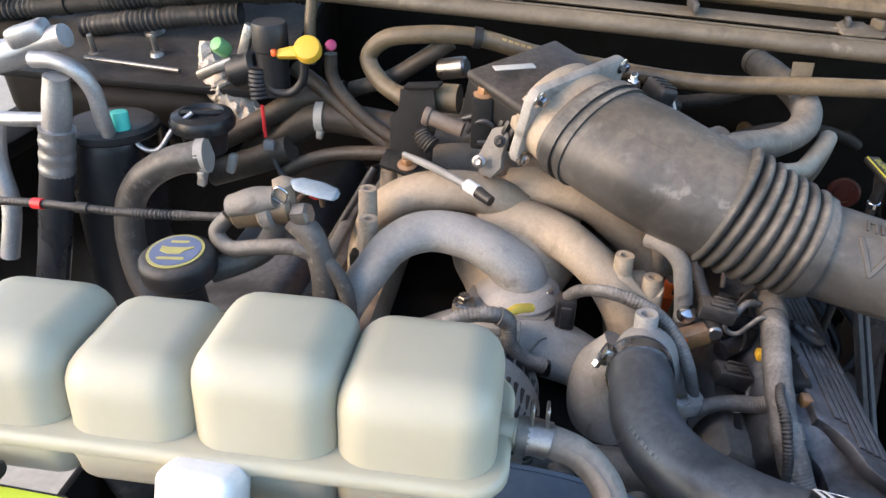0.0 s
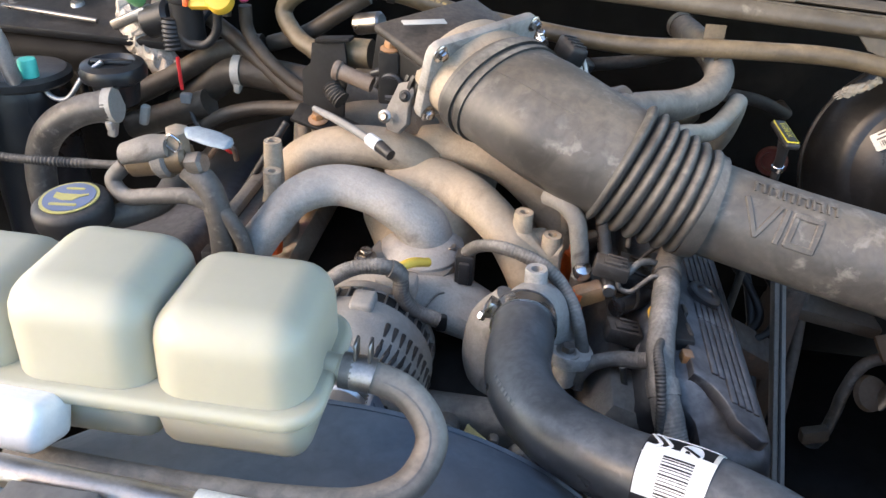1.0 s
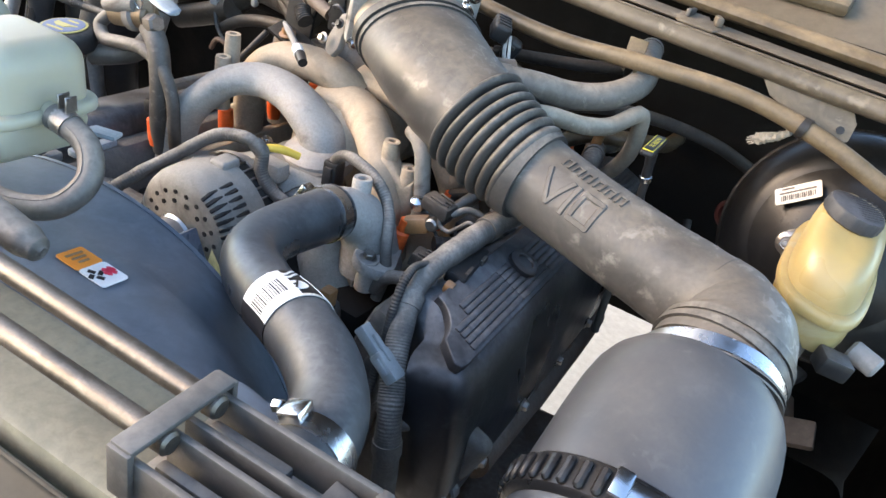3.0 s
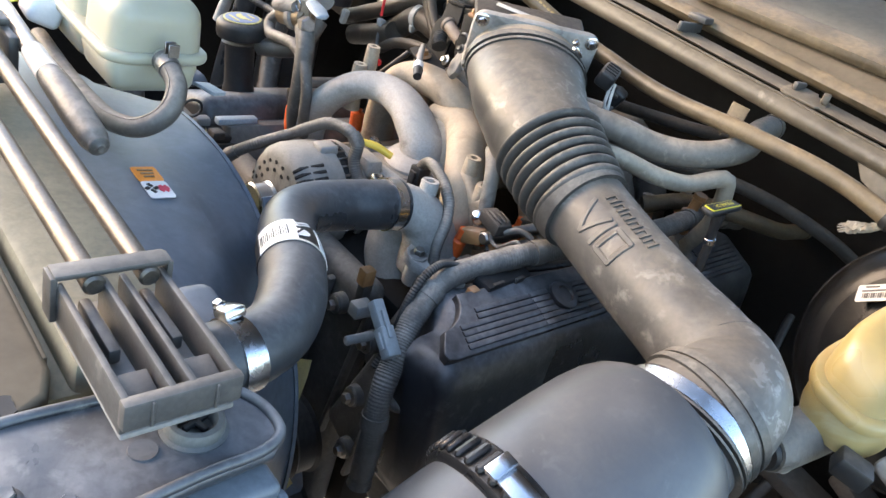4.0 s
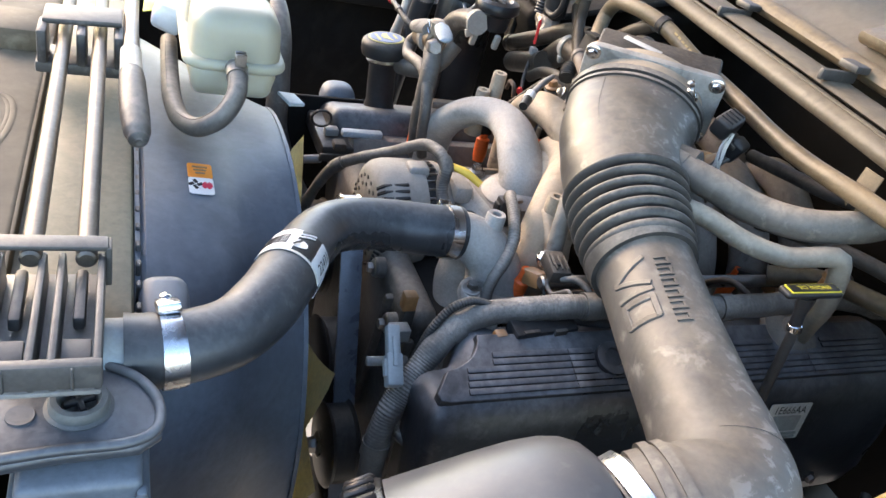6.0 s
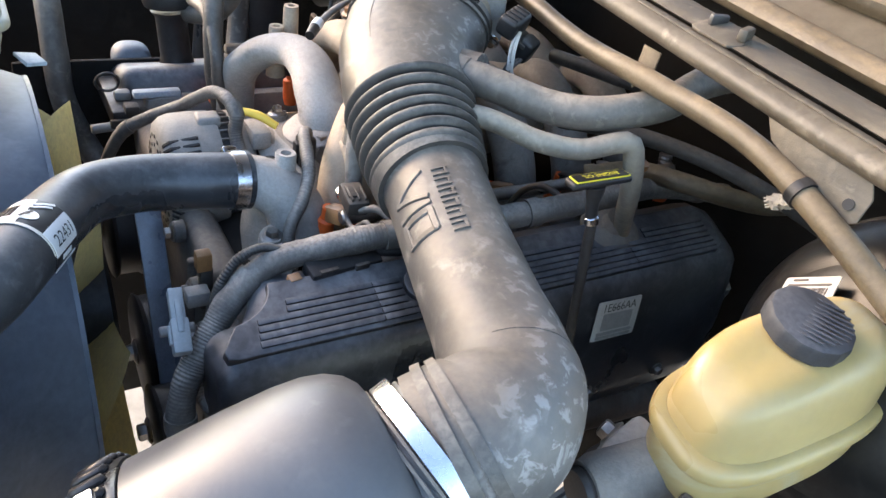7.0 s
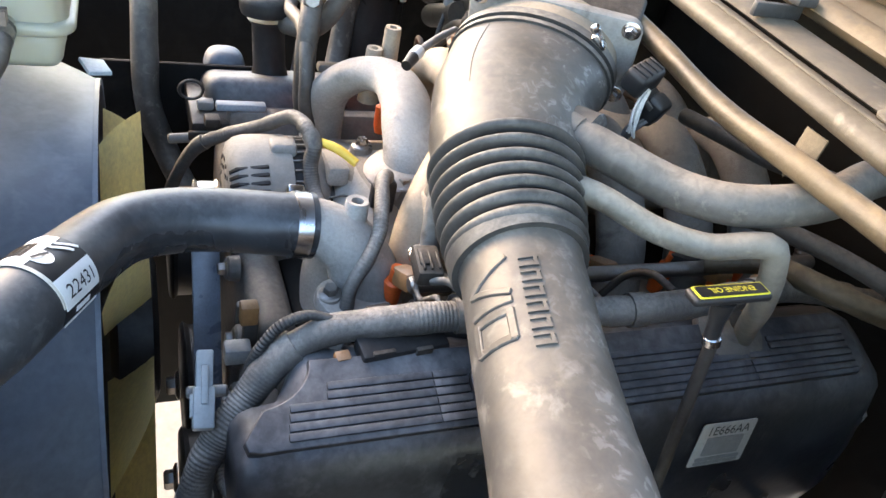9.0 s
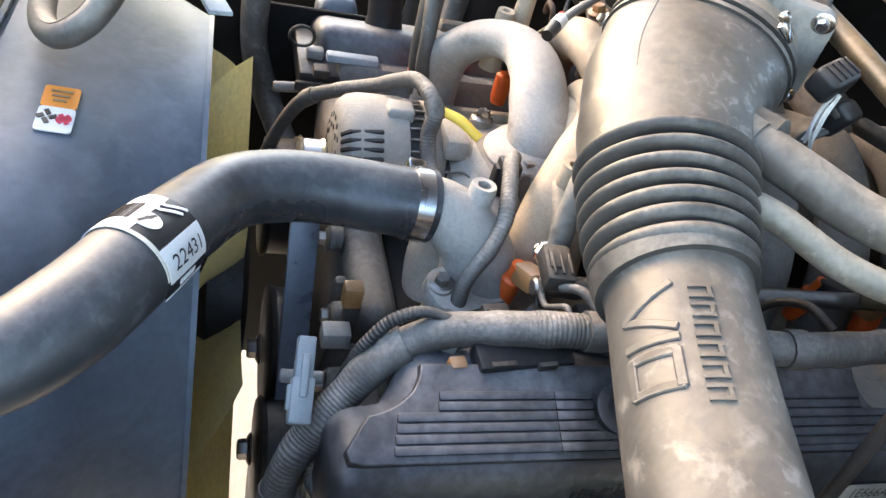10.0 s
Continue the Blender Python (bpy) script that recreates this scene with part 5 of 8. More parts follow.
single("wall_air_dam", bm, BODY_DARK, "added dark sheet closing the gap in front of the radiator", "panel", kind="structure")

# ---- valve cover ----
def valve_cover():
    c = thing("valve_cover", (0.29, 0.78, 1.08), "black ribbed plastic valve cover with a part label, dusty and with painted sky sheen on top", "valve cover")
    prof = [(0.228, 1.10), (0.236, 1.138), (0.248, 1.150), (0.268, 1.1545), (0.286, 1.150), (0.327, 1.1335), (0.336, 1.124), (0.341, 1.100), (0.348, 1.045), (0.350, 0.985), (0.344, 0.955), (0.325, 0.940), (0.24, 0.94)]
    bm = bmesh.new()
    ys = [0.454, 0.456, 0.462, 0.470, 0.480, 0.488, 0.496, 0.504, 0.512, 0.7, 0.9, 1.02, 1.042, 1.055, 1.060]
    sh = [0.72, 0.84, 0.93, 0.975, 0.99, 1.0, 1.0, 1.0, 1.0, 1.0, 1.0, 1.0, 0.98, 0.93, 0.82]

    def scooped(x, y, z):
        # the hollow corner where the loom turns down
        f = min(1.0, max(0.0, (0.512 - y) / 0.026))
        f = f * f * (3 - 2 * f)
        if x > 0.30:
            return x, z
        return x + f * (max(x, 0.276) - x), z + f * (min(z, 1.126) - z)

    rings = []
    for y, k in zip(ys, sh):
        rings.append([bm.verts.new((0.296 + (x - 0.296) * k, y, 1.05 + (z - 1.05) * k)) for x, z in [scooped(a, y, b) for a, b in prof]])
    n = len(prof)
    for ra, rb in zip(rings, rings[1:]):
        for j in range(n):
            bm.faces.new((ra[j], ra[(j + 1) % n], rb[(j + 1) % n], rb[j]))
    bm.faces.new(rings[0][::-1])
    bm.faces.new(rings[-1])
    part("shell", bm, COVER, c, angle=50)
    # raised deck on the sloping top, with a hollow corner for the loom
    slope = basis((0.307, 0.0, 1.1458), (0.928, 0, -0.372), (0.372, 0, 0.928))
    deck = [(-0.040, 0.525)]
    for i in range(9):
        a = radians(90 - 80 * i / 8)
        deck.append((-0.040 + 0.034 * math.cos(a), 0.466 + 0.044 * math.sin(a)))
    deck += [(0.014, 0.460), (0.021, 0.462), (0.0235, 0.470), (0.0235, 1.020), (0.015, 1.034), (-0.030, 1.036), (-0.040, 1.02)]
    part("deck", plate(deck, 0.012, slope @ pose(0, 0, 0.0008), 0.0016, seg=3), COVER, c, angle=50)
    for i in range(6):
        x = -0.0185 + 0.0068 * i
        for ya, yb in ((0.494 + (0.026 if i < 2 else 0.0) - 0.001 * i, 0.600), (0.600, 0.628 if i < 4 else 0.676), (0.664 if i < 4 else 0.676, 0.858 if i < 2 else 0.90), (0.928 if i < 2 else 0.90, 1.022)):
            bm = block((0, 0, 0), (0.0060, yb - ya, 0.0030), 0.0011, m=slope @ pose(x, (ya + yb) / 2, 0.0013), seg=2)
            part("rib", bm, COVER, c)
    part("pad", lathe([(0.018, -0.01), (0.0175, 0.003), (0.015, 0.0045), (0.010, 0.0045), (0.009, 0.002)], slope @ V((-0.008, 0.646, 0.003)), (0.372, 0, 0.928), 28), COVER, c)
    for y in (0.53, 0.64, 0.75, 0.86, 0.97):
        part("bolt", bolt_head((0.349, y, 0.985), (1, 0, 0.05), 0.006), STEEL_DULL, c)
    # dusty boss that takes the breather hose
    part("vent_base", lathe([(0.034, -0.008), (0.033, 0.0005), (0.022, 0.0022), (0.015, 0.005), (0.0125, 0.016)], slope @ V((-0.030, 0.893, 0.001)), (0.372, 0, 0.928), 28), ALLOY_DIRTY, c, "dusty boss under the breather hose")
    c.location += V((-0.006, -0.006, 0.0))
    return c


valve_cover()
LABEL_SILVER = surface("dull_silver_label", (0.36, 0.35, 0.33), 0.5, dust_light=0.3, scale=60, vary=0.15)
vl = thing("part_label", (0.343, 0.868, 1.09), "silver part label with black code on the valve cover", "label")
LM = basis((0.3395, 0.864, 1.0880), (-0.05, 1, -0.10), (1, 0, 0.18)) @ Matrix.Scale(0.90, 4)
part("sheet", plate(rounded(0.074, 0.052, 0.003, 2), 0.0008, LM @ pose(0, 0, 0.001), 0), LABEL_SILVER, vl)
bm = text_mesh("1E666AA", 0.0150)
bmesh.ops.transform(bm, matrix=LM @ pose(0, 0.0165, 0.0016), verts=bm.verts)
part("code", bm, INK, vl)
part("grey_block", plate(rounded(0.050, 0.022, 0.001, 1), 0.0006, LM @ pose(0.0, -0.002, 0.0018), 0), LABEL_GREY, vl)
for k in range(2):
    part("line", plate(rounded(0.060, 0.004, 0.001, 1), 0.0006, LM @ pose(0.0, -0.0175 - 0.005 * k, 0.0018), 0), LABEL_GREY, vl)

# ---- main wiring loom over the valve cover ----
loom("main_loom", [(0.290, 0.424, 0.960), (0.2865, 0.4255, 1.010), (0.2800, 0.4270, 1.0541), (0.2740, 0.4330, 1.0750), (0.2635, 0.4478, 1.0973), (0.2518, 0.4657, 1.1171), (0.2444, 0.4801, 1.1344), (0.2391, 0.4993, 1.1504), (0.2377, 0.5231, 1.1631), (0.2413, 0.5552, 1.1702), (0.2480, 0.5991, 1.1784), (0.2538, 0.6434, 1.1824), (0.2720, 0.6916, 1.1960), (0.2830, 0.7450, 1.2030), (0.2840, 0.8000, 1.2050), (0.2740, 0.8750, 1.2010), (0.2580, 0.9600, 1.1880), (0.2600, 1.0800, 1.1640)], 0.0122, label="thick dusty taped wiring loom along the valve cover", pitch=0.0030, depth=0.0006, per=14)
loom("branch_loom", [(0.242, 0.527, 1.154), (0.228, 0.538, 1.140), (0.204, 0.548, 1.130), (0.184, 0.548, 1.120), (0.172, 0.548, 1.100)], 0.0075, label="dusty taped loom branch beside the housing")
loom("branch_loom", [(0.252, 0.450, 1.062), (0.275, 0.450, 1.050), (0.300, 0.462, 1.052), (0.310, 0.475, 1.040)], 0.0075, label="dusty loom branch turning under the cover")
loom("thin_loom", [(0.238, 0.530, 1.172), (0.232, 0.510, 1.175), (0.233, 0.490, 1.168), (0.236, 0.474, 1.148), (0.239, 0.463, 1.115), (0.240, 0.456, 1.085), (0.242, 0.446, 1.068)], 0.0040, LOOM_BLACK, label="thin black ribbed loom beside the grey connector", pitch=0.003, depth=0.0009)
PALE_CONN = surface("pale_grey_connector", (0.27, 0.295, 0.30), 0.5, dust_light=0.3, scale=60, grain=0.5, bump=0.05)
cn = thing("grey_connector", (0.24, 0.436, 1.09), "grey-blue plastic wiring connector standing beside the loom", "connector")
CM = basis((0.252, 0.434, 1.126), (0.557, 0, 0.83), (-0.83, 0.08, 0.557))
part("upper_half", block((0, 0, 0), (0.012, 0.012, 0.032), 0.0015, m=CM @ pose(0, 0, 0.014)), PALE_CONN, cn)
part("lower_half", block((0, 0, 0), (0.015, 0.015, 0.030), 0.002, m=CM @ pose(0, 0, -0.012)), PALE_CONN, cn)
part("clip", block((0, 0, 0), (0.004, 0.005, 0.028), 0.001, m=CM @ pose(0.008, 0, 0.004)), PALE_CONN, cn)
part("ridge", block((0, 0, 0), (0.007, 0.003, 0.016), 0.0008, m=CM @ pose(0, -0.008, -0.010)), PALE_CONN, cn)
cn = thing("small_connector", (0.205, 0.455, 1.12), "small tan and grey wiring connectors on the engine front", "connector")
part("shell", block((0.1625, 0.478, 1.119), (0.013, 0.015, 0.020), 0.002), BROWN, cn)
part("shell", block((0.178, 0.468, 1.090), (0.016, 0.022, 0.016), 0.002), GREY, cn)
part("peg", rod((0.218, 0.456, 1.088), (0.214, 0.425, 1.086), 0.005, 12), GREY, cn)
part("stem", block((0.1625, 0.480, 1.088), (0.012, 0.012, 0.05), 0.002), BLACK_DUSTY, cn)

# ---- oil dipstick ----
dip = thing("oil_dipstick", (0.3653, 0.787, 1.034), "black T-handled oil dipstick with a yellow label", "dipstick")
part("handle", block((0.3618, 0.749, 1.2856), (0.0145, 0.064, 0.0066), 0.0026, seg=3), BLACK_CLEAN, dip)
part("grip_stem", Tube([(0.3628, 0.747, 1.28), (0.3643, 0.748, 1.262), (0.3648, 0.75, 1.25)], [(0.010, 0.006), (0.006, 0.005), (0.0055, 0.0055)], ref=(0, 1, 0), per=6).mesh(n=14), BLACK_CLEAN, dip)
part("label", plate(rounded(0.058, 0.0118, 0.001, 2), 0.0008, basis((0.3618, 0.749, 1.2898), (0, 1, 0), (0, 0, 1)), 0), LABEL_YELLOW, dip, "yellow label")
part("label_field", plate(rounded(0.0555, 0.0098, 0.001, 2), 0.0006, basis((0.3618, 0.749, 1.2904), (0, 1, 0), (0, 0, 1)), 0), INK, dip)
bm = text_mesh("ENGINE OIL", 0.0070)
bmesh.ops.transform(bm, matrix=basis((0.3618, 0.749, 1.2908), (0, -1, 0), (0, 0, 1)), verts=bm.verts)
part("words", bm, LABEL_YELLOW, dip)
part("ferrule", rod((0.3648, 0.75, 1.253), (0.3658, 0.752, 1.244), 0.0065, 14), STEEL, dip)
part("tube", rod((0.3658, 0.752, 1.246), (0.3693, 0.782, 1.024), 0.0048, 12), BLACK_DUSTY, dip)

# ---- vent hoses behind the bellows ----
HOSE_GREY = surface("dusty_grey_rubber", (0.085, 0.078, 0.068), 0.5, dust_light=0.7, dust_light_col=(0.35, 0.30, 0.235), scale=28, vary=0.4, scuff=0.4, scuff_col=(0.32, 0.285, 0.235), grime=0.3, bump=0.25)
HOSE_TAN = surface("pale_dusty_rubber", (0.17, 0.152, 0.12), 0.55, dust_light=0.75, dust_light_col=(0.43, 0.375, 0.285), scale=28, vary=0.35, scuff=0.4, scuff_col=(0.40, 0.35, 0.28), grime=0.4, bump=0.25)
VH1, _ = pipe("vent_hose", [(0.184, 0.710, 1.308), (0.2200, 0.7330, 1.3070), (0.2535, 0.7650, 1.3010), (0.2870, 0.7930, 1.3065), (0.3030, 0.8290, 1.3145), (0.3035, 0.8720, 1.3205), (0.2894, 0.9220, 1.3280), (0.2771, 0.9833, 1.3288)], 0.0158, HOSE_GREY, "thick dusty grey vent hose curving to the firewall", n=24)
pipe("breather_hose", [(0.2130, 0.6800, 1.2840), (0.2470, 0.7090, 1.2890), (0.2830, 0.7450, 1.2810), (0.3035, 0.7790, 1.2800), (0.3190, 0.7990, 1.2920), (0.3255, 0.8130, 1.2940), (0.3275, 0.8225, 1.2760), (0.3225, 0.8380, 1.2365), (0.3060, 0.8603, 1.2020), (0.2870, 0.8865, 1.1703), (0.2766, 0.9001, 1.1441)], 0.0098, HOSE_TAN, "dusty grey breather hose turning down into the valve cover", n=20)
CWH, cwh = pipe("cowl_hose", [(-0.1347, 0.7916, 1.3110), (-0.1667, 0.8093, 1.3229), (-0.1854, 0.8249, 1.3459), (-0.1670, 0.8229, 1.3675), (-0.1271, 0.8195, 1.3767), (-0.0665, 0.8285, 1.3757), (0.0033, 0.8430, 1.3572), (0.0850, 0.8520, 1.3440), (0.1930, 0.8440, 1.3365), (0.3159, 0.8294, 1.3454), (0.4326, 0.8227, 1.3470), (0.5197, 0.8103, 1.3319), (0.6024, 0.8023, 1.3069), (0.7050, 0.7441, 1.3140)], 0.0099, RUBBER_TAN, "tan dusty rubber hose running along the cowl", n=20)

for s0, wide in ((0.205, 0.009), (CWH.length * 0.76, 0.008)):
    part("clip_band", CWH.mesh(n=20, a=s0, b=s0 + wide, off=0.0018, step=0.003), BLACK, cwh, "black plastic clip")
for i in range(9):
    s0 = 0.235 + 0.0075 * i
    a0 = CWH.angle(s0, (0, -0.7, 0.7))
    part("print", CWH.patch(s0, s0 + 0.005, a0 - 0.13, a0 + 0.13, 0.0005, nu=2, nv=2), HOSE_PRINT, cwh, "faded yellow printed bar")


# ---- throttle body and linkage ----
RUST_DUSTY = surface("dusty_brown_steel", (0.13, 0.095, 0.07), 0.6, dust_light=0.4, scale=50, grime=0.4)
tb = thing("throttle_unit", (0.0, 0.77, 1.24), "dusty silver throttle unit with black linkage bracket", "throttle")
TX = V((0.76, -0.58, -0.26)).normalized()
TM = basis((0.052, 0.745, 1.334), TX, (0.1, 0.1, 1))
part("bore", Tube([V((0.058, 0.741, 1.316)) - TX * 0.042, V((0.058, 0.741, 1.316)) - TX * 0.02, V((0.058, 0.741, 1.316)) + TX * 0.006], [(0.066, 0.045), (0.070, 0.045), (0.072, 0.045)], ref=(0.60, 0.80, 0.05), per=6).mesh(n=40), ALLOY_WARM, tb)
flm = basis(V((0.060, 0.745, 1.3205)) - TX * 0.016, V((0.60, 0.80, 0.05)), TX)
bm = plate(rounded(0.160, 0.086, 0.014, 4), 0.012, flm, 0.003)
part("flange", bm, ALLOY, tb)
for sx in (-1, 1):
    for sy in (-1, 1):
        q = flm @ V((0.070 * sx, 0.034 * sy, 0.0))
        part("bolt", bolt_head(q, TX, 0.0055), STEEL, tb)
LX = V((0.60, 0.80, 0.05)).normalized()
BXM = Matrix((LX, -TX, LX.cross(-TX))).transposed().to_4x4()
F0 = V((0.060, 0.745, 1.3205))
UPB = LX.cross(-TX)
part("rear_box", block(F0 - TX * 0.070 - UPB * 0.016, (0.140, 0.080, 0.052), 0.007, m=BXM, seg=3), BRACKET, tb)
part("rear_lid", block(F0 - TX * 0.066 + UPB * 0.013, (0.148, 0.086, 0.010), 0.004, m=BXM, seg=3), BLACK_DUSTY, tb, "dusty black lid")
for k in range(13):
    q = F0 - TX * 0.026 + LX * (-0.070 + 0.0115 * k) + UPB * 0.030
    part("rib", block(q, (0.0032, 0.014, 0.010), 0.001, m=BXM, seg=1), BLACK_DUSTY, tb)
part("lid_bar", block(F0 - TX * 0.018 + UPB * 0.033, (0.150, 0.003, 0.004), 0.001, m=BXM, seg=1), BLACK_DUSTY, tb)
part("paint_mark", block(F0 - TX * 0.088 - LX * 0.022 + UPB * 0.0186, (0.050, 0.009, 0.0010), 0.0004, m=BXM @ pose(0, 0, 0, 0, 0, -20)), PAPER_OLD, tb, "pale paint mark")
part("can", rod((-0.105, 0.835, 1.335), (-0.072, 0.825, 1.343), 0.012, 20), STEEL_DULL, tb)
part("vacuum_pipe", Tube([(-0.13, 0.80, 1.310), (-0.105, 0.79, 1.316), (-0.075, 0.785, 1.318)], 0.016, per=6).mesh(n=18), RUBBER_TAN, tb)
part("lug", block((-0.045, 0.738, 1.312), (0.022, 0.022, 0.056), 0.003), BRACKET, tb)
part("bolt", bolt_head((-0.045, 0.738, 1.340), (0, -0.1, 1), 0.007), BROWN, tb)
lk = thing("throttle_linkage", (-0.10, 0.75, 1.25), "black steel throttle cable bracket with spring and grey cable", "linkage")
bm = plate([(-0.022, -0.055), (0.020, -0.062), (0.022, -0.02), (0.026, 0.0), (0.022, 0.034), (-0.016, 0.030), (-0.018, 0.008), (-0.028, 0.0), (-0.028, -0.035)], 0.004, basis((-0.122, 0.765, 1.300), (1, -0.15, 0.05), (-0.1, -1, 0.15)), 0.0008)
part("bracket", bm, BRACKET, lk)
part("bracket_fold", block((-0.113, 0.772, 1.335), (0.040, 0.016, 0.004), 0.001, turn=(0, -8, -8)), BRACKET, lk)
bm = plate([(-0.05, -0.012), (0.0, -0.020), (0.055, -0.03), (0.05, 0.0), (0.0, 0.012), (-0.05, 0.016)], 0.005, basis((-0.105, 0.745, 1.252), (1, -0.1, -0.12), (0, -0.35, 1)), 0.001)
part("foot", bm, BRACKET, lk)
part("bolt", bolt_head((-0.125, 0.742, 1.254), (0, -0.3, 1), 0.007), BROWN, lk)
part("post", rod((-0.125, 0.745, 1.252), (-0.125, 0.745, 1.20), 0.007, 12), RUST, lk)
SPR = Tube([(-0.105, 0.752, 1.308), (-0.085, 0.748, 1.303), (-0.066, 0.745, 1.298)], 0.0075, per=10)
part("barrel", SPR.mesh(n=18, off=0.001), RUST_DUSTY, lk, "rusty brown barrel")
part("barrel_cap", rod((-0.109, 0.7525, 1.3088), (-0.101, 0.7515, 1.307), 0.0105, 16), RUST_DUSTY, lk)
COI = Tube([(-0.112, 0.750, 1.290), (-0.106, 0.744, 1.284), (-0.098, 0.740, 1.279)], 0.009, per=8)
part("spring", COI.mesh(n=14, step=0.0007, off=corrugate(0.0034, 0.0016)), BLACK_DUSTY, lk, "dark coil spring")
part("cable", Tube([(-0.128, 0.738, 1.268), (-0.100, 0.712, 1.270), (-0.070, 0.685, 1.270), (-0.045, 0.663, 1.268)], [0.0032, 0.0042, 0.0042, 0.004], per=8).mesh(n=12), GREY, lk, "grey cable sleeve")
part("cable_tip", Tube([(-0.052, 0.669, 1.270), (-0.040, 0.659, 1.268)], 0.0066, per=4).mesh(n=12), WHITE, lk, "white cable end")
part("cable_cap", Tube([(-0.041, 0.660, 1.268), (-0.026, 0.648, 1.264)], [0.0065, 0.0055], per=4).mesh(n=12), BLACK, lk)
part("arm", plate([(-0.014, -0.026), (0.000, -0.030), (0.012, -0.020), (0.014, -0.004), (0.022, 0.012), (0.016, 0.024), (0.002, 0.022), (-0.008, 0.006), (-0.018, -0.010)], 0.010, basis((-0.034, 0.716, 1.290), (1, -0.4, 0.25), (-0.25, -1, 0.35)), 0.003), ALLOY_DIRTY, lk, "dirty alloy throttle arm")
part("arm_pin", bolt_head((-0.044, 0.706, 1.280), (-0.25, -1, 0.35), 0.0045), STEEL_DULL, lk)
part("arm_pin", bolt_head((-0.024, 0.708, 1.303), (-0.25, -1, 0.35), 0.0040), BLACK, lk)
part("hook", Tube([(-0.060, 0.736, 1.300), (-0.052, 0.730, 1.312), (-0.040, 0.726, 1.316), (-0.030, 0.726, 1.306), (-0.036, 0.726, 1.294), (-0.048, 0.728, 1.292)], 0.0030, per=6).mesh(n=8), BLACK_STEEL, lk)
for k, r in ((0.0, 0.024), (0.008, 0.026), (0.016, 0.024)):
    part("cam_disc", lathe([(r, 0), (r, 0.004), (r * 0.5, 0.005)], V((-0.014, 0.742, 1.312)) + TX * k, TX, 28), BLACK, lk)
part("lever", Tube([(-0.065, 0.742, 1.312), (-0.045, 0.735, 1.318), (-0.030, 0.730, 1.300), (-0.040, 0.728, 1.285)], 0.004, per=6).mesh(n=10), BLACK_STEEL, lk)
sn = thing("throttle_sensor", (0.135, 0.80, 1.32), "black sensor plug with torn pale wires behind the elbow", "sensor")
SNM = pose(0, 0, 0, 10, 15, 30)
part("shell", block((0.138, 0.800, 1.336), (0.022, 0.036, 0.022), 0.005, m=SNM, seg=3), BLACK, sn)
for k in (-0.012, -0.004, 0.004, 0.012):
    part("fin", block(V((0.138, 0.800, 1.336)) + SNM @ V((0, k, 0.0115)), (0.016, 0.002, 0.003), 0.0006, m=SNM, seg=1), BLACK, sn)
part("plug", block((0.152, 0.812, 1.314), (0.018, 0.020, 0.028), 0.005, turn=(10, 25, 30), seg=3), BLACK, sn)
part("plug_collar", block((0.147, 0.808, 1.323), (0.021, 0.024, 0.006), 0.002, turn=(10, 25, 30)), BLACK_DUSTY, sn)
for k in range(3):
    part("wire", Tube([(0.150 + 0.004 * k, 0.805, 1.305), (0.146 + 0.004 * k, 0.795, 1.29), (0.150, 0.80, 1.265), (0.14, 0.82, 1.24)], 0.0018, per=6).mesh(n=8), LOOM, sn)
for k in range(6):
    a = 1.1 * k
    part("strand", Tube([(0.150 + 0.003 * math.cos(a), 0.800, 1.332), (0.154 + 0.004 * math.cos(a), 0.794 + 0.002 * math.sin(a), 1.318), (0.157 + 0.005 * math.cos(a + 0.5), 0.792 + 0.003 * math.sin(a), 1.304), (0.158 + 0.006 * math.cos(a + 1.0), 0.793, 1.292)], 0.0010, per=5).mesh(n=6), PAPER_OLD, sn, "pale torn strand")

# ---- ignition coils, injectors and plugs in the valley beside the manifold ----
for k in range(5):
    y = 0.60 + 0.098 * k
    ij = thing("fuel_injector", (0.178, y, 1.10), "orange and black fuel injector plug beside the rail", "injector", "fuel injectors")
    part("body", lathe([(0.007, 0), (0.009, 0.012), (0.009, 0.036), (0.006, 0.038), (0.006, 0.052)], (0.160, y, 1.112), (0.15, 0, 1), 14), ORANGE, ij, "orange injector body")
    part("plug", block((0.178, y + 0.006, 1.160), (0.030, 0.018, 0.018), 0.004, turn=(0, -22, 10)), BROWN if k % 2 == 0 else BLACK, ij)
for k in range(5):
    y = 0.587 + 0.096 * k
    xi = -0.186 if k == 0 else -0.163
    ij = thing("fuel_injector", (xi, y, 1.10), "orange and black fuel injector plug beside the rail", "injector", "fuel injectors")
    part("body", lathe([(0.008, 0), (0.010, 0.010), (0.010, 0.034), (0.006, 0.036), (0.006, 0.046)], (xi, y, 1.115), (-0.1, 0, 1), 14), ORANGE, ij, "orange injector body")
    part("plug", block((xi - 0.006, y, 1.165), (0.016, 0.018, 0.018), 0.003), BLACK, ij)
for x, y in ((0.182, 0.945), (0.182, 1.050)):
    ic = thing("ignition_coil", (x, y, 1.12), "orange-booted ignition coil with a steel spring top", "ignition coil", "ignition coils")
    part("boot", lathe([(0.008, 0), (0.011, 0.004), (0.011, 0.030), (0.009, 0.034)], (x + 0.012, y, 1.120), (-0.25, 0, 1), 16), ORANGE, ic, "orange rubber boot")
    part("collar", block((x + 0.006, y - 0.004, 1.150), (0.020, 0.024, 0.012), 0.003, turn=(0, -14, 10)), BROWN, ic)
    part("spring_top", Tube([(x + 0.003, y, 1.156), (x, y, 1.170), (x - 0.002, y, 1.180)], 0.0075, per=6).mesh(n=14, step=0.0008, off=corrugate(0.0048, 0.0012)), STEEL_DULL, ic)
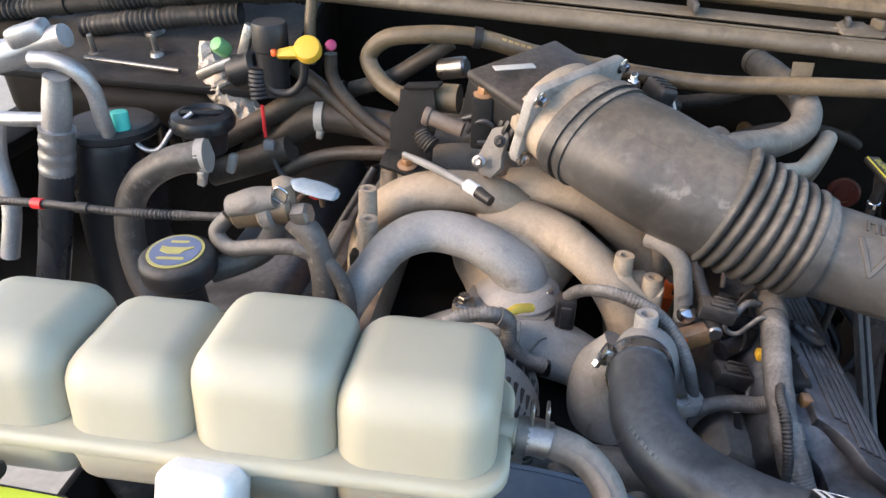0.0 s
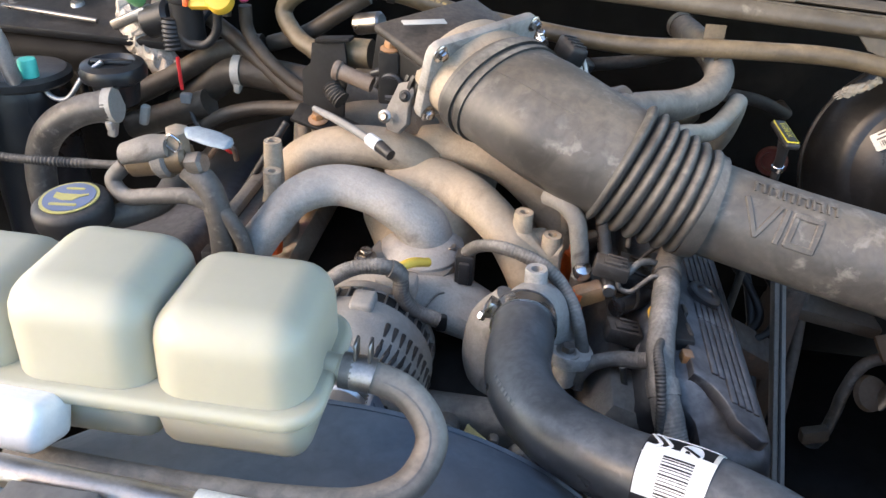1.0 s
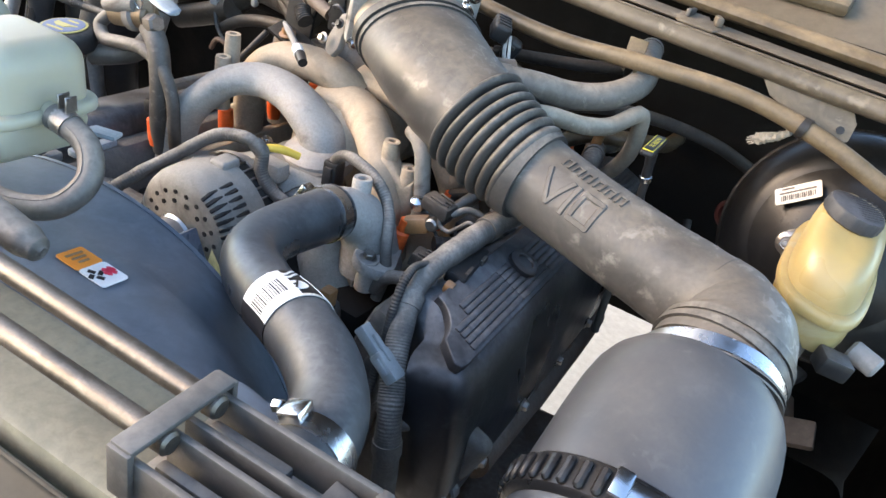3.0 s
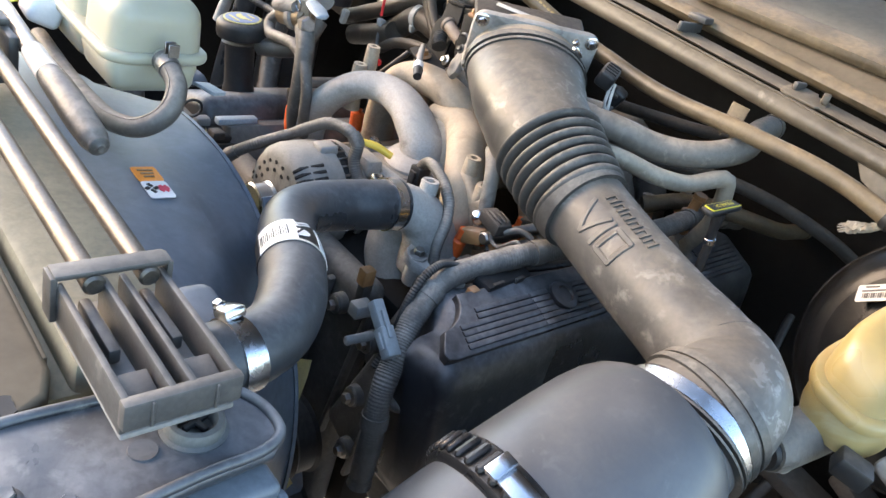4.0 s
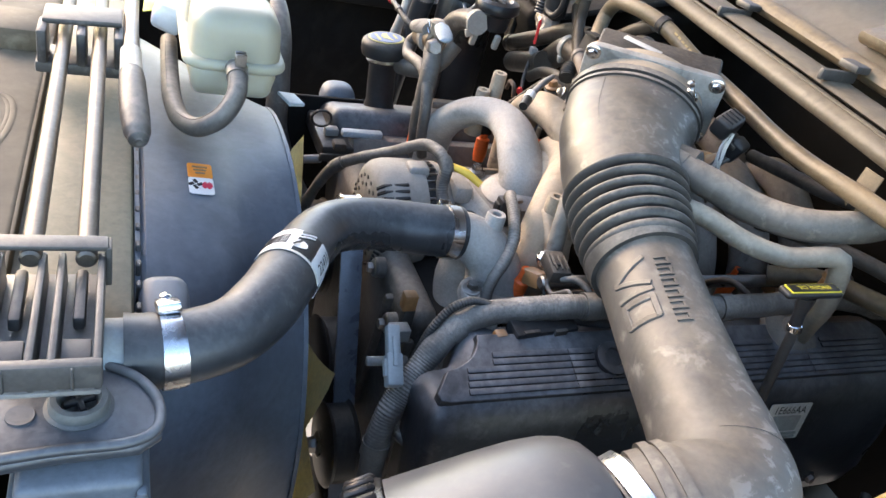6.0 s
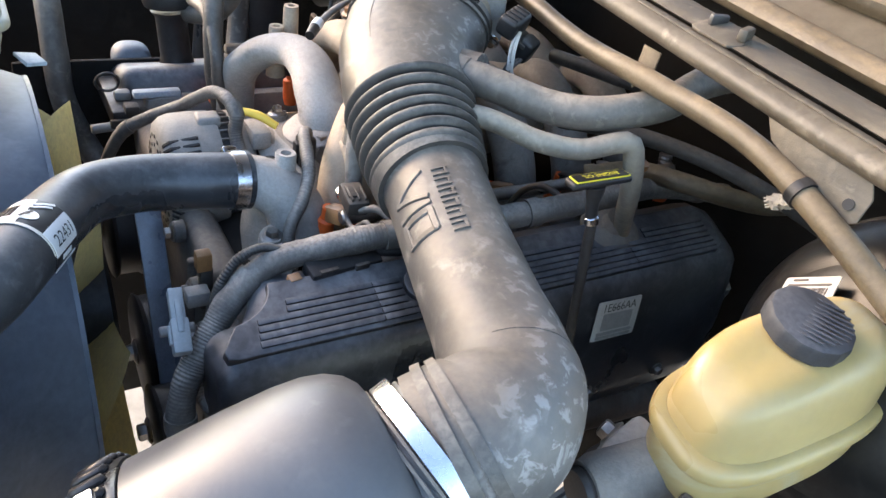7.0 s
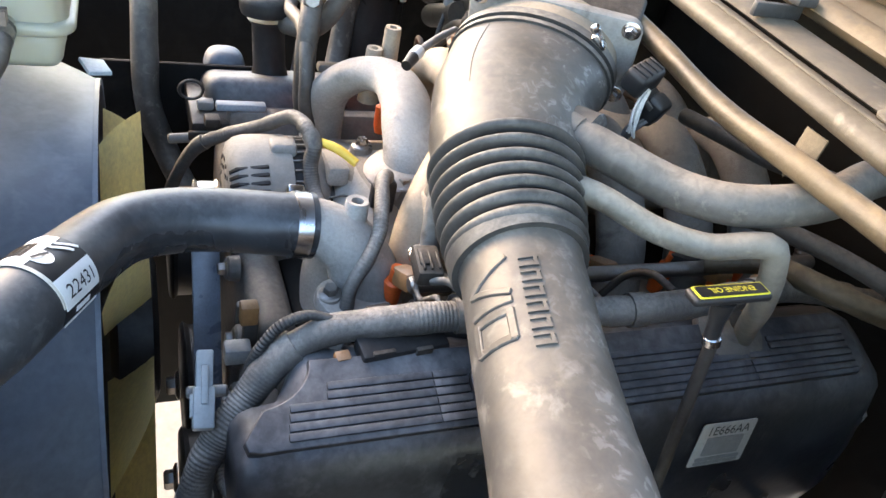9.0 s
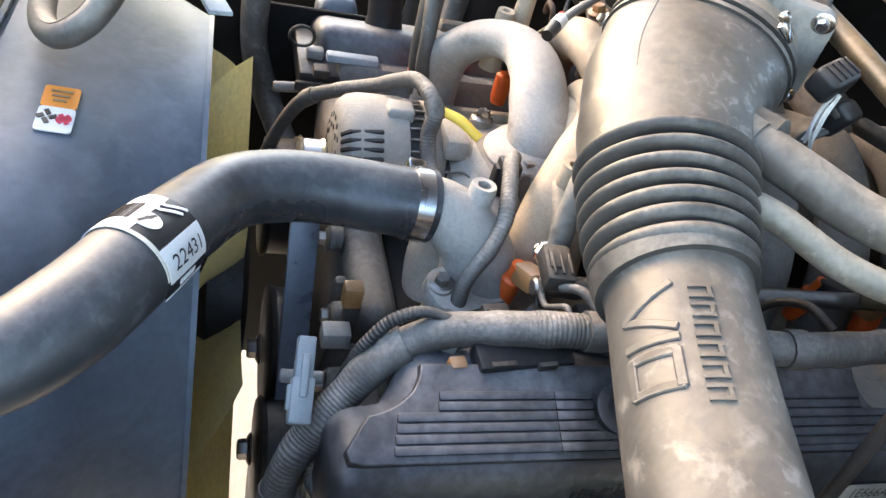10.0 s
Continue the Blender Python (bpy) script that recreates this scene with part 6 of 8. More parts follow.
rl = thing("fuel_rail", (0.195, 0.80, 1.17), "dull steel fuel rail with crossover pipe", "fuel rail")
part("rail", rod((0.196, 0.60, 1.168), (0.196, 1.05, 1.168), 0.0075, 14), STEEL_DULL, rl)
part("end_pipe", Tube([(0.196, 0.64, 1.168), (0.185, 0.630, 1.160), (0.172, 0.625, 1.160), (0.168, 0.625, 1.180), (0.163, 0.625, 1.206), (0.157, 0.627, 1.228), (0.146, 0.634, 1.238), (0.128, 0.65, 1.238)], 0.0088, per=8).mesh(n=16), ALLOY_DIRTY, rl, "dusty bent fuel pipe")
part("orange_ring", lathe([(0.010, 0), (0.0115, 0.002), (0.0115, 0.007), (0.010, 0.009)], (0.1705, 0.625, 1.144), (0, 0, 1), 16), ORANGE, rl, "orange seal ring")
part("ferrule", lathe([(0.009, 0), (0.0105, 0.003), (0.0105, 0.014), (0.008, 0.016)], (0.1705, 0.625, 1.154), (0, 0.0, 1), 16), STEEL_DULL, rl, "bright steel ferrule")
part("ball", lathe([(0.002, 0), (0.008, 0.004), (0.0095, 0.009), (0.008, 0.015), (0.002, 0.018)], (0.170, 0.6185, 1.170), (0, -0.4, 1), 14), STEEL, rl, "bright steel joint")
rl = thing("fuel_rail", (-0.20, 0.80, 1.17), "dull steel fuel rail along the far bank", "fuel rail")
part("rail", block((-0.190, 0.70, 1.186), (0.014, 0.20, 0.012), 0.004), ALLOY_DIRTY, rl)
# coil connectors and small wires near the loom
for at, sz, mt, tr in (((0.212, 0.577, 1.140), (0.034, 0.022, 0.017), BLACK_DUSTY, (0, 14, 8)), ((0.196, 0.612, 1.188), (0.034, 0.022, 0.016), BLACK_DUSTY, (0, 8, -6)), ((0.225, 0.655, 1.155), (0.034, 0.050, 0.022), BLACK, (0, 15, 0)), ((0.222, 0.575, 1.098), (0.036, 0.055, 0.024), BLACK, (0, 15, 0))):
    cn = thing("coil_connector", at, "dusty black coil connector beside the valve cover", "connector", "coil connectors")
    part("shell", block(at, sz, 0.003, turn=tr), mt, cn)
    for s in (-0.3, 0.0, 0.3):
        part("fin", block(V(at) + V((sz[0] * 0.15, sz[1] * s, sz[2] / 2 + 0.0008)), (sz[0] * 0.55, 0.0022, 0.003), 0.0006, turn=tr, seg=1), mt, cn)
    part("latch", block(V(at) + V((0, -0.004, sz[2] / 2 + 0.001)), (sz[0] * 0.5, sz[1] * 0.4, 0.003), 0.0008, turn=tr), mt, cn)
single("loop_wire", Tube([(0.206, 0.608, 1.188), (0.203, 0.604, 1.180), (0.206, 0.603, 1.172), (0.216, 0.604, 1.169), (0.226, 0.606, 1.178), (0.236, 0.608, 1.187), (0.246, 0.610, 1.180)], 0.0024, per=8).mesh(n=10), LOOM, "dusty looped wires beside the injector plug", "wire")
single("wire_loop", Tube([(0.192, 0.605, 1.171), (0.206, 0.605, 1.156), (0.217, 0.605, 1.146), (0.225, 0.605, 1.152), (0.225, 0.605, 1.165), (0.222, 0.606, 1.176)], 0.0017, per=8).mesh(n=10), LOOM_BLACK, "black wire loop on the coil", "wire")
cn = thing("loom_connector", (0.232, 0.575, 1.13), "black multi-pin connector under the taped loom", "connector")
part("shell", block((0.256, 0.578, 1.159), (0.022, 0.072, 0.014), 0.003, turn=(0, 8, 6)), BLACK_CLEAN, cn)
part("lock", block((0.2665, 0.560, 1.161), (0.004, 0.018, 0.010), 0.001, turn=(0, 8, 6)), BLACK_DUSTY, cn)
part("lock", block((0.2665, 0.592, 1.161), (0.004, 0.014, 0.010), 0.001, turn=(0, 8, 6)), BLACK_DUSTY, cn)
part("lock", block((0.262, 0.530, 1.157), (0.010, 0.012, 0.010), 0.002, turn=(0, 8, 6)), BROWN, cn)
for i, pts in enumerate((
    [(0.228, 0.573, 1.140), (0.228, 0.568, 1.130), (0.224, 0.560, 1.120), (0.222, 0.550, 1.128), (0.234, 0.540, 1.146)],
    [(0.212, 0.538, 1.130), (0.216, 0.535, 1.114), (0.226, 0.533, 1.098), (0.242, 0.530, 1.085), (0.250, 0.528, 1.064)],
    [(0.212, 0.612, 1.184), (0.224, 0.622, 1.192), (0.238, 0.630, 1.188), (0.246, 0.634, 1.180)],
    [(0.225, 0.655, 1.166), (0.236, 0.664, 1.178), (0.248, 0.672, 1.184)],
    [(0.222, 0.702, 1.160), (0.226, 0.720, 1.185), (0.244, 0.735, 1.196), (0.258, 0.742, 1.194)],
    [(0.205, 0.790, 1.150), (0.216, 0.800, 1.182), (0.238, 0.806, 1.200), (0.262, 0.812, 1.200)],
)):
    single("plug_wire", Tube(pts, 0.0024 + 0.0006 * (i % 3), per=8).mesh(n=10), LOOM if i % 2 == 0 else LOOM_BLACK, "dusty wire looping to a coil plug", "wire", "plug wires")
single("amber_plug", block((0.242, 0.598, 1.152), (0.012, 0.012, 0.010), 0.003), YELLOW, "small amber plastic plug on the wiring", "plug")
single("pipe_stub", Tube([(0.205, 0.60, 1.150), (0.235, 0.63, 1.150), (0.25, 0.70, 1.15)], 0.009, per=6).mesh(n=14), BLACK_CLEAN, "black plastic pipe beside the valve cover", "pipe")
pipe("firewall_hose", [(0.20, 0.90, 1.18), (0.235, 0.94, 1.20), (0.285, 0.955, 1.212), (0.315, 0.99, 1.208), (0.33, 1.05, 1.195), (0.33, 1.15, 1.18)], 0.011, RUBBER_TAN, "dusty brown hose at the back of the valve cover")
pipe("firewall_hose", [(0.20, 0.84, 1.255), (0.27, 0.90, 1.262), (0.33, 0.95, 1.255), (0.40, 1.0, 1.235), (0.46, 1.06, 1.20), (0.48, 1.15, 1.18)], 0.0085, BLACK_DUSTY, "dark hose running back to the firewall")
cl = thing("coil_post", (0.245, 0.93, 1.18), "amber and black coil post behind the valve cover", "coil")
part("post", lathe([(0.010, 0), (0.012, 0.012), (0.012, 0.03), (0.007, 0.032), (0.007, 0.05), (0.009, 0.052), (0.009, 0.058)], (0.262, 0.905, 1.175), (0.1, 0, 1), 14), BROWN, cl)

# ---- brake booster, master cylinder, fluid reservoir ----
LABEL_INK = surface("faded_ink", (0.10, 0.085, 0.075), 0.5, scale=60, bump=0)
BOOST = surface("black_booster_steel", (0.011, 0.0105, 0.010), 0.32, dust_light=0.22, dust_light_col=(0.10, 0.085, 0.07), scale=26, vary=0.4, scuff=0.2, scuff_col=(0.09, 0.08, 0.07))
bo = thing("brake_booster", (0.575, 0.98, 1.08), "black steel brake booster drum with a white label", "brake booster")
BC, BD = V((0.580, 0.885, 1.205)), V((-0.20, -1.0, 0.30))
part("drum", lathe([(0.118, -0.10), (0.132, -0.05), (0.136, -0.01), (0.1355, 0.0), (0.129, 0.016), (0.114, 0.034), (0.088, 0.050), (0.060, 0.059), (0.035, 0.063)], BC, BD, 72), BOOST, bo)
part("rim", lathe([(0.1355, -0.012), (0.1392, -0.010), (0.1392, -0.004), (0.1355, -0.002)], BC, BD, 72), BOOST, bo)
part("ridge", lathe([(0.100, 0.041), (0.1045, 0.0445), (0.102, 0.046), (0.094, 0.0490)], BC, BD, 72), BOOST, bo)
LX, LN = V((0.777, -0.10, 0.622)), V((-0.52, -0.64, 0.54))
bl = basis((0.509, 0.8525, 1.2695), LX, LN)
bl = bl @ pose(0, -0.0105, 0.0)
part("label", plate(rounded(0.050, 0.0215, 0.002, 2), 0.001, bl, 0), PAPER_OLD, bo, "white paper label")
for k in range(17):
    part("bar", plate(rounded(0.0007 + 0.0006 * ((k * 7) % 3), 0.0065, 0.0002, 1), 0.0006, bl @ pose(-0.018 + 0.00225 * k, -0.004, 0.0008), 0), LABEL_INK, bo)
for k, w in enumerate((0.014, 0.040)):
    part("print", plate(rounded(w, 0.0020, 0.0005, 1), 0.0006, bl @ pose(-0.010 if k == 0 else 0, 0.0075 - 0.0050 * k, 0.0008), 0), LABEL_INK, bo)
part("grommet", lathe([(0.020, 0), (0.022, 0.005), (0.019, 0.008), (0.0145, 0.008), (0.013, 0.002)], (0.452, 1.03, 1.140), (-0.4, -0.9, 0.1), 24), DARK_RED, bo, "red-brown rubber grommet")
mc = thing("master_cylinder", (0.56, 0.80, 1.13), "grey cast alloy brake master cylinder with pipe unions", "master cylinder")
part("body", Tube([(0.575, 0.850, 1.195), (0.566, 0.78, 1.180), (0.556, 0.71, 1.170), (0.545, 0.645, 1.163), (0.543, 0.632, 1.162)], [0.026, 0.024, 0.024, 0.0235, 0.020], per=6).mesh(n=28), ALLOY_DIRTY, mc)
part("flange", plate([(-0.044, -0.012), (-0.036, -0.018), (0.036, -0.018), (0.044, -0.012), (0.044, 0.012), (0.036, 0.018), (-0.036, 0.018), (-0.044, 0.012)], 0.012, basis((0.562, 0.818, 1.213), (1, -0.2, 0.0), BD), 0.003), ALLOY_DIRTY, mc)
part("nut", bolt_head(V((0.526, 0.822, 1.213)), BD, 0.0085), STEEL_DULL, mc)
part("stud", rod(V((0.526, 0.822, 1.213)), V((0.5225, 0.802, 1.219)), 0.004, 12), STEEL_DULL, mc)
part("valve_block", block((0.535, 0.690, 1.150), (0.050, 0.055, 0.040), 0.006, turn=(0, 10, 15)), ALLOY, mc)
part("end_plug", lathe([(0.017, 0), (0.018, 0.003), (0.016, 0.007), (0.006, 0.008)], (0.543, 0.632, 1.162), (-0.12, -1, -0.1), 24), BLACK, mc, "black end plug")
part("union", bolt_head((0.508, 0.690, 1.155), (-0.8, -0.4, 0.3), 0.008), STEEL_DULL, mc)
part("sensor", rod((0.612, 0.700, 1.185), (0.640, 0.690, 1.180), 0.011, 16), GREY, mc, "grey fluid sensor plug")
part("sensor_plug", block((0.600, 0.668, 1.178), (0.030, 0.026, 0.020), 0.003, turn=(0, 10, 20)), BLACK, mc)
fr = thing("brake_fluid_reservoir", (0.57, 0.77, 1.18), "amber translucent brake fluid reservoir with black screw cap", "reservoir")


def blob(at, half, e, m, n=40, k=20, shape=None):
    """A swollen moulded body: half sizes, squareness e, pose m."""
    bm = bmesh.new()
    rows = []
    for i in range(1, k):
        ph = -math.pi / 2 + math.pi * i / k
        row = []
        for j in range(n):
            a = 2 * math.pi * j / n
            def sp(v, q):
                return (abs(v) ** q) * (1 if v >= 0 else -1)
            x = sp(math.cos(ph), e) * sp(math.cos(a), e) * half[0]
            y = sp(math.cos(ph), e) * sp(math.sin(a), e) * half[1]
            z = sp(math.sin(ph), e) * half[2]
            if shape:
                x, y, z = shape(x, y, z)
            row.append(bm.verts.new(m @ V((x, y, z)) + V(at)))
        rows.append(row)
    for ra, rb in zip(rows, rows[1:]):
        for j in range(n):
            bm.faces.new((ra[j], ra[(j + 1) % n], rb[(j + 1) % n], rb[j]))
    bm.faces.new(rows[0][::-1])
    bm.faces.new(rows[-1])
    return bm


TANK_U, TANK_V = (0.093, 0.1045), (0.046, 0.1584)


def tank_point(u, v, h):
    """A point of the leaning tank: u along it, v across (both from -1 to 1), h above the moulding seam."""
    c, sn = math.cos(1.5136), math.sin(1.5136)
    u, v = u * TANK_U[0], v * TANK_V[0]
    return V((0.5684 + u * c - v * sn, 0.7576 + u * sn + v * c, 1.2268 + TANK_U[1] * u + TANK_V[1] * v + h))


def tank_body(rows, n=64, e=3.0):
    bm = bmesh.new()
    rings = []
    for su, sv, h in rows:
        row = []
        for j in range(n):
            a = 2 * math.pi * j / n
            u = su * math.copysign(abs(math.cos(a)) ** (2 / e), math.cos(a))
            v = sv * math.copysign(abs(math.sin(a)) ** (2 / e), math.sin(a))
            low = 1.0 - 0.16 * max(0.0, -u) ** 2 if h > 0.008 else 1.0
            valley = -0.0035 * math.exp(-((v + 0.05) / 0.30) ** 2) * max(0.0, -u) * (h > 0.02)
            row.append(bm.verts.new(tank_point(u, v, h * low + valley)))
        rings.append(row)
    for ra, rb in zip(rings, rings[1:]):
        for j in range(n):
            bm.faces.new((ra[j], ra[(j + 1) % n], rb[(j + 1) % n], rb[j]))
    bm.faces.new(rings[0][::-1])
    bm.faces.new(rings[-1])
    return bm


part("tank", tank_body([(0.91, 0.85, 0.000), (0.905, 0.84, 0.007), (0.895, 0.83, 0.018), (0.88, 0.81, 0.030), (0.85, 0.775, 0.041), (0.80, 0.72, 0.049), (0.72, 0.63, 0.0545), (0.60, 0.52, 0.0575), (0.45, 0.40, 0.0585), (0.2, 0.2, 0.0585)]), POLY_AMBER, fr, "amber translucent tank")
part("seam", tank_body([(0.955, 0.92, -0.008), (0.985, 0.975, -0.0065), (1.0, 1.0, -0.003), (1.0, 1.0, 0.002), (0.985, 0.975, 0.005), (0.95, 0.91, 0.0065), (0.90, 0.83, 0.007)]), POLY_AMBER, fr, "pale moulded seam")
part("tank_base", tank_body([(0.80, 0.74, -0.044), (0.88, 0.84, -0.040), (0.925, 0.89, -0.030), (0.94, 0.905, -0.006)]), POLY_AMBER, fr)
CAP_MAT = surface("dusty_cap_plastic", (0.028, 0.029, 0.032), 0.42, dust_light=0.55, dust_light_col=(0.14, 0.14, 0.145), scale=60, vary=0.35, bump=0.1)
CAP_C, CAP_D = V((0.5620, 0.7585, 1.2830)), V((0.20, -0.04, 1)).normalized()
part("neck", lathe([(0.025, -0.008), (0.025, 0.004), (0.024, 0.005)], CAP_C, CAP_D, 40), POLY_AMBER, fr)
cap = part("cap", lathe([(0.0265, 0.001), (0.0288, 0.003), (0.0288, 0.0125), (0.0276, 0.0155), (0.0258, 0.0163), (0.010, 0.0165)], CAP_C, CAP_D, 96, wobble=lambda a, h: 1.0 + 0.014 * max(-0.4, math.cos(a * 14))), CAP_MAT, fr, "dusty black screw cap")
cm = basis(CAP_C + CAP_D * 0.0166, (0.92, 0.35, 0), CAP_D)
for k in range(10):
    y = -0.0207 + 0.0046 * k
    w = 2 * math.sqrt(max(0.0245 ** 2 - y * y, 1e-6))
    part("ridge", block(cm @ V((0, y, 0)), (w, 0.0019, 0.0012), 0.0005, m=cm.to_3x3().to_4x4(), seg=1), CAP_MAT, cap)

FRAY = surface("dirty_insulation", (0.30, 0.275, 0.235), 0.7, scale=80, vary=0.35, bump=0.4)
fy = thing("frayed_wrap", (0.452, 0.857, 1.303), "frayed white insulation end hanging below the cowl", "insulation")
bm = Tube([(0.478, 0.850, 1.322), (0.466, 0.853, 1.311), (0.452, 0.857, 1.303), (0.446, 0.859, 1.299)], [0.004, 0.005, 0.006, 0.0045], per=6).mesh(n=18, step=0.0016)
for v in bm.verts:
    v.co += V((noise.noise(v.co * 260), noise.noise(v.co * 260 + V((5, 1, 2))), noise.noise(v.co * 260 + V((2, 7, 3))))) * 0.0026
part("sleeve", bm, FRAY, fy, angle=20)
for k in range(9):
    a = 2 * math.pi * k / 9
    part("strand", rod((0.448 + 0.003 * math.cos(a), 0.859, 1.300 + 0.003 * math.sin(a)), (0.4425 + 0.004 * math.cos(a), 0.860 + 0.002 * math.sin(a * 2), 1.2965 + 0.005 * math.sin(a)), 0.0008, 6), FRAY, fy)

# ---- low right side: steering shaft, lines, bracket ----
SHAFT = surface("dusty_grey_shaft", (0.24, 0.215, 0.185), 0.5, metal=0.3, dust_light=0.3, scale=40, grime=0.2)
sh = thing("steering_shaft", (0.43, 0.75, 0.85), "grey double-grooved steering shaft running down the bay", "steering shaft")
part("shaft", block((0.441, 0.735, 0.955), (0.016, 0.016, 0.42), 0.003, m=basis((0, 0, 0), (1, 0, -0.1), V((0.464, 0.876, 1.044)) - V((0.417, 0.60, 0.865))).to_3x3().to_4x4()), SHAFT, sh)
part("groove", block((0.4412, 0.7268, 0.959), (0.003, 0.004, 0.42), 0.0005, m=basis((0, 0, 0), (1, 0, -0.1), V((0.464, 0.876, 1.044)) - V((0.417, 0.60, 0.865))).to_3x3().to_4x4()), BLACK, sh)
for k, (pts, r, mt) in enumerate((([(0.40, 1.05, 1.1), (0.44, 0.93, 0.98), (0.455, 0.80, 0.84), (0.46, 0.65, 0.74)], 0.006, BLACK), ([(0.52, 0.95, 1.0), (0.51, 0.88, 0.90), (0.48, 0.80, 0.84), (0.45, 0.78, 0.84)], 0.008, RUST))):
    pipe("brake_line", pts, r, mt, "dark bent brake line low in the bay", "pipe", n=12, group="brake lines")
# clutter under the brake booster
SUBG = surface("dirty_brown_frame", (0.085, 0.064, 0.045), 0.7, dust_light=0.5, dust_light_col=(0.20, 0.155, 0.11), scale=30, grime=0.5, bump=0.4)
pipe("frame_hose", [(0.50, 0.86, 0.77), (0.535, 0.86, 0.752), (0.572, 0.86, 0.772), (0.585, 0.865, 0.825), (0.588, 0.87, 0.870), (0.604, 0.88, 0.912), (0.64, 0.89, 0.925)], 0.0085, RUBBER, "dusty grey hose curving beside the frame", n=16)
fb = thing("frame_bracket", (0.56, 0.93, 0.90), "dusty brown steel bracket with holes low in the bay", "bracket")
part("arm", block((0.555, 0.94, 0.955), (0.17, 0.05, 0.022), 0.006, turn=(10, 16, 12)), SUBG, fb)
part("arm", block((0.60, 0.95, 0.995), (0.05, 0.09, 0.018), 0.006, turn=(-20, 10, -18)), SUBG, fb)
part("web", block((0.50, 0.97, 0.90), (0.08, 0.012, 0.11), 0.004, turn=(0, 14, 20)), SUBG, fb)
# black disc for the shade inside the bracket's hole
part("hole", lathe([(0.010, 0), (0.010, 0.002)], (0.492, 0.9625, 0.915), (0.3, -1, 0.1), 16), INK, fb)
part("flange", block((0.63, 0.86, 0.965), (0.06, 0.04, 0.012), 0.004, turn=(25, -20, 0)), SUBG, fb)
hc = thing("hose_clip", (0.575, 0.858, 0.80), "dusty plastic clip on the frame hose", "clip")
part("clip", block((0.562, 0.850, 0.800), (0.040, 0.016, 0.024), 0.004, turn=(0, -10, 10)), SUBG, hc)
dv = thing("dump_valve", (0.62, 0.86, 0.90), "dirty round valve with steel collar below the booster", "valve")
part("disc", lathe([(0.022, 0), (0.026, 0.004), (0.024, 0.012), (0.014, 0.016)], (0.615, 0.865, 0.875), (0.3, -0.7, 0.6), 24), SUBG, dv)
part("collar", rod((0.628, 0.855, 0.862), (0.640, 0.850, 0.905), 0.010, 14), STEEL_DULL, dv)
for pts, r in (([(0.40, 0.98, 1.02), (0.44, 0.93, 0.985), (0.455, 0.90, 0.955), (0.43, 0.88, 0.935), (0.40, 0.87, 0.93)], 0.006), ([(0.42, 1.0, 1.05), (0.455, 0.94, 1.01), (0.475, 0.90, 0.985), (0.46, 0.87, 0.955), (0.43, 0.86, 0.94)], 0.005)):
    pipe("looped_line", pts, r, BLACK, "black rubber line looping beside the valve cover", "hose", n=12, group="looped lines")
ax_ = thing("steering_gear", (0.42, 0.70, 0.72), "rusty steering gear and bracket low beside the frame", "steering gear")
part("body", block((0.40, 0.66, 0.72), (0.12, 0.16, 0.10), 0.02, turn=(10, 8, 15), seg=3), RUST, ax_)
part("bracket", block((0.435, 0.86, 0.93), (0.10, 0.05, 0.04), 0.008, turn=(20, 30, 10)), RUST, ax_)
part("bracket", block((0.48, 0.90, 0.90), (0.03, 0.06, 0.22), 0.008, turn=(-10, 5, 10)), RUST, ax_)
part("valve", rod((0.393, 0.76, 0.93), (0.396, 0.755, 0.99), 0.0035, 10), BLACK, ax_)
part("valve_head", block((0.398, 0.756, 0.925), (0.036, 0.018, 0.020), 0.003), BLACK, ax_)
exh = thing("exhaust_manifold", (0.37, 0.78, 0.95), "rusty exhaust manifold under the valve cover", "exhaust manifold")
part("log", Tube([(0.322, 0.56, 0.945), (0.325, 0.70, 0.94), (0.325, 0.85, 0.93), (0.32, 1.0, 0.91)], 0.026, per=6).mesh(n=18), RUST, exh)
for k in range(4):
    part("stub", Tube([(0.28, 0.58 + 0.12 * k, 0.99), (0.31, 0.58 + 0.12 * k, 0.975), (0.325, 0.585 + 0.12 * k, 0.95)], 0.020, per=5).mesh(n=14), RUST, exh)

# ---- headlamp corner: black bracket, grey lamp housing, red case ----
GROM = surface("grey_grommet_rubber", (0.11, 0.112, 0.105), 0.5, dust_light=0.3, dust_light_col=(0.24, 0.23, 0.21), scale=60)
hb = thing("lamp_bracket", (0.37, 0.16, 1.1966), "black pressed steel lamp bracket with grommet and bolts", "bracket")
ol = [(0.332, 0.064), (0.330, 0.150), (0.335, 0.190), (0.352, 0.215), (0.375, 0.229), (0.398, 0.228), (0.408, 0.215), (0.410, 0.17), (0.418, 0.11), (0.430, 0.070), (0.366, 0.068), (0.352, 0.064)]
part("plate", plate(ol, 0.010, pose(0, 0, 1.2146), 0.004, seg=3), STEEL_DUSTY, hb)
rim = [(0.338, 0.195), (0.354, 0.216), (0.375, 0.2265), (0.396, 0.225), (0.4045, 0.212), (0.407, 0.17), (0.415, 0.11), (0.4265, 0.073)]
part("rim", Tube([(x, y, 1.2156) for x, y in rim], 0.0035, per=6).mesh(n=10), STEEL_DUSTY, hb)
rim2 = [(0.334, 0.068), (0.332, 0.10), (0.334, 0.15), (0.338, 0.195)]
part("rim", Tube([(x, y, 1.2156) for x, y in rim2], 0.0035, per=6).mesh(n=10), STEEL_DUSTY, hb)
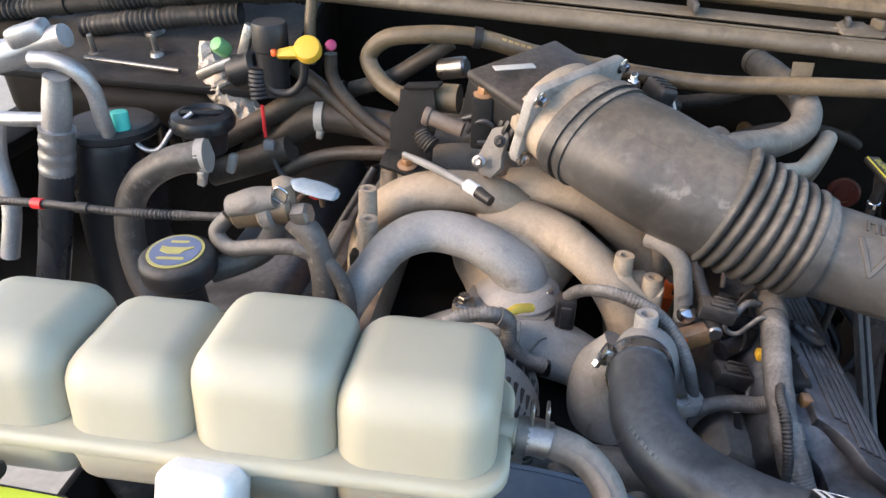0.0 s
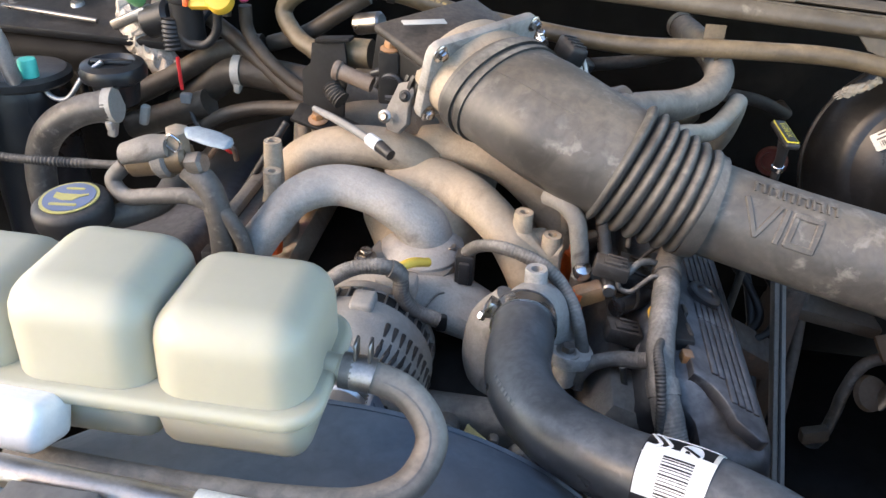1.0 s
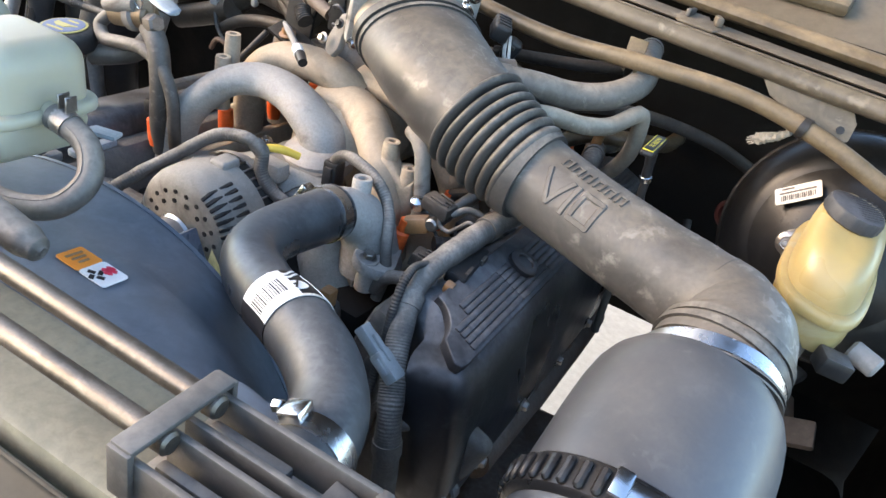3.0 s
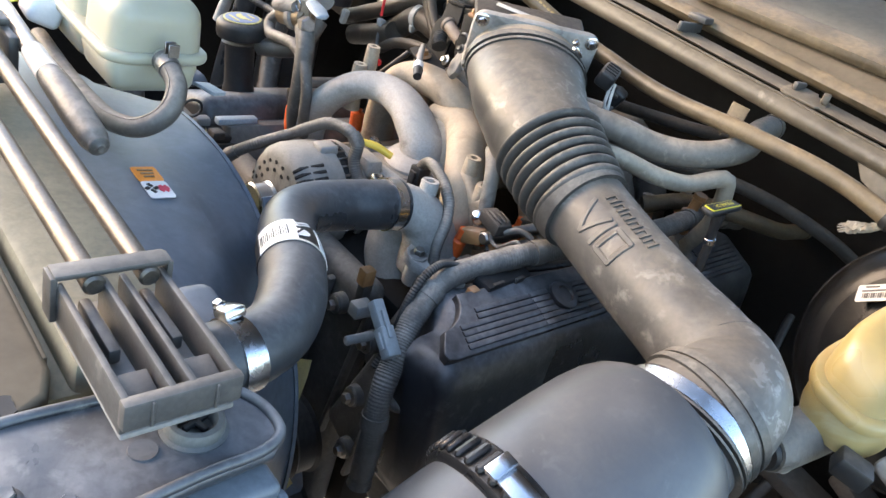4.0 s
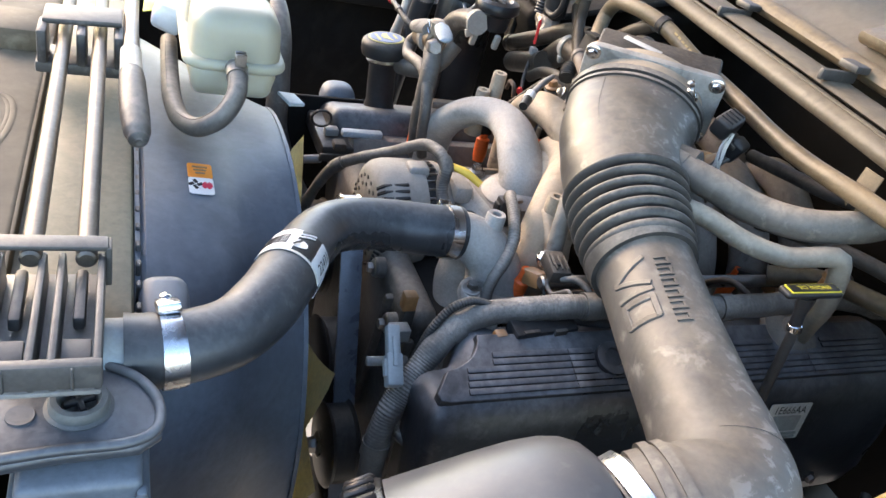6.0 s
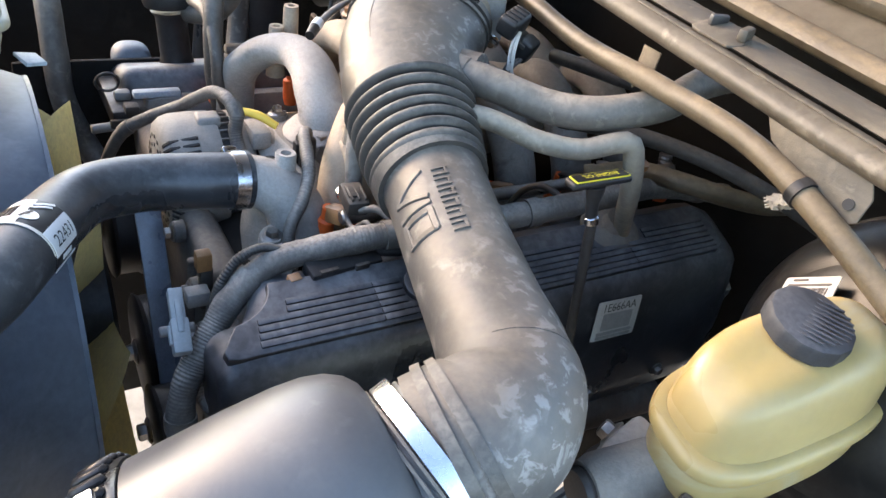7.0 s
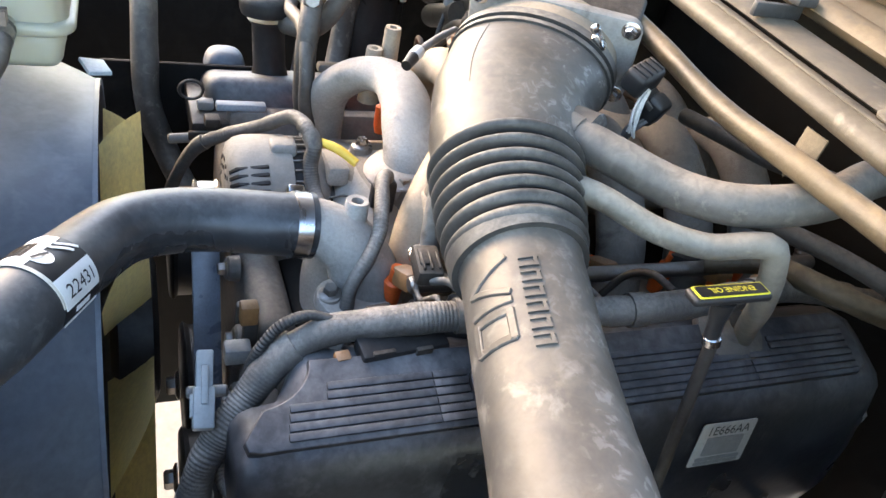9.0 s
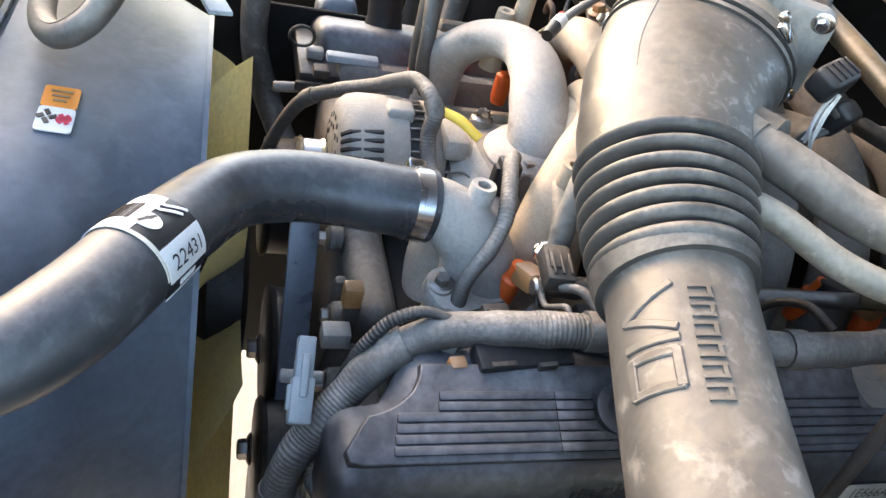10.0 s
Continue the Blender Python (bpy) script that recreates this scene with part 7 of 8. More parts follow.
part("grommet", lathe([(0.019, -0.003), (0.0195, 0.001), (0.0172, 0.002), (0.0172, 0.006), (0.0158, 0.0085), (0.0125, 0.009), (0.0105, 0.006), (0.010, 0.0015), (0.0, 0.001)], (0.3735, 0.182, 1.2146), (0, 0, 1), 36), GROM, hb, "grey rubber grommet")
for a in (0, 90):
    part("grommet_cross", block((0.3735, 0.182, 1.2196), (0.018, 0.0035, 0.004), 0.001, turn=(0, 0, a + 20)), BLACK, hb)
# near black for a flat disc that paints in the hole's shade
HOLE = surface("dark_hole", (0.003, 0.003, 0.003), 0.95, scale=40, bump=0, spec=0.02)
part("hole", lathe([(0.0065, 0), (0.0065, 0.0008)], (0.378, 0.151, 1.2142), (0, 0, 1), 20), HOLE, hb)
part("hole_rim", lathe([(0.0065, 0), (0.0082, 0.0006), (0.0078, 0.0016), (0.0066, 0.0014)], (0.378, 0.151, 1.2142), (0, 0, 1), 24), STEEL_DUSTY, hb)
for at in ((0.4, 0.106, 1.2146), (0.383, 0.083, 1.2146)):
    part("bolt", bolt_head(at, (0, 0, 1), 0.0055), STEEL_DUSTY, hb)
lh = thing("headlamp_housing", (0.368, 0.19, 1.052), "pale blue-grey plastic headlamp module with hinged lid", "lamp housing")
LID = surface("dark_grey_blue_plastic", (0.12, 0.14, 0.16), 0.4, dust_light=0.35, dust_light_col=(0.24, 0.26, 0.28), scale=40, bump=0.1)
part("lid", block((0.392, 0.1835, 1.1895), (0.058, 0.068, 0.018), 0.005, seg=3), LID, lh, "dark grey-blue lid")
part("lid_rim", block((0.393, 0.1835, 1.1795), (0.064, 0.077, 0.005), 0.002, seg=2), LID, lh)
part("body", block((0.393, 0.1825, 1.107), (0.050, 0.056, 0.140), 0.006, seg=3), GREY_BLUE, lh)
part("body_rib", block((0.4185, 0.1825, 1.168), (0.003, 0.040, 0.003), 0.001, seg=1), GREY_BLUE, lh)
for y, w in ((0.160, 0.012), (0.1825, 0.020), (0.205, 0.012)):
    part("hinge", block((0.4205, y, 1.1745), (0.010, w, 0.010), 0.003), GREY_BLUE, lh)
    part("hinge_pin", rod((0.425, y - w / 2 - 0.002, 1.1785), (0.425, y + w / 2 + 0.002, 1.1785), 0.0026, 10), GREY_BLUE, lh)
for y in (0.150, 0.217):
    part("lid_tab", block((0.421, y, 1.184), (0.008, 0.006, 0.016), 0.002), LID, lh)
part("stay", Tube([(0.396, 0.122, 1.194), (0.398, 0.129, 1.172), (0.404, 0.144, 1.142), (0.412, 0.164, 1.12), (0.42, 0.19, 1.097), (0.438, 0.22, 1.082)], [(0.0016, 0.006)] * 6, per=6, ref=(1, -0.3, 0.5)).mesh(n=10), GREY, lh, "grey plastic strap")
rc = thing("red_case", (0.438, 0.06, 1.072), "red plastic lamp case with a white label", "lamp")
part("case", block((0.393, 0.055, 1.097), (0.20, 0.135, 0.12), 0.010, turn=(0.008, 12, 8.022), seg=4), RED, rc)
LM2 = pose(0.393, 0.055, 1.097, 0, 12, 8) @ pose(0.035, -0.012, 0.0605)
part("label", plate(rounded(0.078, 0.110, 0.003, 2), 0.001, LM2 @ pose(0.022, 0.008, 0.001), 0), PAPER, rc, "white label")
for k in range(4):
    part("print", plate(rounded(0.06, 0.004, 0.0005, 1), 0.0006, LM2 @ pose(0.022, -0.030 + 0.016 * k, 0.0018), 0), LABEL_GREY, rc)
single("grey_bulb_cap", lathe([(0.02, 0), (0.02, 0.03), (0.014, 0.036)], (0.43, 0.135, 1.06), (0.3, 0.2, 0.9), 20), GREY_BLUE, "grey plastic bulb cap below the bracket", "cap")

# two added dark panels stand for the shaded gap under the front corner
bm = block((0.0, 0.045, 0.86), (1.5, 0.03, 0.50), 0.006)
single("wall_front_support", bm, BODY_DARK, "added dark panel filling the gap below the grille cover", "panel", kind="structure")
bm = block((0.56, 0.20, 0.93), (0.24, 0.02, 0.36), 0.006)
single("wall_lamp_panel", bm, BODY_DARK, "added dark panel filling the gap behind the headlamp corner", "panel", kind="structure")

# ---- left bank: oil filler, valve cover, pipes ----
of = thing("oil_filler", (-0.3122, 0.5617, 1.1035), "black oil filler neck with blue and yellow printed cap", "oil filler")
part("neck", lathe([(0.034, 0), (0.028, 0.02), (0.021, 0.05), (0.021, 0.105), (0.026, 0.112)], (-0.3055, 0.5699, 1.0832), (-0.06, -0.08, 1), 28), BLACK, of)
cap = part("cap", lathe([(0.026, 0), (0.034, 0.003), (0.0355, 0.008), (0.0355, 0.019), (0.034, 0.024), (0.030, 0.027), (0.026, 0.0275)], (-0.3089, 0.5604, 1.2017), (-0.04, -0.10, 1), 40), BLACK, of)
OCM = basis((-0.3093, 0.5574, 1.23), (1, 0.05, 0.04), (-0.04, -0.10, 1))
part("disc", plate([(0.0265 * math.cos(a), 0.0265 * math.sin(a)) for a in [2 * math.pi * i / 36 for i in range(36)]], 0.001, OCM @ pose(0, 0, 0.0006), 0), LABEL_OLD, cap, "yellow printed rim")
part("disc", plate([(0.0235 * math.cos(a), 0.0235 * math.sin(a)) for a in [2 * math.pi * i / 36 for i in range(36)]], 0.001, OCM @ pose(0, 0, 0.0012), 0), LABEL_BLUE, cap, "blue printed field")
bm = plate([(-0.014, -0.002), (-0.006, -0.006), (0.006, -0.006), (0.010, 0.0), (0.017, 0.004), (0.016, 0.006), (0.009, 0.004), (0.004, 0.004), (-0.008, 0.004), (-0.015, 0.006)], 0.0008, OCM @ pose(0, 0, 0.0019), 0)
part("oil_can_mark", bm, LABEL_OLD, cap)
part("print", plate(rounded(0.026, 0.0035, 0.001, 1), 0.0006, OCM @ pose(0, -0.013, 0.0018), 0), LABEL_OLD, cap)
part("print", plate(rounded(0.018, 0.003, 0.001, 1), 0.0006, OCM @ pose(0, 0.0135, 0.0018), 0), LABEL_OLD, cap)
lv = thing("valve_cover", (-0.3018, 0.7603, 1.0748), "black plastic valve cover on the far bank with small caps", "valve cover")
part("shell", block((-0.2964, 0.7600, 1.0801), (0.13, 0.56, 0.085), 0.018, turn=(0, -18, 0), seg=3), COVER, lv)
part("shelf", block((-0.2576, 0.5046, 1.0903), (0.12, 0.090, 0.026), 0.005), BLACK, lv)
part("cap", blob((-0.3629, 0.5149, 1.1017), (0.027, 0.027, 0.028), 0.7, Matrix.Identity(4)), surface("blue_grey_cap", (0.10, 0.12, 0.145), 0.45, dust_light=0.3, scale=30), lv, "blue-grey rounded cap")
part("clip_arm", block((-0.2160, 0.5187, 1.1178), (0.014, 0.060, 0.010), 0.003), GREY_BLUE, lv)
part("wire_clip", block((-0.2358, 0.4788, 1.1092), (0.016, 0.020, 0.012), 0.003), GREY, lv)
part("rib", block((-0.1953, 0.4936, 1.0877), (0.006, 0.075, 0.012), 0.002), BLACK_DUSTY, lv)
part("stub", rod((-0.1997, 0.4615, 1.0826), (-0.1989, 0.4333, 1.0806), 0.006, 12), GREY, lv)
part("clip_arm", block((-0.1998, 0.4834, 1.1060), (0.018, 0.018, 0.012), 0.003), BLACK_DUSTY, lv)
part("ring", Tube([(-0.235, 0.462 + 0.014 * math.cos(a), 1.128 + 0.012 * math.sin(a)) for a in [2 * math.pi * i / 10 for i in range(11)]], 0.002, per=4).mesh(n=8), LOOM_BLACK, lv)
pipe("lower_hose", [(-0.4738, 0.4091, 1.2269), (-0.4129, 0.4121, 1.2218), (-0.3536, 0.4134, 1.1951), (-0.3205, 0.4127, 1.1351), (-0.3026, 0.4147, 1.0746), (-0.2886, 0.4350, 1.0138), (-0.2436, 0.4652, 0.9640)], 0.0165, RUBBER, "thick black hose running down beside the fan", n=20)
pipe("elbow_hose", [(-0.3428, 0.7066, 1.2608), (-0.3746, 0.7029, 1.2542), (-0.4103, 0.6996, 1.2331), (-0.4325, 0.6989, 1.2008), (-0.4400, 0.6968, 1.1594), (-0.4346, 0.6922, 1.1130), (-0.4160, 0.6819, 1.0720)], 0.0165, RUBBER, "thick dusty rubber elbow hose on the far bank", n=22)
pipe("filler_hose", [(-0.2886, 0.5797, 1.1979), (-0.2647, 0.5891, 1.2044), (-0.2420, 0.6035, 1.2140), (-0.2316, 0.6180, 1.2345), (-0.2335, 0.6327, 1.2598)], 0.0125, RUBBER, "dusty rubber hose beside the oil filler", n=18)
ft = thing("fuel_coupling", (-0.2151, 0.5922, 1.2498), "brown and steel fuel line coupling with grey plastic clip", "coupling")
part("sleeve", rod((-0.2635, 0.5913, 1.2573), (-0.2045, 0.5937, 1.2681), 0.0155, 18), BRASS, ft)
part("collar", rod((-0.2365, 0.5925, 1.2617), (-0.2220, 0.5931, 1.2649), 0.019, 18), ALLOY_DIRTY, ft)
part("saddle", Tube([(-0.2631, 0.5851, 1.2674), (-0.2402, 0.5864, 1.2747), (-0.2195, 0.5878, 1.2790)], [(0.014, 0.010), (0.017, 0.012), (0.014, 0.010)], ref=(0, 1, 0), per=5).mesh(n=16), ALLOY_DIRTY, ft)
part("spring_wire", Tube([(-0.2213, 0.5817, 1.2850), (-0.2127, 0.5784, 1.2942), (-0.2047, 0.5793, 1.2872), (-0.2112, 0.5826, 1.2761), (-0.2213, 0.5818, 1.2820)], 0.0013, per=6).mesh(n=8), STEEL, ft)
part("nut", lathe([(0.011, 0), (0.011, 0.024), (0.008, 0.026)], (-0.2137, 0.5938, 1.2700), (0.05, -0.1, 1), 6), ALLOY_WARM, ft)
part("nut", rod((-0.2044, 0.5877, 1.2620), (-0.1869, 0.5863, 1.2662), 0.0115, 6), STEEL_DULL, ft)
part("clip_blade", Tube([(-0.2049, 0.5932, 1.2943), (-0.1967, 0.5920, 1.2924), (-0.1783, 0.5897, 1.2895), (-0.1640, 0.5885, 1.2866), (-0.1600, 0.5884, 1.2856)], [(0.004, 0.002), (0.010, 0.0035), (0.011, 0.004), (0.009, 0.0035), (0.004, 0.002)], ref=(0, 1, 0.2), per=6).mesh(n=16), GREY_BLUE, ft, "grey-blue clip blade")
pipe("coupling_hose", [(-0.2046, 0.5898, 1.2580), (-0.1874, 0.5857, 1.2430), (-0.1776, 0.5820, 1.2148), (-0.1763, 0.5825, 1.1845), (-0.1791, 0.5852, 1.1489), (-0.1823, 0.5941, 1.1081)], 0.0125, RUBBER, "dusty rubber hose running down from the coupling", n=18)
pipe("vacuum_hose", [(-0.2677, 0.5894, 1.2541), (-0.2794, 0.5839, 1.2387), (-0.2670, 0.5787, 1.2267), (-0.2358, 0.5779, 1.2302), (-0.1997, 0.5791, 1.2327), (-0.1714, 0.5798, 1.2179), (-0.1557, 0.5801, 1.1898), (-0.1535, 0.5828, 1.1493), (-0.1616, 0.5936, 1.1187)], 0.0078, RUBBER, "dusty vacuum hose bending round the coupling", n=16)
loom("accelerator_cable", [(-0.6559, 0.6048, 1.2258), (-0.5230, 0.6132, 1.2350), (-0.4405, 0.6096, 1.2379), (-0.3856, 0.6074, 1.2380), (-0.2776, 0.6019, 1.2459)], 0.0042, LOOM_BLACK, label="thin black ribbed cable across the far bank", pitch=0.004, depth=0.0010)
pipe("red_tape", [(-0.4842, 0.6114, 1.2370), (-0.4733, 0.6109, 1.2372)], 0.0058, RED_WIRE, "red tape band on the cable", "tape", n=10)

ac = thing("refrigerant_can", (-0.4627, 0.7362, 0.9876), "black refrigerant accumulator can with teal service cap", "accumulator")
part("can", lathe([(0.047, 0), (0.050, 0.006), (0.050, 0.255), (0.047, 0.265), (0.030, 0.272)], (-0.4679, 0.7413, 0.9999), (0, 0, 1), 40), BLACK_CLEAN, ac)
part("lid", lathe([(0.048, 0), (0.051, 0.003), (0.051, 0.010), (0.046, 0.014)], (-0.4608, 0.7367, 1.2675), (0, 0, 1), 40), BLACK, ac)
part("service_cap", lathe([(0.0085, 0), (0.0095, 0.002), (0.0095, 0.022), (0.0085, 0.024)], (-0.4363, 0.7152, 1.2770), (0, 0, 1), 18), TEAL, ac, "teal plastic cap")
ap = thing("refrigerant_pipe", (-0.4885, 0.6729, 1.1942), "silver alloy refrigerant pipes with crimped rubber hose", "pipe")
part("pipe", Tube([(-0.4840, 0.6717, 1.2871), (-0.4744, 0.6708, 1.3232), (-0.4682, 0.6702, 1.3510)], [0.0145, 0.0145, 0.0125], per=6).mesh(n=20), ALLOY_CLEAN, ap)
part("pipe", Tube([(-0.4931, 0.6743, 1.3651), (-0.4679, 0.6730, 1.3654), (-0.4475, 0.6741, 1.3564), (-0.4384, 0.6810, 1.3340), (-0.4405, 0.6896, 1.3034), (-0.4435, 0.7003, 1.2778)], 0.0085, per=8).mesh(n=16), ALLOY_CLEAN, ap)
part("pipe", Tube([(-0.6545, 0.6911, 1.2964), (-0.5479, 0.6768, 1.2984), (-0.4858, 0.6716, 1.3035)], 0.0078, per=6).mesh(n=16), ALLOY_CLEAN, ap)
CR = Tube([(-0.4816, 0.6715, 1.2954), (-0.4938, 0.6726, 1.2446)], 0.0175, per=8)
part("crimp", CR.mesh(n=22, step=0.0012, off=corrugate(0.016, 0.0010)), ALLOY_CLEAN, ap)
part("hose", Tube([(-0.4927, 0.6725, 1.2478), (-0.5034, 0.6714, 1.2093), (-0.5156, 0.6694, 1.1572), (-0.5325, 0.6656, 1.0891), (-0.5481, 0.6620, 0.9841)], 0.0178, per=8).mesh(n=22), RUBBER_NEW, ap, "dusty grey rubber hose")
part("pipe", Tube([(-0.7468, 0.7887, 1.3045), (-0.6315, 0.8113, 1.3225), (-0.5864, 0.8184, 1.3388), (-0.5472, 0.8159, 1.3516)], [0.020, 0.019, 0.017, 0.014], per=8).mesh(n=20), ALLOY_CLEAN, ap)
part("knuckle", block((-0.5915, 0.8135, 1.3511), (0.050, 0.030, 0.026), 0.008, turn=(0, -18, 10), seg=3), ALLOY_CLEAN, ap)
pipe("side_hose", [(-0.5524, 0.6751, 1.2962), (-0.5588, 0.6706, 1.2546), (-0.5543, 0.6657, 1.2027), (-0.5667, 0.6565, 1.1399)], 0.010, ALLOY_CLEAN, "grey alloy pipe beside the far fender", "pipe")
cc = thing("round_cap", (-0.3555, 0.7357, 1.2485), "black ribbed round plastic cap with thin grey pipe", "cap")
part("cap", lathe([(0.022, -0.03), (0.026, -0.006), (0.035, 0.0), (0.036, 0.008), (0.033, 0.014), (0.024, 0.017), (0.020, 0.013), (0.008, 0.013)], (-0.3548, 0.7421, 1.2813), (0, -0.05, 1), 36), BLACK_CLEAN, cc)
part("bar", block((-0.3544, 0.7418, 1.2966), (0.046, 0.008, 0.006), 0.002, turn=(0, 0, 12)), BLACK_CLEAN, cc)
part("grey_pipe", Tube([(-0.4384, 0.7252, 1.2883), (-0.4174, 0.7146, 1.2619), (-0.3992, 0.7139, 1.2601), (-0.3796, 0.7228, 1.2840), (-0.3604, 0.7318, 1.2996)], 0.0028, per=8).mesh(n=10), ALLOY_CLEAN, cc)
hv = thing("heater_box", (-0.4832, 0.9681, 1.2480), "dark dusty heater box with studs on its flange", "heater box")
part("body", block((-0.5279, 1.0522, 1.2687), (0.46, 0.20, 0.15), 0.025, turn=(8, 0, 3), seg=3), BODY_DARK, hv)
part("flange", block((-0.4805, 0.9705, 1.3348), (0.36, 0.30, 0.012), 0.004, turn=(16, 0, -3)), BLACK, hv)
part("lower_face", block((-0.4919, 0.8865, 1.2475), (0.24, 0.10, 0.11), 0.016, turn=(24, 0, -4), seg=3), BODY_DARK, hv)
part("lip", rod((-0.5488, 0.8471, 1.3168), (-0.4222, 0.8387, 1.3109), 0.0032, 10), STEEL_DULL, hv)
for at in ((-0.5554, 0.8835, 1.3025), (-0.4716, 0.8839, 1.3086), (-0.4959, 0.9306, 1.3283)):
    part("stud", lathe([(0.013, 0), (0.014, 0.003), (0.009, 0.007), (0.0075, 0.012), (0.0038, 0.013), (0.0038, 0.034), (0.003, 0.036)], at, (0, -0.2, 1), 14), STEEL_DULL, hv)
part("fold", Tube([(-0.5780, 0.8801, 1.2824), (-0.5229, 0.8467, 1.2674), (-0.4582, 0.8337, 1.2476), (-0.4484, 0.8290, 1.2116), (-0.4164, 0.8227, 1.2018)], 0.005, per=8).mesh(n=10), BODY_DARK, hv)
fo = thing("foil_wrap", (-0.3857, 0.8825, 1.2179), "crumpled dusty foil insulation on the pipes", "insulation")
FO = Tube([(-0.3875, 0.8504, 1.3460), (-0.3839, 0.8449, 1.3184), (-0.3697, 0.8389, 1.2919), (-0.3450, 0.8345, 1.2696), (-0.3221, 0.8318, 1.2616)], [0.009, 0.014, 0.019, 0.018, 0.012], per=10)
bm = FO.mesh(n=30, step=0.0022)
for v in bm.verts:
    v.co += V((noise.noise(v.co * 130), noise.noise(v.co * 130 + V((5.0446, 1.1513, 1.9532))), noise.noise(v.co * 130 + V((1.9195, 7.0821, 3.0454))))) * 0.0045
part("wrap", bm, FOIL, fo, angle=20)
loom("black_conduit", [(-0.5882, 0.9205, 1.3346), (-0.5222, 0.9214, 1.3455), (-0.4465, 0.9221, 1.3563), (-0.3721, 0.9235, 1.3638)], 0.013, LOOM_BLACK, label="thick black ribbed conduit by the heater box", pitch=0.0075, depth=0.003)
loom("black_conduit", [(-0.8632, 0.9403, 1.3207), (-0.7230, 0.9549, 1.3408), (-0.5770, 0.9549, 1.3609), (-0.4356, 0.9413, 1.3790), (-0.2880, 0.9293, 1.3925)], 0.012, LOOM_BLACK, label="long black ribbed conduit under the cowl", pitch=0.0075, depth=0.003)
va = thing("vacuum_valve", (-0.3182, 0.8062, 1.3003), "black cylindrical valve with green cap and grey bracket", "valve")
part("cylinder", lathe([(0.018, -0.05), (0.018, 0.0), (0.020, 0.002), (0.020, 0.028), (0.018, 0.032), (0.010, 0.033)], (-0.2917, 0.8038, 1.3533), (0, -0.05, 1), 28), BLACK, va)
part("green_cap", lathe([(0.0085, -0.010), (0.0098, -0.006), (0.0098, 0.004), (0.0078, 0.009), (0.003, 0.010)], (-0.3513, 0.8041, 1.3531), (-0.3, -0.7, 0.6), 10), GREEN, va, "green plastic cap")
part("bracket", block((-0.3252, 0.8101, 1.3532), (0.012, 0.010, 0.055), 0.002, turn=(0, 20, 0)), STEEL_DULL, va)
part("bracket", block((-0.3594, 0.8071, 1.3286), (0.050, 0.020, 0.012), 0.003, turn=(0, -25, 0)), STEEL_DULL, va)
part("barrel", rod((-0.3438, 0.8066, 1.3226), (-0.3089, 0.8049, 1.3360), 0.018, 18), BLACK, va)
part("spring", Tube([(-0.3065, 0.7947, 1.3360), (-0.3070, 0.7932, 1.3156), (-0.3053, 0.7916, 1.3004)], 0.010, per=6).mesh(n=12, step=0.001, off=corrugate(0.005, 0.0014)), BLACK, va)
yc = thing("yellow_cap", (-0.2545, 0.7928, 1.3413), "yellow plastic cap lever on a dark tube", "cap")
part("lever", plate([(-0.020, -0.0035), (-0.018, -0.006), (0.014, -0.008), (0.014, 0.008), (-0.018, 0.003)], 0.010, basis((-0.2621, 0.7875, 1.3594), (1, 0, 0.12), (0.05, -0.75, 0.6)), 0.002), YELLOW, yc)
part("knob", lathe([(0.0125, -0.006), (0.0150, -0.004), (0.0152, 0.004), (0.0135, 0.007), (0.008, 0.008)], (-0.2446, 0.7899, 1.3605), (0.05, -0.75, 0.6), 28), YELLOW, yc)
part("tip", block((-0.2824, 0.7862, 1.3558), (0.006, 0.008, 0.008), 0.002, turn=(0, -4, 0)), ORANGE, yc, "orange tip")
single("pink_cap", lathe([(0.0050, -0.005), (0.0060, -0.002), (0.0060, 0.003), (0.004, 0.0045)], (-0.2222, 0.8013, 1.3636), (0.5, -0.7, 0.4), 16), PINK, "small pink plastic cap on a dark pipe", "cap")
pipe("hook_pipe", [(-0.2502, 0.7925, 1.3463), (-0.2549, 0.7933, 1.3230), (-0.2698, 0.7922, 1.3088), (-0.2884, 0.7917, 1.3107), (-0.2964, 0.7927, 1.3228)], 0.005, BLACK, "thin dark pipe hooked below the yellow cap", "pipe", n=12)
pipe("cowl_pipe", [(-0.2522, 0.8182, 1.3363), (-0.2514, 0.8221, 1.3717), (-0.2487, 0.8262, 1.4020), (-0.2429, 0.8300, 1.4323)], 0.0065, RUBBER_TAN, "dusty pipe rising to the cowl", "pipe", n=12)
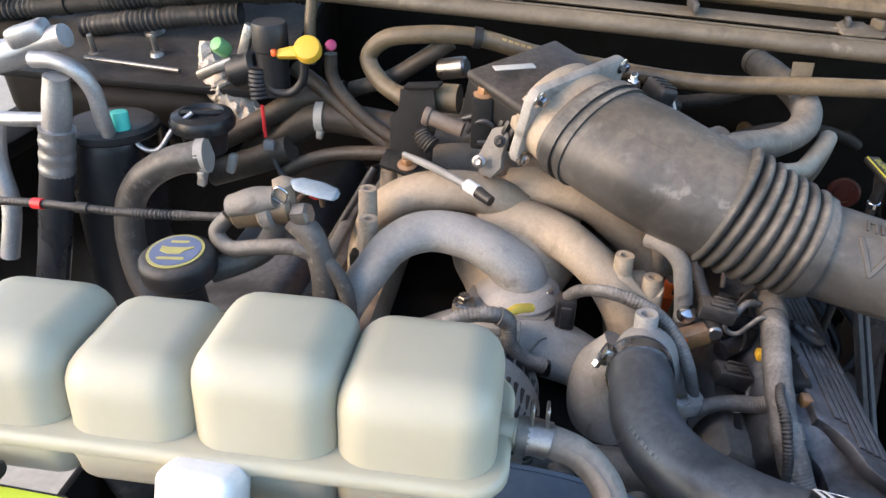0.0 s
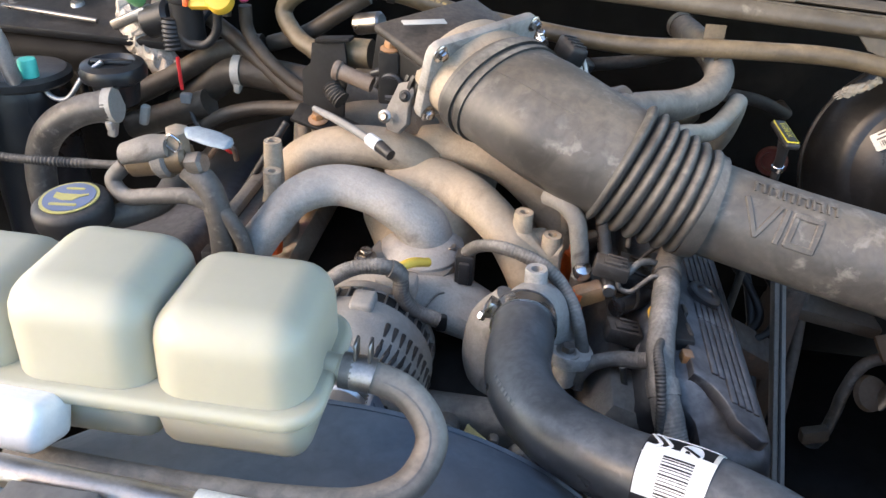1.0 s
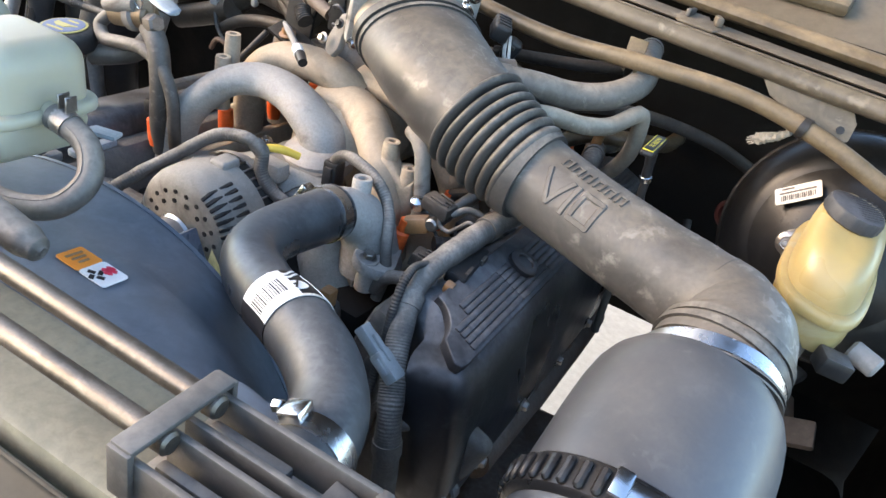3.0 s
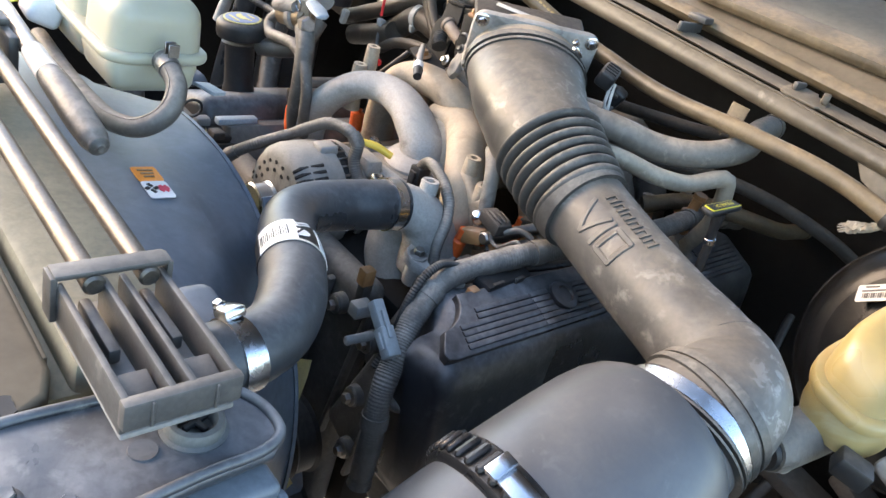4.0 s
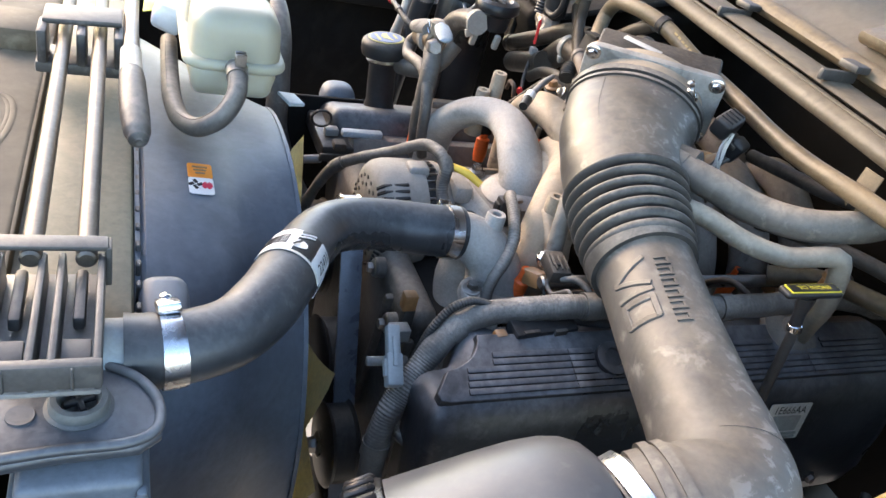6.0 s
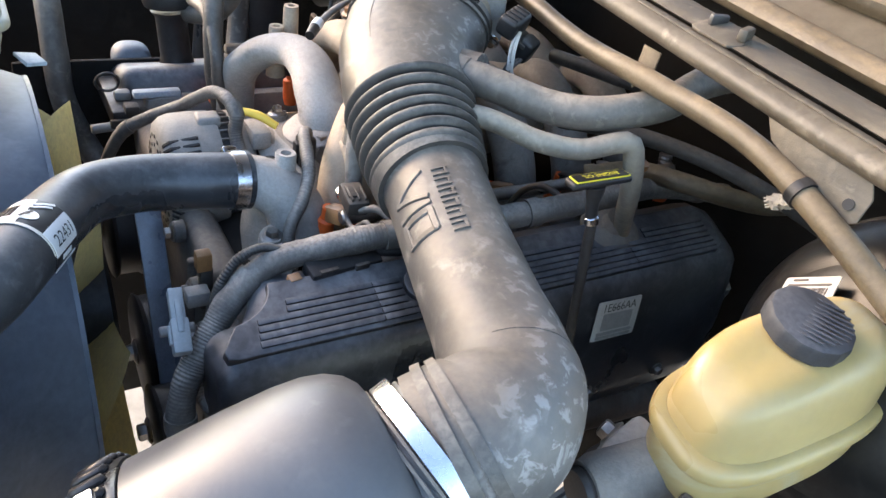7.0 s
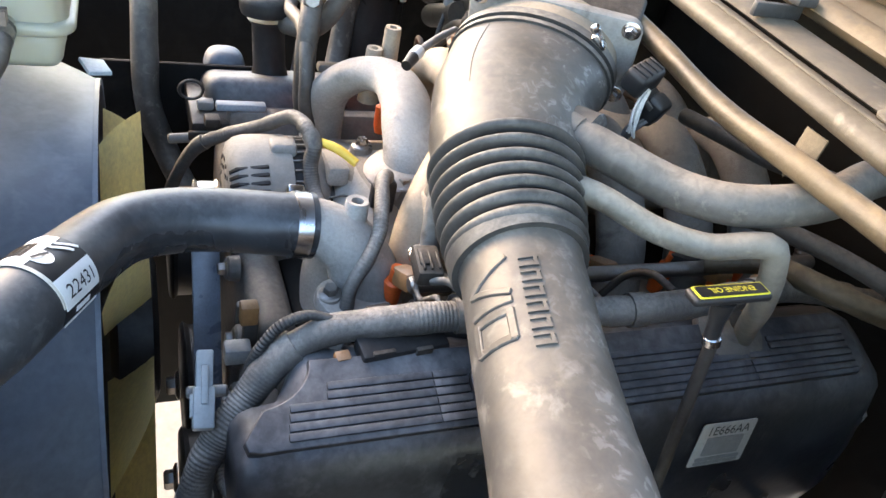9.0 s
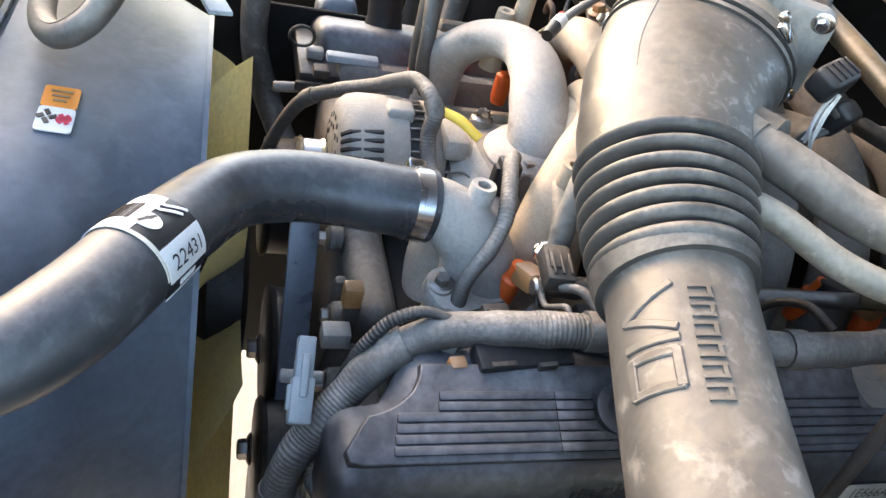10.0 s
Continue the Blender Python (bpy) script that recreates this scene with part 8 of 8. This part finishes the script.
# bundle of dark pipes and hoses under the cowl, most with the shade in their colour
for pts, r, mt, lb in (
    ([(-0.4158, 0.8122, 1.2121), (-0.3728, 0.8151, 1.2333), (-0.3197, 0.8226, 1.2616), (-0.2671, 0.8302, 1.2906), (-0.2154, 0.8334, 1.3010)], 0.013, PIPE_SHADED, "dark dusty pipe slanting under the cowl"),
    ([(-0.3845, 0.8114, 1.1920), (-0.3417, 0.8095, 1.2080), (-0.3099, 0.8081, 1.2207), (-0.2783, 0.8067, 1.2344)], 0.017, PIPE_SHADED, "short thick dusty hose on the far bank"),
    ([(-0.3320, 0.8396, 1.2134), (-0.2945, 0.8325, 1.2394), (-0.2468, 0.8251, 1.2704), (-0.1954, 0.8237, 1.2686), (-0.1445, 0.8228, 1.2628)], 0.019, PIPE_SHADED, "thick dark hose with a clip behind the coupling"),
    ([(-0.2892, 0.7977, 1.2036), (-0.2575, 0.7962, 1.2244), (-0.2158, 0.7947, 1.2380), (-0.1694, 0.7883, 1.2454), (-0.1233, 0.7822, 1.2507)], 0.0085, PIPE_SHADED, "dark vacuum hose to the throttle body"),
    ([(-0.2259, 0.8119, 1.3515), (-0.2246, 0.8127, 1.3232), (-0.2046, 0.8079, 1.2970), (-0.1743, 0.8028, 1.2728), (-0.1489, 0.7976, 1.2607)], 0.0075, PIPE_SHADED, "thin dusty pipe bending to the throttle body"),
    ([(-0.2767, 0.8345, 1.3261), (-0.2408, 0.8238, 1.3060), (-0.2001, 0.8135, 1.2757), (-0.1545, 0.8032, 1.2455)], 0.0095, PIPE_SHADED, "straight dusty pipe to the throttle body"),
    ([(-0.2106, 0.8434, 1.3011), (-0.1640, 0.8366, 1.3194), (-0.1227, 0.8348, 1.3467), (-0.0921, 0.8386, 1.3667)], 0.0095, PIPE_SHADED, "dusty pipe rising behind the throttle body"),
    ([(0.0953, 0.9013, 1.2808), (0.1651, 0.9012, 1.2925), (0.2247, 0.9014, 1.3031), (0.2641, 0.9221, 1.3097)], 0.008, BLACK_DUSTY, "dark hose behind the elbow"),
):
    pipe("dark_pipe", pts, r, mt, lb, "pipe", n=16)
CLIP_GREY = surface("dusty_grey_clip", (0.33, 0.31, 0.27), 0.55, dust_light=0.3, scale=50, vary=0.15)
for at, d in (((-0.2436, 0.8229, 1.2724), (1, 0, 0)), ((-0.3429, 0.7087, 1.2609), (1, 0.1, 0.1))):
    sc = thing("spring_clip", at, "pale steel spring clip on a dark hose", "clip", "spring clips")
    part("band", lathe([(0.0185, -0.005), (0.0194, -0.005), (0.0194, 0.005), (0.0185, 0.005)], at, d, 24), CLIP_GREY, sc)
    part("ear", block(V(at) + V((0, -0.010, -0.018)), (0.008, 0.010, 0.012), 0.002, turn=(20, 10, 0)), CLIP_GREY, sc)
for at in ((-0.3489, 0.7125, 1.2342), (-0.3265, 0.7420, 1.2387)):
    part_ = thing("pale_clip", at, "pale plastic clip on the far-bank pipes", "clip", "pale clips")
    part("tab", block(at, (0.010, 0.010, 0.024), 0.003, turn=(0, 15, 0)), CLIP_GREY, part_)
rw = thing("red_wire", (-0.3044, 0.7967, 1.2596), "thin red wire with grey plug", "wire")
part("wire", Tube([(-0.3057, 0.7959, 1.2902), (-0.3057, 0.7964, 1.2698), (-0.3057, 0.7969, 1.2514)], 0.0022, per=6).mesh(n=8), RED_WIRE, rw)
part("plug", block((-0.3018, 0.7971, 1.2413), (0.013, 0.010, 0.012), 0.002), GREY, rw)
part("lead", Tube([(-0.3019, 0.7972, 1.2372), (-0.2887, 0.7872, 1.2138), (-0.2699, 0.7767, 1.2038), (-0.2469, 0.7660, 1.1989)], 0.0028, per=6).mesh(n=8), LOOM_BLACK, rw)
pipe("red_ring", [(-0.2416, 0.7608, 1.1990), (-0.2342, 0.7555, 1.1991)], 0.0045, RED_WIRE, "red band on a thin wire", "tape", n=10)
pipe("copper_loop", [(-0.2568, 0.7460, 1.1937), (-0.2407, 0.7401, 1.2112), (-0.2253, 0.7398, 1.2093), (-0.2237, 0.7432, 1.1941)], 0.0035, RUST, "small curled brown wire", "wire", n=8)
single("thin_rod", rod((-0.2099, 0.7050, 1.1636), (-0.1631, 0.7476, 1.2454), 0.0042, 10), BLACK, "thin black rod behind the manifold", "rod")
